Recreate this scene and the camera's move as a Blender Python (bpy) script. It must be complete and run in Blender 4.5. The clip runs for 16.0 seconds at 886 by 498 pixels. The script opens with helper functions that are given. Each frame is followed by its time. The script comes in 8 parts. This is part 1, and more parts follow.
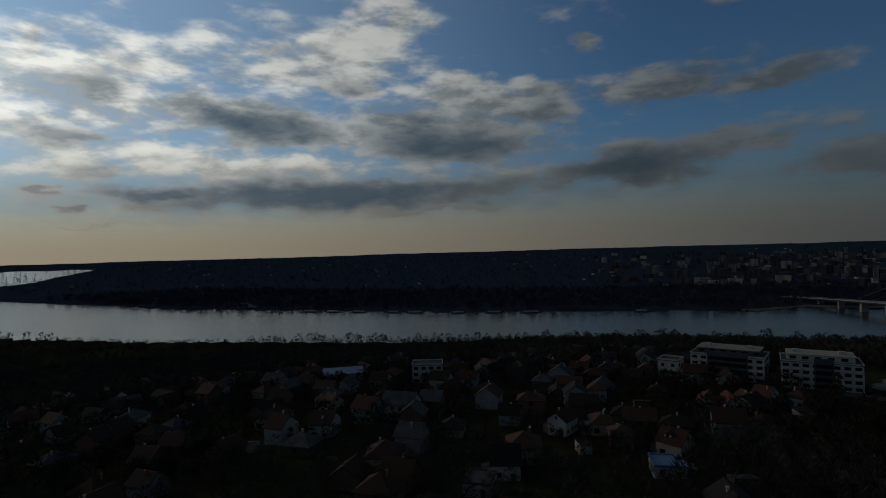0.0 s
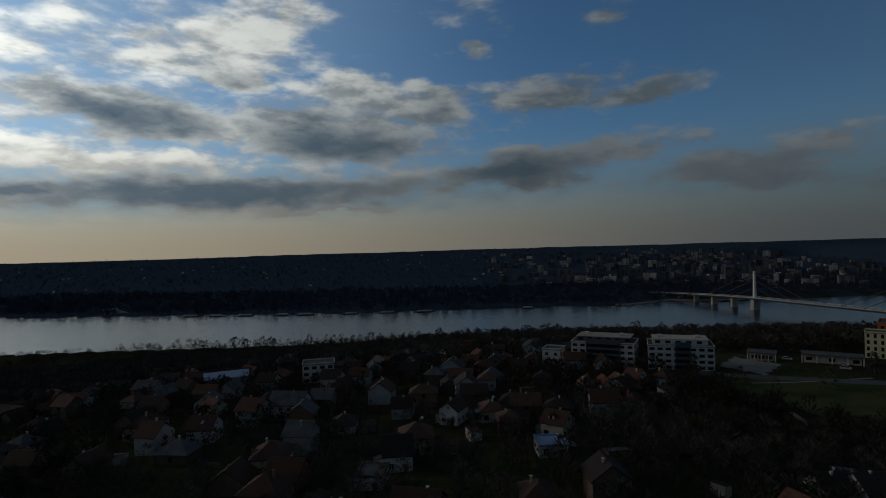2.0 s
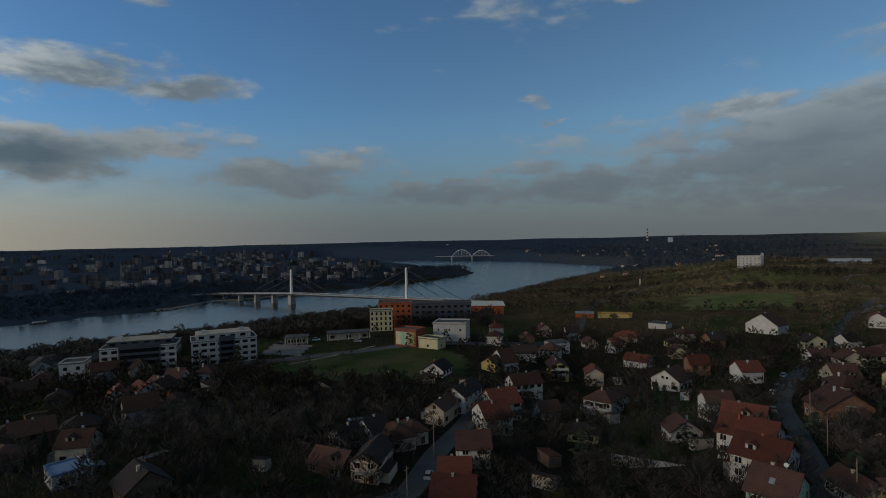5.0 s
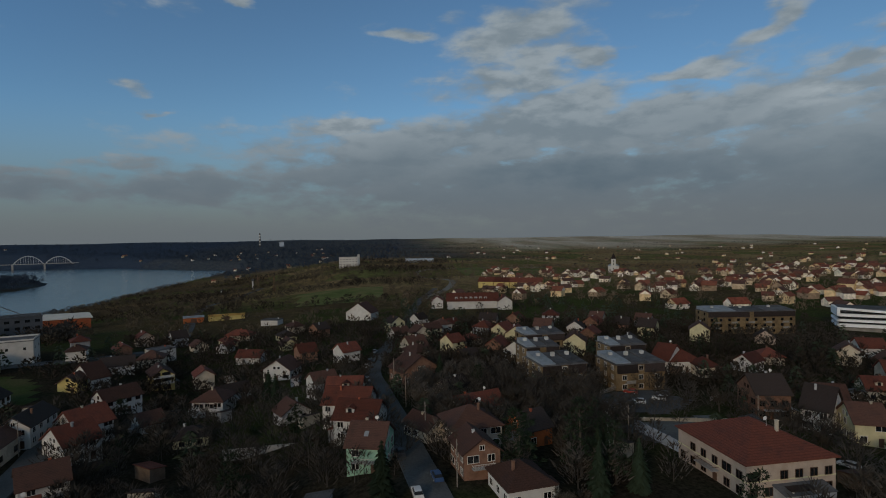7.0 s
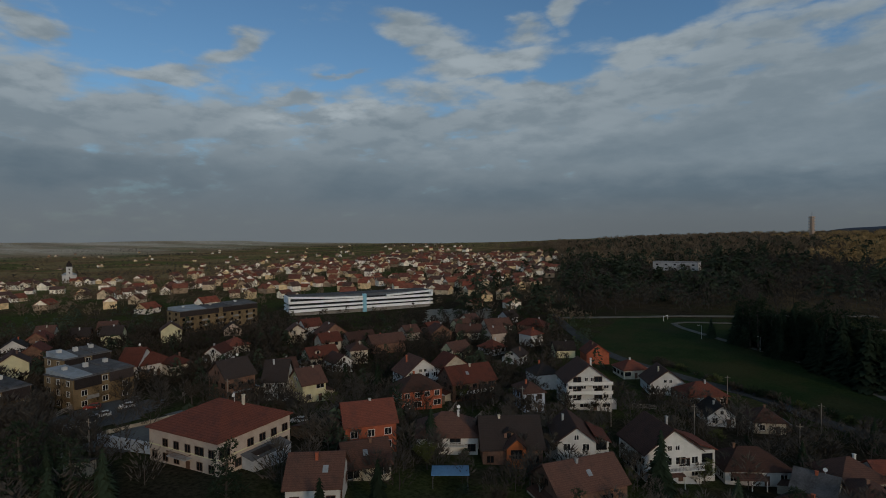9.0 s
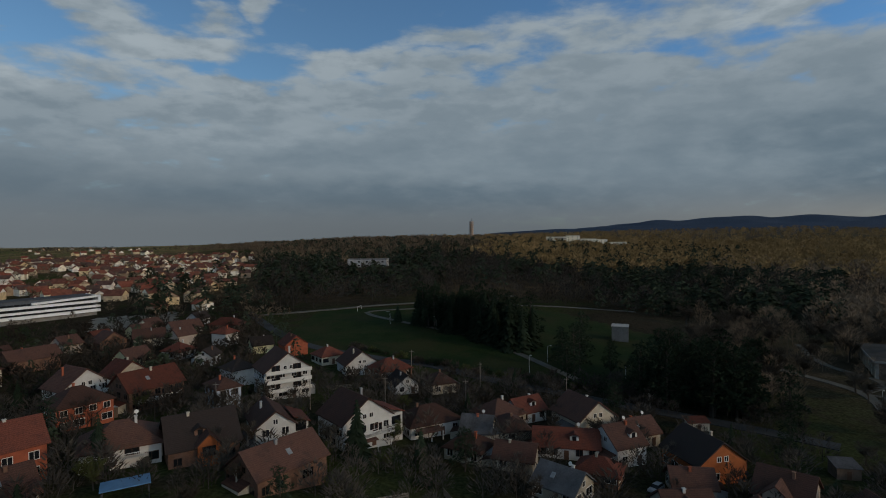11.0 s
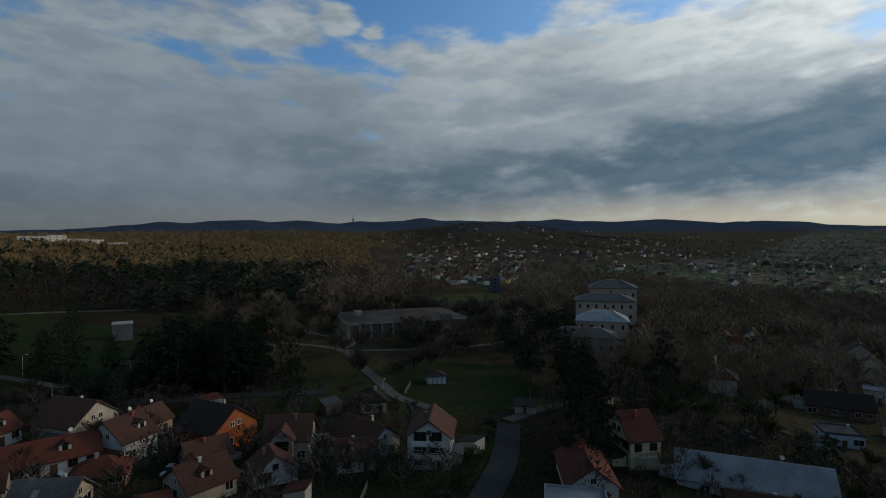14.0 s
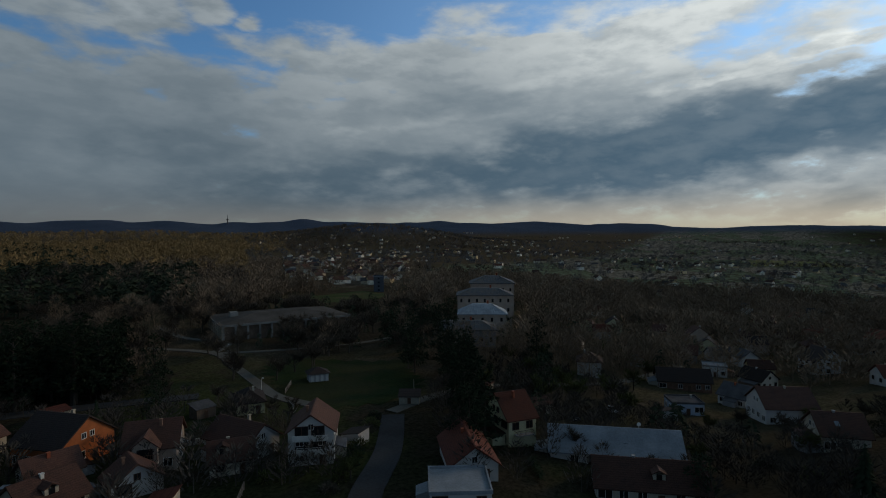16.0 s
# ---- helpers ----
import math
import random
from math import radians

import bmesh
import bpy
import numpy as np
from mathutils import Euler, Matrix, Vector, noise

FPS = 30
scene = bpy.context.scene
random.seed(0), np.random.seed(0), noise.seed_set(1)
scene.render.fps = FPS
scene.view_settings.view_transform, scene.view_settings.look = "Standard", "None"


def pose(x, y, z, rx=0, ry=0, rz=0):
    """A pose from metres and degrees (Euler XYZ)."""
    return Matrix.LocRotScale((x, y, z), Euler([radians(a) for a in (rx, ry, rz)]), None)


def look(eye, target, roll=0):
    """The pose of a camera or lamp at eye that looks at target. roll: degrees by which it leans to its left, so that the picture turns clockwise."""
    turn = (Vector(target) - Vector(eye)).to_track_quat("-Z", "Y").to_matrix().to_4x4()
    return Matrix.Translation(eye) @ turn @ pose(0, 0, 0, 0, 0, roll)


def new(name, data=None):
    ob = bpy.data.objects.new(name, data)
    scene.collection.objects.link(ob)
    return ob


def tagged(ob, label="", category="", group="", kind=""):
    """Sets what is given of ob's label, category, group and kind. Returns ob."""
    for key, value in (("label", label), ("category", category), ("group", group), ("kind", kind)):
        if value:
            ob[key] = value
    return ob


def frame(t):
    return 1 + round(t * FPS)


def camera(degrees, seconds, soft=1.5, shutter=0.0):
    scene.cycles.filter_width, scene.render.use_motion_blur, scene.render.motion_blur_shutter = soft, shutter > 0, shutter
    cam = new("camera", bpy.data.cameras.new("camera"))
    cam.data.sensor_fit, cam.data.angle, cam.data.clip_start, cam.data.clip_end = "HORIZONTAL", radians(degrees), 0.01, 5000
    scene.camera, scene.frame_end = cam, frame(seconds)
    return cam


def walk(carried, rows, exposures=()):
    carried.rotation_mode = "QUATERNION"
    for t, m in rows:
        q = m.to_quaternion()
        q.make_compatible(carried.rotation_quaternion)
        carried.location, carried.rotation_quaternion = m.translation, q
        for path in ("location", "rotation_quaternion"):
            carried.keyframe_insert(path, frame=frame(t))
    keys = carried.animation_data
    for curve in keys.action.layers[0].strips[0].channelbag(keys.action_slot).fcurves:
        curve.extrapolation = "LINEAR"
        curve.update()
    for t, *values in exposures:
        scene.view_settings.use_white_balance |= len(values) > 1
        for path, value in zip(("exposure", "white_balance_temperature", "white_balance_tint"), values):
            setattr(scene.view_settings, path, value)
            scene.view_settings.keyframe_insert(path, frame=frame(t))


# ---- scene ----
cam = camera(79.0, 16.0, 1.0)
# seconds, place, pitch, roll, yaw
ROWS = [
    (0.0, 0.00, -0.00, 142.00, 0.17, 1.61, 0.00),
    (0.5, 0.13, 0.10, 141.34, 0.11, 1.64, -2.33),
    (1.0, 0.15, 0.31, 140.70, 0.08, 1.65, -4.77),
    (1.5, 0.26, 0.48, 139.91, 0.03, 1.66, -7.78),
    (2.0, 0.38, 0.68, 139.21, -0.02, 1.66, -11.30),
    (2.5, 0.53, 0.87, 138.43, -0.15, 1.64, -16.51),
    (3.0, 0.60, 1.05, 137.74, -0.31, 1.62, -23.19),
    (3.2, 0.65, 1.11, 137.47, -0.38, 1.58, -26.23),
    (5.3, 1.75, 1.66, 135.07, -1.09, 1.28, -62.78),
    (5.5, 1.86, 1.65, 134.74, -1.13, 1.25, -66.62),
    (6.0, 2.09, 1.48, 133.35, -1.19, 1.15, -77.23),
    (6.5, 2.44, 1.53, 132.18, -1.25, 1.03, -87.92),
    (7.0, 2.59, 1.48, 131.27, -1.29, 0.92, -96.80),
    (7.5, 3.24, 1.28, 130.21, -1.30, 0.85, -108.76),
    (8.0, 3.49, 1.00, 129.40, -1.34, 0.76, -121.68),
    (8.5, 3.68, 0.54, 128.53, -1.33, 0.66, -136.72),
    (9.0, 3.94, 0.29, 127.56, -1.35, 0.65, -149.22),
    (9.2, 3.99, 0.20, 127.17, -1.36, 0.65, -153.22),
    (11.3, 4.11, -0.31, 121.64, -1.32, 0.51, -185.87),
    (11.5, 4.09, -0.34, 121.20, -1.32, 0.50, -189.69),
    (12.0, 4.18, -0.56, 120.02, -1.35, 0.48, -199.37),
    (12.5, 3.96, -0.92, 118.57, -1.34, 0.41, -210.33),
    (13.0, 3.77, -1.43, 117.11, -1.31, 0.34, -220.88),
    (13.5, 4.02, -1.94, 115.83, -1.31, 0.30, -228.55),
    (14.0, 4.11, -2.12, 115.31, -1.31, 0.33, -229.94),
    (14.5, 4.17, -2.09, 115.01, -1.30, 0.36, -230.80),
    (15.0, 4.26, -2.09, 114.44, -1.27, 0.39, -233.00),
    (15.5, 4.28, -2.05, 113.65, -1.24, 0.41, -236.83),
    (16.0, 3.99, -2.05, 112.71, -1.21, 0.42, -242.28),
]
walk(cam, [(t, pose(x, y, z, 90 + pitch, roll, yaw)) for t, x, y, z, pitch, roll, yaw in ROWS],
     exposures=[(0.0, -1.75), (1.5, -1.42), (3.2, -0.98), (5.3, -0.22), (9.0, -0.12), (11.3, -0.05), (12.5, -0.08), (14.0, -0.15), (16.0, -0.4)])

# ---- light ----
SUN_HEADING, SUN_HEIGHT = -59.0, 18.0   # degrees clockwise from +y, degrees above the horizon


class Nodes:
    """A small writer of node trees."""

    def __init__(self, tree):
        self.t = tree
        tree.nodes.clear()

    def add(self, kind, **k):
        n = self.t.nodes.new(kind)
        for key, v in k.items():
            setattr(n, key, v)
        return n

    def put(self, sock, v):
        if isinstance(v, bpy.types.NodeSocket):
            self.t.links.new(v, sock)
        elif v is not None:
            sock.default_value = v

    def math(self, op, a, b=None, c=None, clamp=False):
        n = self.add("ShaderNodeMath", operation=op, use_clamp=clamp)
        for s, v in zip(n.inputs, (a, b, c)):
            self.put(s, v)
        return n.outputs[0]

    def vec(self, op, a, b=None):
        n = self.add("ShaderNodeVectorMath", operation=op)
        self.put(n.inputs[0], a)
        if b is not None:
            self.put(n.inputs[1], b)
        return n.outputs["Value"] if op in ("LENGTH", "DOT_PRODUCT") else n.outputs[0]

    def scaled(self, a, f):
        n = self.add("ShaderNodeVectorMath", operation="SCALE")
        self.put(n.inputs[0], a)
        self.put(n.inputs["Scale"], f)
        return n.outputs[0]

    def ramp(self, v, a, b, lo=0.0, hi=1.0, smooth=True):
        n = self.add("ShaderNodeMapRange", interpolation_type="SMOOTHSTEP" if smooth else "LINEAR")
        for s, x in zip(n.inputs, (v, a, b, lo, hi)):
            self.put(s, x)
        return n.outputs[0]

    def noise(self, v, scale, detail=4.0, rough=0.55, warp=0.0):
        n = self.add("ShaderNodeTexNoise")
        if v is not None:
            self.put(n.inputs["Vector"], v)
        for key, x in (("Scale", scale), ("Detail", detail), ("Roughness", rough), ("Distortion", warp)):
            self.put(n.inputs[key], x)
        return n.outputs["Fac"]

    def mix(self, f, a, b, how="MIX"):
        n = self.add("ShaderNodeMix", data_type="RGBA", blend_type=how)
        self.put(n.inputs["Factor"], f)
        self.put(n.inputs[6], (*a, 1) if isinstance(a, tuple) else a)
        self.put(n.inputs[7], (*b, 1) if isinstance(b, tuple) else b)
        return n.outputs[2]

    def xyz(self, v):
        n = self.add("ShaderNodeSeparateXYZ")
        self.put(n.inputs[0], v)
        return n.outputs

    def join(self, x, y, z=0.0):
        n = self.add("ShaderNodeCombineXYZ")
        for s, v in zip(n.inputs, (x, y, z)):
            self.put(s, v)
        return n.outputs[0]


def make_sky():
    world = bpy.data.worlds.new("sky")
    scene.world = world
    world.use_nodes = True
    n = Nodes(world.node_tree)
    way = n.add("ShaderNodeTexCoord").outputs["Generated"]
    x, y, z = n.xyz(way)
    up = n.math("MAXIMUM", z, 0.0)
    # heading in degrees from -60 to 300, height in degrees
    turn = radians(120)
    east = n.math("SUBTRACT", n.math("MULTIPLY", x, math.cos(turn)), n.math("MULTIPLY", y, math.sin(turn)))
    north = n.math("ADD", n.math("MULTIPLY", x, math.sin(turn)), n.math("MULTIPLY", y, math.cos(turn)))
    heading = n.math("MULTIPLY_ADD", n.math("ARCTAN2", east, north), 180 / math.pi, 120.0)
    high = n.math("MULTIPLY", n.math("ARCSINE", up), 180 / math.pi)
    # the clouds lie in a sheet overhead, so they flatten towards the horizon
    def sheet(rise):
        away_ = n.math("DIVIDE", 1.0, n.math("ADD", up, 0.45 + rise))
        return n.join(n.math("MULTIPLY", x, away_), n.math("MULTIPLY", y, away_), n.math("MULTIPLY", up, 3.0))

    layer = sheet(0.0)
    sun = Vector((math.sin(radians(SUN_HEADING)) * math.cos(radians(SUN_HEIGHT)), math.cos(radians(SUN_HEADING)) * math.cos(radians(SUN_HEIGHT)), math.sin(radians(SUN_HEIGHT))))

    def heap(v):
        """Broad swells, heaps and torn edges, about 0.25 to 0.75."""
        swell = n.noise(v, 3.6, 2.0, 0.5, 0.3)
        puffs = n.noise(v, 9.0, 8.0, 0.55, 0.1)
        return n.math("ADD", n.math("MULTIPLY", swell, 0.40), n.math("MULTIPLY", puffs, 0.60))

    billow = heap(layer)
    above = heap(sheet(0.03))
    wob = n.add("ShaderNodeTexNoise")
    n.put(wob.inputs["Vector"], layer)
    n.put(wob.inputs["Scale"], 7.0)
    n.put(wob.inputs["Detail"], 5.0)
    wobble = n.vec("MULTIPLY", n.vec("SUBTRACT", wob.outputs["Color"], (0.5, 0.5, 0.5)), (7.0, 3.6, 0.0))
    place = n.vec("ADD", n.join(heading, high), wobble)
    heaps = [(0.0, 0.0, 0.0), place, 0]

    def cloud(at, up_, wide, tall, tilt=0.0, much=1.0, dark=0.0, light=0.0):
        m = n.add("ShaderNodeMapping", vector_type="TEXTURE")
        heaps[2] += 1
        if heaps[2] % 6 == 0:   # work the clouds off in short rows, to keep the shader small
            heaps[1] = n.vec("ADD", place, n.scaled(heaps[0], 1e-5))
        n.put(m.inputs[0], heaps[1])
        m.inputs["Location"].default_value = (at, up_, 0)
        m.inputs["Rotation"].default_value = (0, 0, radians(tilt))
        m.inputs["Scale"].default_value = (wide, tall, 1)
        f = n.ramp(n.vec("LENGTH", m.outputs[0]), 1.75, 0.30, 0.0, 1.0, False)
        heaps[0] = n.vec("MAXIMUM", heaps[0], n.scaled((much, dark, light), f))

    # over the river
    cloud(-14.9, 18.4, 13.8, 2.3, 4, 0.85, 0.00, 0.30)
    cloud(-8.0, 20.8, 7.6, 3.1, 20, 0.90, 0.00, 0.30)
    cloud(-4.7, 23.5, 3.6, 2.0, 48, 0.80, 0.00, 0.20)
    cloud(-9.9, 17.0, 4.0, 1.3, -8, 0.90, 0.55, 0.00)
    cloud(-20.8, 13.6, 10.3, 2.2, -8, 1.10, 0.55, 0.00)
    cloud(-17.8, 12.8, 8.0, 2.0, -6, 1.20, 1.20, 0.00)
    cloud(0.0, 11.8, 12.0, 3.0, -5, 1.15, 0.90, 0.00)
    cloud(1.2, 11.0, 9.0, 2.2, 0, 1.20, 1.20, 0.00)
    cloud(5.0, 15.8, 6.6, 1.9, -6, 1.00, 0.20, 0.20)
    cloud(10.3, 14.0, 5.9, 2.3, 0, 1.00, 0.60, 0.00)
    cloud(-10.0, 11.4, 1.5, 1.2, 0, 1.00, 0.00, 0.80)
    cloud(22.8, 15.3, 9.5, 2.1, 5, 0.82, 0.20, 0.00)
    cloud(31.7, 14.7, 6.4, 1.3, 10, 0.90, 0.35, 0.00)
    cloud(25.2, 9.2, 11.7, 1.6, 3, 0.95, 0.35, 0.00)
    cloud(18.7, 7.7, 8.8, 1.7, 2, 1.00, 1.10, 0.00)
    cloud(-10.8, 6.1, 25.8, 1.9, 1, 1.00, 1.15, 0.00)
    cloud(-27.8, 6.2, 7.7, 1.3, 0, 1.00, 1.10, 0.00)
    cloud(-1.4, 4.3, 12.6, 0.5, 2, 0.85, 0.60, 0.00)
    cloud(-34.9, 4.7, 2.3, 0.5, 0, 0.90, 0.80, 0.00)
    cloud(-20.5, 8.9, 17.0, 1.3, -2, 0.90, 0.00, 0.60)
    cloud(-32.7, 15.3, 4.1, 1.6, 3, 1.00, 0.40, 0.00)
    cloud(-34.7, 10.9, 3.9, 1.4, 0, 1.10, 0.80, 0.00)
    cloud(-32.8, 7.9, 3.3, 1.0, 0, 1.00, 0.60, 0.00)
    cloud(-36.7, 6.3, 1.5, 0.6, 0, 1.00, 0.70, 0.00)
    cloud(-33.5, 13.1, 10.4, 8.8, 0, 0.78, 0.00, 0.60)
    cloud(-32.5, 3.2, 5.3, 0.3, 0, 0.75, 0.40, 0.00)
    cloud(-36.8, 18.3, 2.2, 1.7, 24, 0.80, 0.00, 0.30)
    cloud(-27.0, 17.7, 5.5, 1.2, 0, 0.75, 0.00, 0.30)
    # towards the bridges
    cloud(40.7, 7.0, 10.9, 1.8, 2, 0.85, 0.50, 0.00)
    cloud(46.5, 8.5, 3.5, 1.2, 10, 0.90, 0.10, 0.20)
    cloud(57.1, 4.8, 9.4, 1.2, 1, 0.82, 0.45, 0.00)
    cloud(57.9, 5.8, 6.0, 0.6, 2, 0.80, 0.00, 0.20)
    cloud(15.5, 20.0, 1.3, 0.4, 0, 0.70, 0.00, 0.00)
    cloud(28.4, 22.3, 3.0, 0.8, 6, 0.55, 0.00, 0.00)
    cloud(42.5, 7.8, 7.0, 0.8, 0, 0.85, 0.00, 0.25)
    cloud(41.3, 6.0, 8.7, 1.2, -2, 0.80, 0.55, 0.00)
    cloud(55.4, 5.2, 7.3, 0.8, 0, 0.85, 0.35, 0.00)
    cloud(66.4, 7.2, 4.9, 0.9, 0, 0.85, 0.05, 0.25)
    cloud(71.7, 5.3, 11.3, 1.8, 0, 0.85, 0.45, 0.00)
    cloud(90.1, 7.4, 15.3, 2.7, 6, 1.00, 0.50, 0.00)
    cloud(86.2, 11.5, 6.4, 0.9, 6, 0.90, 0.00, 0.30)
    cloud(103.4, 10.5, 11.5, 4.1, 18, 1.00, 0.25, 0.00)
    cloud(110.2, 12.8, 7.1, 3.5, 12, 0.95, 0.10, 0.10)
    cloud(106.8, 17.9, 4.9, 1.8, 16, 0.85, 0.00, 0.10)
    cloud(93.2, 20.6, 3.3, 0.7, 4, 0.75, 0.00, 0.00)
    cloud(108.5, 6.6, 11.3, 2.0, 2, 1.10, 0.75, 0.00)
    cloud(98.3, 3.9, 19.7, 1.3, 0, 0.85, 0.20, 0.00)
    cloud(76.9, 22.6, 1.2, 0.8, 0, 0.72, 0.00, 0.00)
    cloud(67.5, 14.3, 2.2, 0.7, 3, 0.78, 0.00, 0.00)
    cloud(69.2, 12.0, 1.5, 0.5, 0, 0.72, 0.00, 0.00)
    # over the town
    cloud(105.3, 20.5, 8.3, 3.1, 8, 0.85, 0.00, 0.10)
    cloud(104.0, 15.7, 8.9, 1.9, 4, 0.90, 0.05, 0.10)
    cloud(86.5, 11.6, 4.7, 0.6, 4, 0.95, 0.00, 0.40)
    cloud(109.9, 10.3, 33.6, 3.2, 2, 1.05, 0.35, 0.00)
    cloud(141.7, 10.5, 10.5, 2.7, 8, 1.05, 0.30, 0.00)
    cloud(136.8, 12.5, 6.5, 0.8, 8, 1.05, 0.00, 0.60)
    cloud(129.1, 18.6, 4.7, 1.4, 28, 0.82, 0.00, 0.10)
    cloud(121.7, 15.2, 5.9, 0.9, 6, 0.92, 0.05, 0.20)
    cloud(134.4, 13.9, 4.1, 0.8, 6, 0.88, 0.00, 0.30)
    cloud(139.1, 16.6, 3.3, 0.5, 12, 0.66, 0.00, 0.00)
    cloud(115.8, 6.3, 20.7, 2.5, 0, 1.00, 0.70, 0.00)
    cloud(141.7, 5.5, 10.9, 3.5, 3, 1.10, 0.65, 0.00)
    cloud(111.6, 17.3, 2.8, 1.2, -12, 0.88, 0.15, 0.00)
    cloud(146.8, 21.0, 4.5, 1.6, -8, 0.88, 0.05, 0.10)
    cloud(154.3, 17.6, 6.8, 1.5, 3, 0.95, 0.05, 0.30)
    cloud(148.9, 19.0, 3.0, 1.3, 0, 0.90, 0.00, 0.20)
    cloud(158.4, 20.3, 2.9, 1.4, 0, 0.85, 0.00, 0.10)
    cloud(161.9, 21.9, 1.8, 1.6, 0, 0.85, 0.00, 0.10)
    cloud(139.1, 16.6, 3.2, 0.4, 3, 0.64, 0.00, 0.00)
    cloud(171.8, 17.9, 6.6, 1.6, 12, 0.95, 0.05, 0.20)
    cloud(178.6, 17.4, 7.6, 1.7, 4, 0.95, 0.10, 0.00)
    cloud(162.1, 13.2, 23.8, 2.3, 6, 1.05, 0.15, 0.00)
    cloud(182.9, 12.8, 10.7, 4.0, 8, 1.10, 0.30, 0.00)
    cloud(159.2, 9.7, 8.7, 1.1, 3, 1.05, 0.00, 0.35)
    cloud(149.7, 7.7, 3.9, 0.8, 0, 1.00, 0.00, 0.25)
    cloud(177.7, 9.3, 13.8, 3.6, 4, 1.10, 0.55, 0.00)
    cloud(162.0, 3.9, 34.1, 3.2, 0, 1.00, 0.70, 0.00)
    cloud(115.7, 6.8, 12.6, 2.2, 0, 1.00, 0.60, 0.00)
    # over the wood
    cloud(154.7, 17.7, 5.7, 1.2, -5, 0.95, 0.05, 0.20)
    cloud(158.4, 14.8, 9.3, 1.1, -5, 1.00, 0.05, 0.30)
    cloud(171.2, 18.2, 6.2, 1.2, -3, 0.95, 0.05, 0.30)
    cloud(180.1, 17.8, 8.7, 1.2, 0, 0.92, 0.10, 0.00)
    cloud(181.9, 20.3, 7.1, 1.2, 0, 0.78, 0.10, 0.00)
    cloud(213.8, 19.4, 3.7, 1.4, 6, 0.98, 0.00, 0.50)
    cloud(173.3, 13.6, 28.8, 1.9, -2, 1.05, 0.10, 0.10)
    cloud(196.7, 16.1, 11.2, 1.3, 0, 0.98, 0.10, 0.10)
    cloud(190.8, 12.9, 9.0, 1.4, -3, 1.05, 0.00, 0.25)
    cloud(218.1, 12.9, 11.9, 2.7, 12, 1.00, 0.20, 0.00)
    cloud(224.6, 16.1, 4.8, 2.2, 24, 0.75, 0.10, 0.00)
    cloud(226.5, 17.0, 2.6, 1.7, 8, 0.95, 0.45, 0.00)
    cloud(220.4, 8.0, 11.4, 2.5, 2, 1.10, 0.60, 0.00)
    cloud(173.2, 8.4, 33.3, 3.1, -2, 1.10, 0.55, 0.00)
    cloud(178.8, 4.2, 40.7, 2.9, 0, 1.10, 0.75, 0.00)
    cloud(213.1, 20.6, 4.4, 2.1, 16, 0.96, 0.00, 0.50)
    cloud(218.7, 21.8, 3.0, 1.4, 0, 0.96, 0.00, 0.45)
    cloud(222.9, 20.7, 1.7, 1.0, 0, 0.90, 0.00, 0.40)
    cloud(185.8, 14.5, 11.3, 2.0, -6, 1.00, 0.20, 0.00)
    cloud(195.6, 16.3, 7.4, 1.8, -3, 1.00, 0.15, 0.00)
    cloud(202.8, 15.6, 4.9, 1.3, -5, 1.00, 0.10, 0.15)
    cloud(213.0, 14.2, 10.0, 3.3, 0, 0.82, 0.15, 0.00)
    cloud(215.9, 9.7, 13.1, 2.2, 0, 1.00, 0.50, 0.00)
    cloud(244.4, 15.3, 17.5, 4.3, 4, 1.10, 0.45, 0.00)
    cloud(252.0, 15.5, 4.1, 0.7, 10, 1.10, 0.00, 0.40)
    cloud(233.7, 18.0, 6.8, 1.0, -3, 1.05, 0.00, 0.30)
    cloud(236.5, 11.5, 6.6, 0.8, 6, 1.10, 0.00, 0.30)
    cloud(238.2, 8.1, 15.8, 2.8, 2, 1.15, 1.00, 0.00)
    cloud(252.9, 8.9, 12.0, 3.2, 8, 1.25, 1.50, 0.00)
    cloud(252.9, 6.1, 12.0, 2.1, 3, 1.25, 1.15, 0.00)
    cloud(251.5, 19.5, 9.6, 1.3, 0, 1.00, 0.10, 0.10)
    cloud(215.9, 4.6, 19.1, 1.5, 0, 1.00, 0.40, 0.00)
    # towards the low sun
    cloud(263.3, 19.2, 12.9, 2.4, 6, 1.00, 0.00, 0.35)
    cloud(278.4, 16.0, 5.0, 0.7, 6, 1.05, 0.00, 0.70)
    cloud(268.8, 14.4, 4.3, 0.4, 3, 1.10, 0.00, 0.70)
    cloud(265.9, 8.5, 22.0, 3.8, 7, 1.30, 1.80, 0.00)
    cloud(278.4, 10.3, 8.9, 3.5, 5, 1.30, 1.80, 0.00)
    cloud(252.8, 7.0, 19.7, 3.0, 2, 1.25, 1.60, 0.00)
    cloud(278.8, 2.6, 5.0, 1.3, 11, 1.05, 0.90, 0.00)
    cloud(243.3, 13.6, 19.2, 3.1, 3, 1.10, 0.65, 0.00)
    cloud(237.4, 17.5, 16.7, 2.7, 0, 1.10, 0.40, 0.00)
    cloud(243.3, 10.1, 3.9, 1.0, 6, 1.10, 0.00, 0.60)
    cloud(235.0, 11.5, 4.1, 0.6, 5, 1.10, 0.00, 0.35)
    cloud(215.5, 8.7, 16.9, 3.6, 2, 1.10, 0.80, 0.00)
    cloud(276.8, 4.6, 2.8, 0.4, 11, 0.90, 0.00, 0.50)
    cloud(275.1, 14.1, 5.4, 0.6, 6, 1.10, 0.00, 0.50)
    # high over the place, out of view: added to dim the light from above
    cloud(120, 66, 400, 30, 0, 1.1, 1.1)
    # unseen thick cloud over the sun, added to cut its glow on the land
    cloud(-57, 16, 11, 12, 0, 1.3, 1.2)
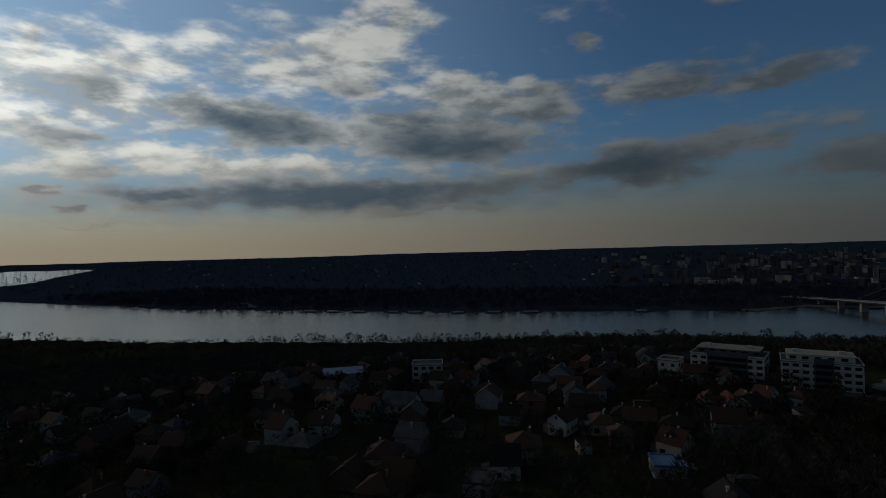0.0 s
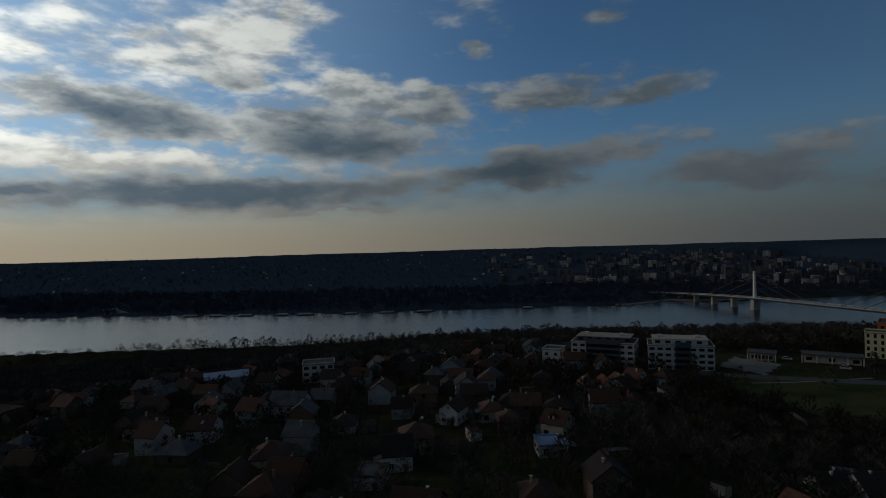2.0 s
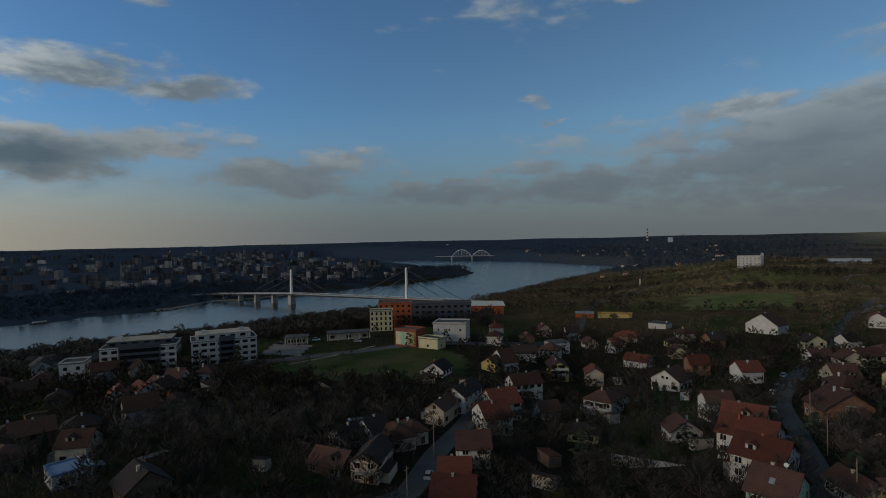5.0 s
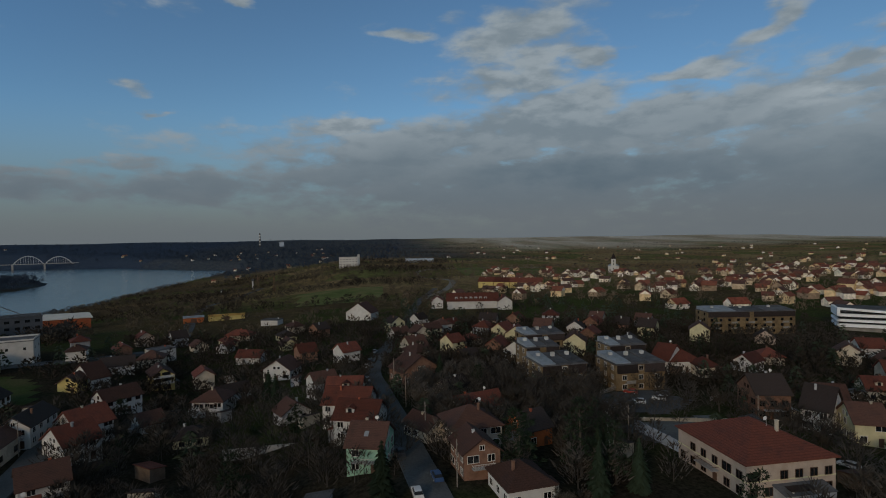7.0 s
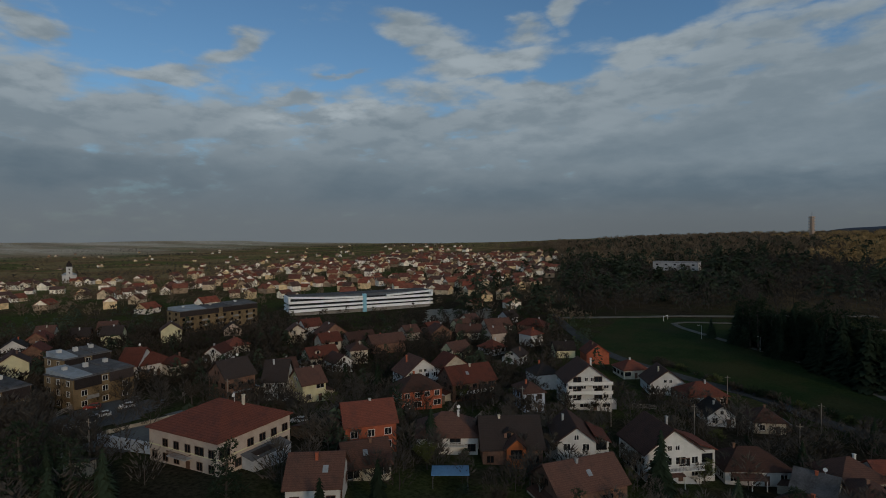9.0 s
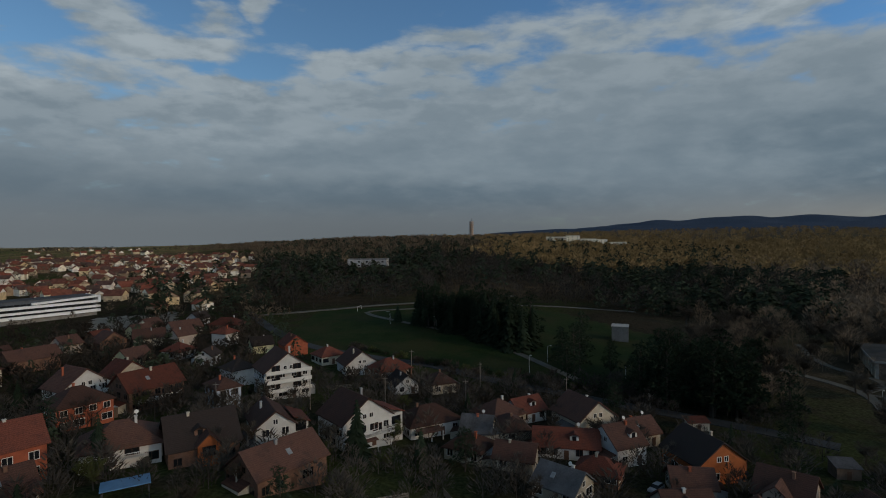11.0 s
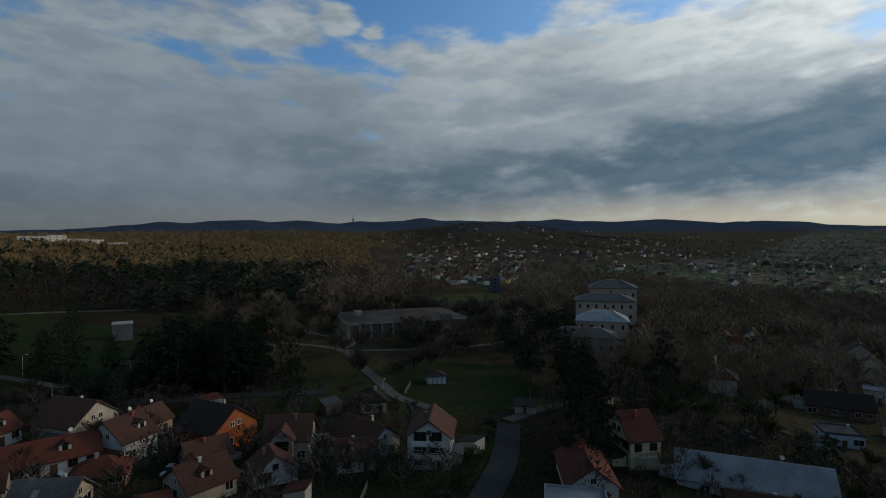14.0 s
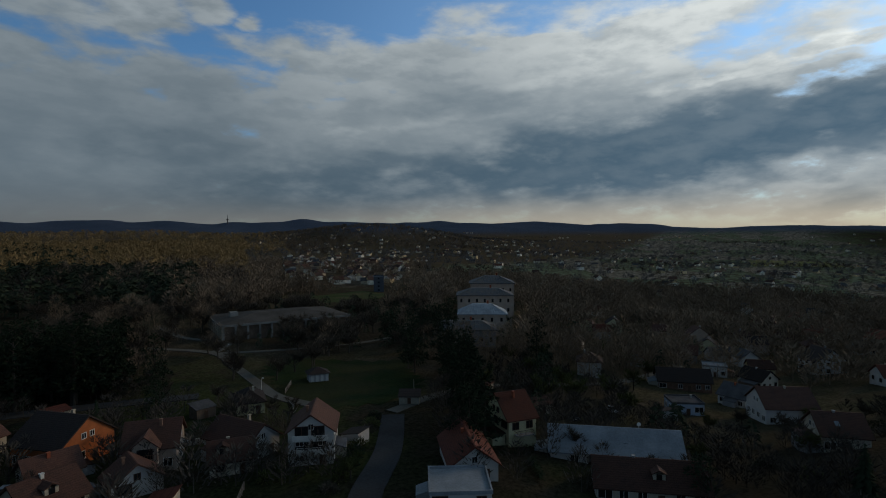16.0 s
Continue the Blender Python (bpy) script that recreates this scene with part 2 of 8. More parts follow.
    cloud(298, 15, 9, 12, 0, 1.3, 1.2)
    # thin bright veils round the hidden sun, and the low overcast bank
    cloud(-26, 15, 18, 9, 0, 0.68, 0.0, 0.25)
    cloud(203, 20, 17, 4, 0, 0.74, 0.0, 0.12)
    cloud(-24, 8, 20, 3.5, 0, 0.68, 0.15, 0.25)
    cloud(2, 8.5, 16, 3, 0, 0.62, 0.3, 0.0)
    cloud(262, 4.5, 26, 3.5, 4, 1.0, 0.8)
    cloud(252, 8.0, 30, 5, 6, 1.15, 1.15)
    cloud(273, 7.0, 16, 4, 10, 1.15, 1.0)
    cloud(234, 5.5, 24, 4, 2, 1.2, 1.15)
    cloud(280, 4.5, 10, 2.5, 10, 1.05, 0.7)
    cloud(160, 4, 72, 10, 0, 0.95, 0.45)
    cloud(203, 8, 44, 9, 0, 1.10, 0.60)
    cloud(243, 11, 40, 9, 4, 1.12, 0.40)
    cloud(106, 5, 30, 6, 0, 0.90, 0.40)

    cover = n.xyz(heaps[0])
    lid = n.ramp(high, 26.5, 36.0)   # cloud lid above the view, added to darken the land
    dense = n.math("ADD", cover[0], n.math("MULTIPLY_ADD", billow, 2.0, -1.46))
    alpha = n.math("MAXIMUM", n.ramp(dense, -0.16, 0.34), lid)
    thick = n.ramp(dense, 0.0, 0.85)
    toward = n.vec("DOT_PRODUCT", way, tuple(sun))
    near = n.ramp(toward, 0.20, 1.0, 0.0, 1.0, False)
    glow = n.math("MULTIPLY", n.math("POWER", near, 1.25), n.ramp(heading, 195.0, 245.0, 1.0, 0.36))
    lit = n.ramp(n.math("SUBTRACT", billow, above), -0.10, 0.10, -1.0, 1.0)
    grey = n.ramp(n.math("MULTIPLY", cover[1], n.ramp(billow, 0.30, 0.66, 0.55, 1.15)), 0.0, 1.35, 1.0, 0.08)
    rim = n.mix(glow, (3.95, 4.55, 4.95), (31.0, 31.5, 29.5))
    core = n.mix(glow, (0.58, 1.06, 1.50), (1.0, 2.3, 3.75))
    core = n.scaled(core, n.math("MULTIPLY_ADD", lid, -0.35, 1.0))
    calm = n.math("MULTIPLY", n.ramp(high, 4.0, 15.0, 0.04, 0.14), n.math("MULTIPLY", n.ramp(heading, 120.0, 190.0, 1.0, 0.60), n.ramp(heading, 20.0, 90.0, 1.7, 1.0)))
    bright = n.math("ADD", n.math("MULTIPLY_ADD", thick, n.math("MULTIPLY_ADD", glow, -0.30, -0.10), 0.60), n.math("MULTIPLY", lit, calm))
    bright = n.math("ADD", bright, n.math("MULTIPLY", cover[2], n.ramp(billow, 0.40, 0.62, 0.1, 0.75)))
    bright = n.math("MULTIPLY_ADD", bright, grey, n.ramp(billow, 0.3, 0.7, -0.03, 0.05))
    shade = n.mix(n.math("MULTIPLY", bright, n.math("MULTIPLY_ADD", lid, -0.81, 1.0), clamp=True), core, rim)
    air = n.add("ShaderNodeTexSky", sky_type="NISHITA", sun_disc=False, sun_elevation=radians(SUN_HEIGHT), sun_rotation=radians(SUN_HEADING),
                altitude=200.0, air_density=1.0, dust_density=0.4, ozone_density=3.5).outputs[0]
    air = n.vec("ADD", n.vec("MULTIPLY", air, n.mix(n.ramp(toward, -0.6, 0.3), (0.80, 0.92, 0.92), (0.95, 1.28, 1.46))), n.scaled((5.6, 7.6, 9.0), n.math("MULTIPLY", n.math("POWER", near, 1.9), n.ramp(heading, 100.0, 200.0, 1.0, 0.45))))
    full = n.mix(alpha, air, shade)
    # low haze, warm towards the sun
    warm = n.math("MULTIPLY", n.math("POWER", n.ramp(toward, -0.35, 1.0, 0.0, 1.0, False), 1.6), n.ramp(heading, 195.0, 245.0, 1.0, 0.62))
    south = n.math("MULTIPLY", n.ramp(heading, 140.0, 180.0), n.ramp(heading, 250.0, 225.0))
    warm = n.math("MULTIPLY", warm, n.math("MULTIPLY_ADD", south, -0.40, 1.0))
    mist = n.scaled(n.mix(warm, (1.44, 1.66, 1.82), (10.0, 8.5, 6.0)), n.math("MULTIPLY_ADD", south, -0.14, 1.0))
    mist = n.mix(n.math("MULTIPLY", n.math("MULTIPLY", cover[1], n.ramp(high, 1.5, 5.0)), 0.75, clamp=True), mist, core)
    haze = n.ramp(high, n.ramp(heading, 90.0, 215.0, 13.0, 7.0), 0.0, 0.0, 0.98)
    full = n.mix(haze, full, mist)
    out = n.add("ShaderNodeBackground")
    n.put(out.inputs[0], full)
    n.put(out.inputs[1], 0.1)
    n.t.links.new(out.outputs[0], n.add("ShaderNodeOutputWorld").inputs[0])


make_sky()
lamp = new("sun", bpy.data.lights.new("sun", "SUN"))
lamp.data.energy, lamp.data.angle, lamp.data.color = 0.95, radians(8), (1.0, 0.74, 0.46)
lamp.matrix_world = look((0, 0, 0), [-c for c in (math.sin(radians(SUN_HEADING)), math.cos(radians(SUN_HEADING)), math.tan(radians(SUN_HEIGHT)))])


# ---- materials ----
def material(name, colour, rough=0.8, metal=0.0, vary=0.25, scale=1.0, grain=12.0, bump=0.0, drift=0.0, second=None, gloss=0.2):
    """Paint, plaster, bark and the like: two scales of stain and grain, relief, and a drift of tone from piece to piece."""
    m = bpy.data.materials.new(name)
    m.use_nodes = True
    n = Nodes(m.node_tree)
    where = n.add("ShaderNodeTexCoord").outputs["Object"]
    stains = n.noise(where, scale, 4.0, 0.6)
    grains = n.noise(where, scale * grain, 3.0, 0.6)
    tone = n.math("ADD", n.ramp(stains, 0.25, 0.75, -vary, vary), n.ramp(grains, 0.25, 0.75, -vary * 0.6, vary * 0.6))
    if drift:
        chance = n.add("ShaderNodeObjectInfo").outputs["Random"]
        tone = n.math("ADD", tone, n.ramp(chance, 0.0, 1.0, -drift, drift, False))
    base = (*colour, 1)
    if second:
        base = n.mix(n.ramp(stains, 0.4, 0.62), colour, second)
    col = n.scaled(base if second else colour, n.math("ADD", tone, 1.0))
    p = n.add("ShaderNodeBsdfPrincipled")
    n.put(p.inputs["Base Color"], col)
    n.put(p.inputs["Roughness"], rough)
    n.put(p.inputs["Metallic"], metal)
    n.put(p.inputs["Specular IOR Level"], gloss)
    if bump:
        b = n.add("ShaderNodeBump")
        n.put(b.inputs["Strength"], bump)
        n.put(b.inputs["Distance"], 0.1)
        n.put(b.inputs["Height"], grains)
        n.put(p.inputs["Normal"], b.outputs[0])
    n.t.links.new(p.outputs[0], n.add("ShaderNodeOutputMaterial").inputs[0])
    return m


def ground_material():
    m = bpy.data.materials.new("ground_cover")
    m.use_nodes = True
    n = Nodes(m.node_tree)
    where = n.add("ShaderNodeNewGeometry").outputs["Position"]
    patch = n.add("ShaderNodeTexVoronoi", feature="F1")
    n.put(patch.inputs["Vector"], n.vec("ADD", where, n.vec("MULTIPLY", where, (0.0, 0.6, 0.0))))
    n.put(patch.inputs["Scale"], 0.006)
    field = n.xyz(patch.outputs["Color"])[0]
    wide = n.noise(where, 0.012, 4.0)
    mid = n.noise(where, 0.09, 4.0, 0.6)
    fine = n.noise(where, 1.1, 5.0, 0.7)
    x, y, z = n.xyz(where)
    col = n.mix(n.ramp(wide, 0.42, 0.6), (0.029, 0.025, 0.018), (0.038, 0.047, 0.019))
    col = n.mix(n.ramp(mid, 0.45, 0.65, 0.0, 0.8), col, (0.042, 0.035, 0.025))
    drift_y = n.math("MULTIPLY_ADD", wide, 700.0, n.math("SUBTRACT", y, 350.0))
    hillside = n.math("MULTIPLY", n.ramp(x, 240.0, 420.0), n.ramp(drift_y, 1000.0, 280.0))
    dry = n.mix(n.ramp(wide, 0.45, 0.58), (0.100, 0.076, 0.040), (0.055, 0.070, 0.024))
    col = n.mix(n.math("MULTIPLY", hillside, n.ramp(mid, 0.3, 0.65, 0.95, 0.5)), col, dry)
    # open farmland to the east: stubble, dry grass and young crops, paled and warmed as if sunlit
    open_land = n.math("MULTIPLY", n.ramp(x, 430.0, 760.0), n.ramp(drift_y, 950.0, 0.0))
    crop = n.mix(n.ramp(field, 0.3, 0.5), (0.34, 0.24, 0.125), (0.16, 0.165, 0.06))
    crop = n.mix(n.ramp(field, 0.62, 0.8), crop, (0.27, 0.175, 0.09))
    col = n.mix(n.math("MULTIPLY", open_land, n.ramp(mid, 0.3, 0.6, 0.9, 0.45)), col, crop)
    # far plain paled towards the horizon, standing in for sunlight and haze
    lit_plain = n.math("MULTIPLY", n.ramp(x, 2200.0, 3600.0), n.ramp(y, -100.0, -1000.0))
    col = n.mix(n.math("MULTIPLY", lit_plain, n.ramp(n.noise(n.vec("MULTIPLY", where, (0.3, 1.0, 1.0)), 0.004, 4.0), 0.35, 0.6, 0.35, 0.95)), col, (0.52, 0.45, 0.36))
    # woods behind the hill, haze put in as blue-grey, and dead leaves under the park trees
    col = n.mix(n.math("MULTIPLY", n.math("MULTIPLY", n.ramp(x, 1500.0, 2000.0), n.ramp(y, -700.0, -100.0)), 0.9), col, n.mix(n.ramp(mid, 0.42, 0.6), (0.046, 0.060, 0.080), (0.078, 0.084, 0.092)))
    col = n.mix(n.math("MULTIPLY", n.math("MULTIPLY", n.ramp(x, -80.0, -160.0), n.ramp(y, 150.0, 40.0)), n.ramp(mid, 0.35, 0.6, 0.85, 0.3)), col, (0.085, 0.067, 0.046))
    # dry pasture on the western hills, greyed and paled in place of distance haze
    away_ = n.math("MULTIPLY", n.ramp(n.math("ADD", x, n.math("MULTIPLY", y, 0.55)), -520.0, -900.0), n.ramp(y, 700.0, 300.0))
    col = n.mix(n.math("MULTIPLY", away_, n.ramp(mid, 0.42, 0.58, 0.95, 0.1)), col, n.mix(n.ramp(field, 0.4, 0.6), (0.25, 0.23, 0.19), (0.15, 0.185, 0.12)))
    # leaf litter under the hill woods
    litter = n.math("MULTIPLY", n.ramp(y, -340.0, -430.0), n.ramp(x, 260.0, 160.0))
    col = n.mix(n.math("MULTIPLY", litter, 0.85), col, n.mix(n.ramp(mid, 0.4, 0.62), (0.070, 0.052, 0.034), (0.105, 0.074, 0.042)))
    # land beyond the river and the wooded ridge: distance haze put in as blue
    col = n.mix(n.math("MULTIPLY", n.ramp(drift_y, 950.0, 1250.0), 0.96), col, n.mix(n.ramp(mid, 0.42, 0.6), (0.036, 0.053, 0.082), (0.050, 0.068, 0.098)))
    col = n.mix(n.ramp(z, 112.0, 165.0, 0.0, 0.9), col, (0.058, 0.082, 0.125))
    col = n.scaled(col, n.ramp(fine, 0.25, 0.75, 0.45, 1.55))
    p = n.add("ShaderNodeBsdfPrincipled")
    n.put(p.inputs["Base Color"], col)
    n.put(p.inputs["Roughness"], 0.95)
    n.put(p.inputs["Specular IOR Level"], 0.0)
    n.t.links.new(p.outputs[0], n.add("ShaderNodeOutputMaterial").inputs[0])
    return m


def water_material():
    m = bpy.data.materials.new("river_water")
    m.use_nodes = True
    n = Nodes(m.node_tree)
    where = n.add("ShaderNodeNewGeometry").outputs["Position"]
    b = n.add("ShaderNodeBump")
    n.put(b.inputs["Strength"], 0.5)
    n.put(b.inputs["Distance"], 0.6)
    n.put(b.inputs["Height"], n.math("ADD", n.noise(where, 0.15, 4.0, 0.6), n.math("MULTIPLY", n.noise(where, 0.02, 3.0), 2.0)))
    p = n.add("ShaderNodeBsdfPrincipled")
    n.put(p.inputs["Base Color"], n.mix(n.noise(where, 0.004, 3.0), (0.03, 0.04, 0.045), (0.05, 0.06, 0.06)))
    n.put(p.inputs["Roughness"], 0.18)
    n.put(p.inputs["IOR"], 1.33)
    n.put(p.inputs["Normal"], b.outputs[0])
    n.t.links.new(p.outputs[0], n.add("ShaderNodeOutputMaterial").inputs[0])
    return m


GROUND, WATER = ground_material(), water_material()
CONCRETE = material("concrete", (0.36, 0.35, 0.33), 0.85, vary=0.15, scale=0.3, grain=15)
WHITE = material("white_plaster", (0.49, 0.48, 0.455), 0.85, vary=0.10, scale=0.5, drift=0.1)

# ---- the ground ----
EYE_Z = 142.0
RADII = (0, 100, 200, 300, 500, 800, 1200, 2000, 3200, 4900)
DROPS = {}


def drops(heading, *values):
    """How far the land lies below the flying height, out along one heading, at each of RADII."""
    DROPS[heading] = values


drops(-60, 58, 60, 66, 75, 102, 134, 138, 138, 106, 22)
drops(-30, 58, 60, 66, 74, 100, 134, 139, 139, 106, 21)
drops(0, 58, 59, 63, 71, 96, 134, 139, 139, 106, 20)
drops(30, 57, 58, 59, 61, 86, 130, 139, 137, 100, 18)
drops(57, 63, 63, 60, 59, 76, 106, 134, 137, 100, 18)
drops(72, 60, 62, 68, 67, 72, 96, 116, 128, 96, 22)
drops(90, 55, 55, 60, 65, 66, 68, 70, 80, 76, 24)
drops(120, 56, 57, 62, 63, 64, 72, 80, 100, 84, 28)
drops(150, 60, 62, 67, 67, 62, 54, 49, 54, 60, 78)
drops(180, 69, 70, 70, 66, 56, 43, 34, 28, 22, 16)
drops(210, 72, 72, 73, 72, 68, 64, 58, 24, -20, -110)
drops(240, 70, 71, 75, 76, 78, 76, 74, 70, 30, -118)
drops(270, 72, 75, 84, 90, 95, 100, 105, 105, 50, -50)

# the river's banks, seen from above
NEAR_BANK = [(-3400, 1700), (-1500, 1300), (-832, 1003), (-463, 900), (-164, 827), (92, 787), (338, 775), (470, 730), (620, 640), (800, 565), (1053, 545), (1294, 560), (1746, 570), (2300, 600), (2480, 690)]
FAR_BANK = [(2570, 850), (2930, 1400), (2980, 1700), (2990, 2100), (2900, 2900), (2480, 2900), (2480, 2300), (2280, 1800), (2020, 1380), (2010, 1180), (1843, 1050), (1617, 1000), (1391, 995), (1212, 1055), (837, 1085), (770, 1150), (641, 1095), (497, 1144), (264, 1180), (17, 1229), (-414, 1370), (-760, 1484), (-1148, 1713), (-1652, 1996), (-3400, 2900)]


def shore_distance(px, py):
    """Metres outside the river (negative inside), for arrays of places."""
    ring = np.array(NEAR_BANK + FAR_BANK, float)
    best, inside = np.full(px.shape, 1e9), np.zeros(px.shape, bool)
    for (ax, ay), (bx, by) in zip(ring, np.roll(ring, -1, 0)):
        dx, dy = bx - ax, by - ay
        k = np.clip(((px - ax) * dx + (py - ay) * dy) / (dx * dx + dy * dy), 0, 1)
        best = np.minimum(best, np.hypot(px - ax - k * dx, py - ay - k * dy))
        inside ^= ((ay > py) != (by > py)) & (px < dx * (py - ay) / (dy + 1e-9) + ax)
    return np.where(inside, -best, best)


def waves(px, py, size, seed):
    """Smooth rolling noise between about -1 and 1 from a few crossed sines."""
    rng = np.random.RandomState(seed)
    total = np.zeros_like(px)
    for k in range(6):
        a, f, p = rng.uniform(0, 6.28), 6.28 / size * rng.uniform(0.6, 1.8), rng.uniform(0, 6.28)
        total = total + np.sin(px * math.cos(a) * f + py * math.sin(a) * f + p)
    return total / 3


def land(px, py):
    """The height of the ground at arrays of places."""
    px, py = np.asarray(px, float), np.asarray(py, float)
    r = np.hypot(px, py)
    head = (np.degrees(np.arctan2(px, py)) + 60) % 360 - 60
    keys = sorted(DROPS)
    table = np.array([DROPS[k] for k in keys] + [DROPS[keys[0]]], float)
    edges = np.array(keys + [keys[0] + 360], float)
    i = np.clip(np.searchsorted(edges, head, side="right") - 1, 0, len(keys) - 1)
    f = (head - edges[i]) / (edges[i + 1] - edges[i])
    f = f * f * (3 - 2 * f)
    shape = r.shape
    prof = np.stack([np.interp(r.ravel(), RADII, row) for row in table]).reshape(len(table), *shape)
    drop = np.take_along_axis(prof, i[None], 0)[0] * (1 - f) + np.take_along_axis(prof, (i + 1)[None], 0)[0] * f
    z = EYE_Z - drop + waves(px, py, 420, 3) * np.clip(r / 600, 0, 1) * 2.5 + waves(px, py, 1300, 5) * np.clip((r - 2600) / 1500, 0, 1) * np.where((head > 185) & (head < 290), 13, 3) + waves(px, py, 520, 8) * np.clip((r - 2800) / 1500, 0, 1) * np.where((head > 190) & (head < 290), 9, 0)
    z = z + 78 * np.exp(-((px + 1930) / 380) ** 2 - ((py + 1330) / 380) ** 2)
    d = shore_distance(px, py)
    wet = np.minimum(np.maximum(z, 1.5), 1.5 + np.maximum(d, 0) * 0.45)
    z = np.where(d > 0, wet * 1.0, -4.0)
    return z


def height(x, y):
    return float(land(np.array([x]), np.array([y]))[0])


def part(name, data, mat, parent=None, label=""):
    """Links one mesh, from a bmesh, or from verts and faces, under its thing."""
    if isinstance(data, bpy.types.Mesh):
        mesh = data
    else:
        mesh = bpy.data.meshes.new(name)
        if isinstance(data, bmesh.types.BMesh):
            data.to_mesh(mesh)
            data.free()
        else:
            mesh.from_pydata(data[0], [], data[1])
        mesh.materials.append(mat)
    ob = new(name, mesh)
    if parent is not None:
        ob.parent = parent
    if label:
        tagged(ob, label)
    return ob


def make_ground():
    rings = np.r_[0.0, np.geomspace(12, 4960, 210)]
    turns = np.linspace(0, 2 * np.pi, 601)[:-1]
    rr, aa = np.meshgrid(rings[1:], turns, indexing="ij")
    px, py = rr * np.sin(aa), rr * np.cos(aa)
    v = np.stack([px, py, land(px, py)], -1).reshape(-1, 3)
    v = np.vstack([v, [[0, 0, height(0, 0)]]])
    n, k = len(turns), len(rings) - 1
    a = np.arange((k - 1) * n)
    b = a // n * n + (a + 1) % n
    quads = np.stack([a, a + n, b + n, b], -1)
    cap = [(len(v) - 1, i, (i + 1) % n) for i in range(n)]
    mesh = bpy.data.meshes.new("ground")
    mesh.from_pydata(v.tolist(), [], quads.tolist() + cap)
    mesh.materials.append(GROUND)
    mesh.shade_smooth()
    mesh.validate()
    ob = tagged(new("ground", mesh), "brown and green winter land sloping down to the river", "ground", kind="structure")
    bm = bmesh.new()
    bmesh.ops.create_grid(bm, x_segments=2, y_segments=2, size=1)
    for w in bm.verts:
        w.co = (w.co.x * 3300, 1900 + w.co.y * 1350, 0)
    tagged(part("water", bm, WATER), "broad grey-blue river with a calm rippled surface", "river", kind="structure")


make_ground()


# ---- shared shapes ----
class Shape:
    """Corners and faces of one mesh in the making."""

    def __init__(self):
        self.v, self.f = [], []

    def face(self, *corners):
        k = len(self.v)
        self.v += [tuple(c) for c in corners]
        self.f.append(tuple(range(k, k + len(corners))))

    def solid(self, low, high):
        """A closed body between two rings of corners, low and high, both counter-clockwise from above."""
        k, n = len(self.v), len(low)
        self.v += [tuple(c) for c in (*low, *high)]
        self.f.append(tuple(k + i for i in reversed(range(n))))
        self.f.append(tuple(k + n + i for i in range(n)))
        for i in range(n):
            j = (i + 1) % n
            self.f.append((k + i, k + j, k + n + j, k + n + i))

    def box(self, x0, y0, z0, x1, y1, z1):
        self.solid([(x0, y0, z0), (x1, y0, z0), (x1, y1, z0), (x0, y1, z0)], [(x0, y0, z1), (x1, y0, z1), (x1, y1, z1), (x0, y1, z1)])

    def tube(self, a, b, r0, r1, sides=5):
        a, b = Vector(a), Vector(b)
        q = (b - a).to_track_quat("Z", "Y")
        ring = [Vector((math.cos(2 * math.pi * i / sides), math.sin(2 * math.pi * i / sides), 0)) for i in range(sides)]
        self.solid([a + q @ (p * r0) for p in ring], [b + q @ (p * r1) for p in ring])

    def mesh(self, name, mat, smooth=False):
        m = bpy.data.meshes.new(name)
        m.from_pydata(self.v, [], self.f)
        m.materials.append(mat)
        if smooth:
            m.shade_smooth()
        return m

    def part(self, name, mat, parent, label=""):
        return part(name, self.mesh(name, mat), mat, parent, label)


def thing(name, x, y, turn, label, category, group="", z=None, kind=""):
    """The Empty at the base of a thing that stands on the ground."""
    ob = new(name)
    ob.empty_display_size = 0.5
    ob.matrix_basis = pose(x, y, height(x, y) if z is None else z, 0, 0, turn)
    return tagged(ob, label, category, group, kind)


def glass(name, colour):
    m = bpy.data.materials.new(name)
    m.use_nodes = True
    p = m.node_tree.nodes["Principled BSDF"]
    p.inputs["Base Color"].default_value = (*colour, 1)
    p.inputs["Roughness"].default_value = 0.08
    p.inputs["IOR"].default_value = 1.5
    return m


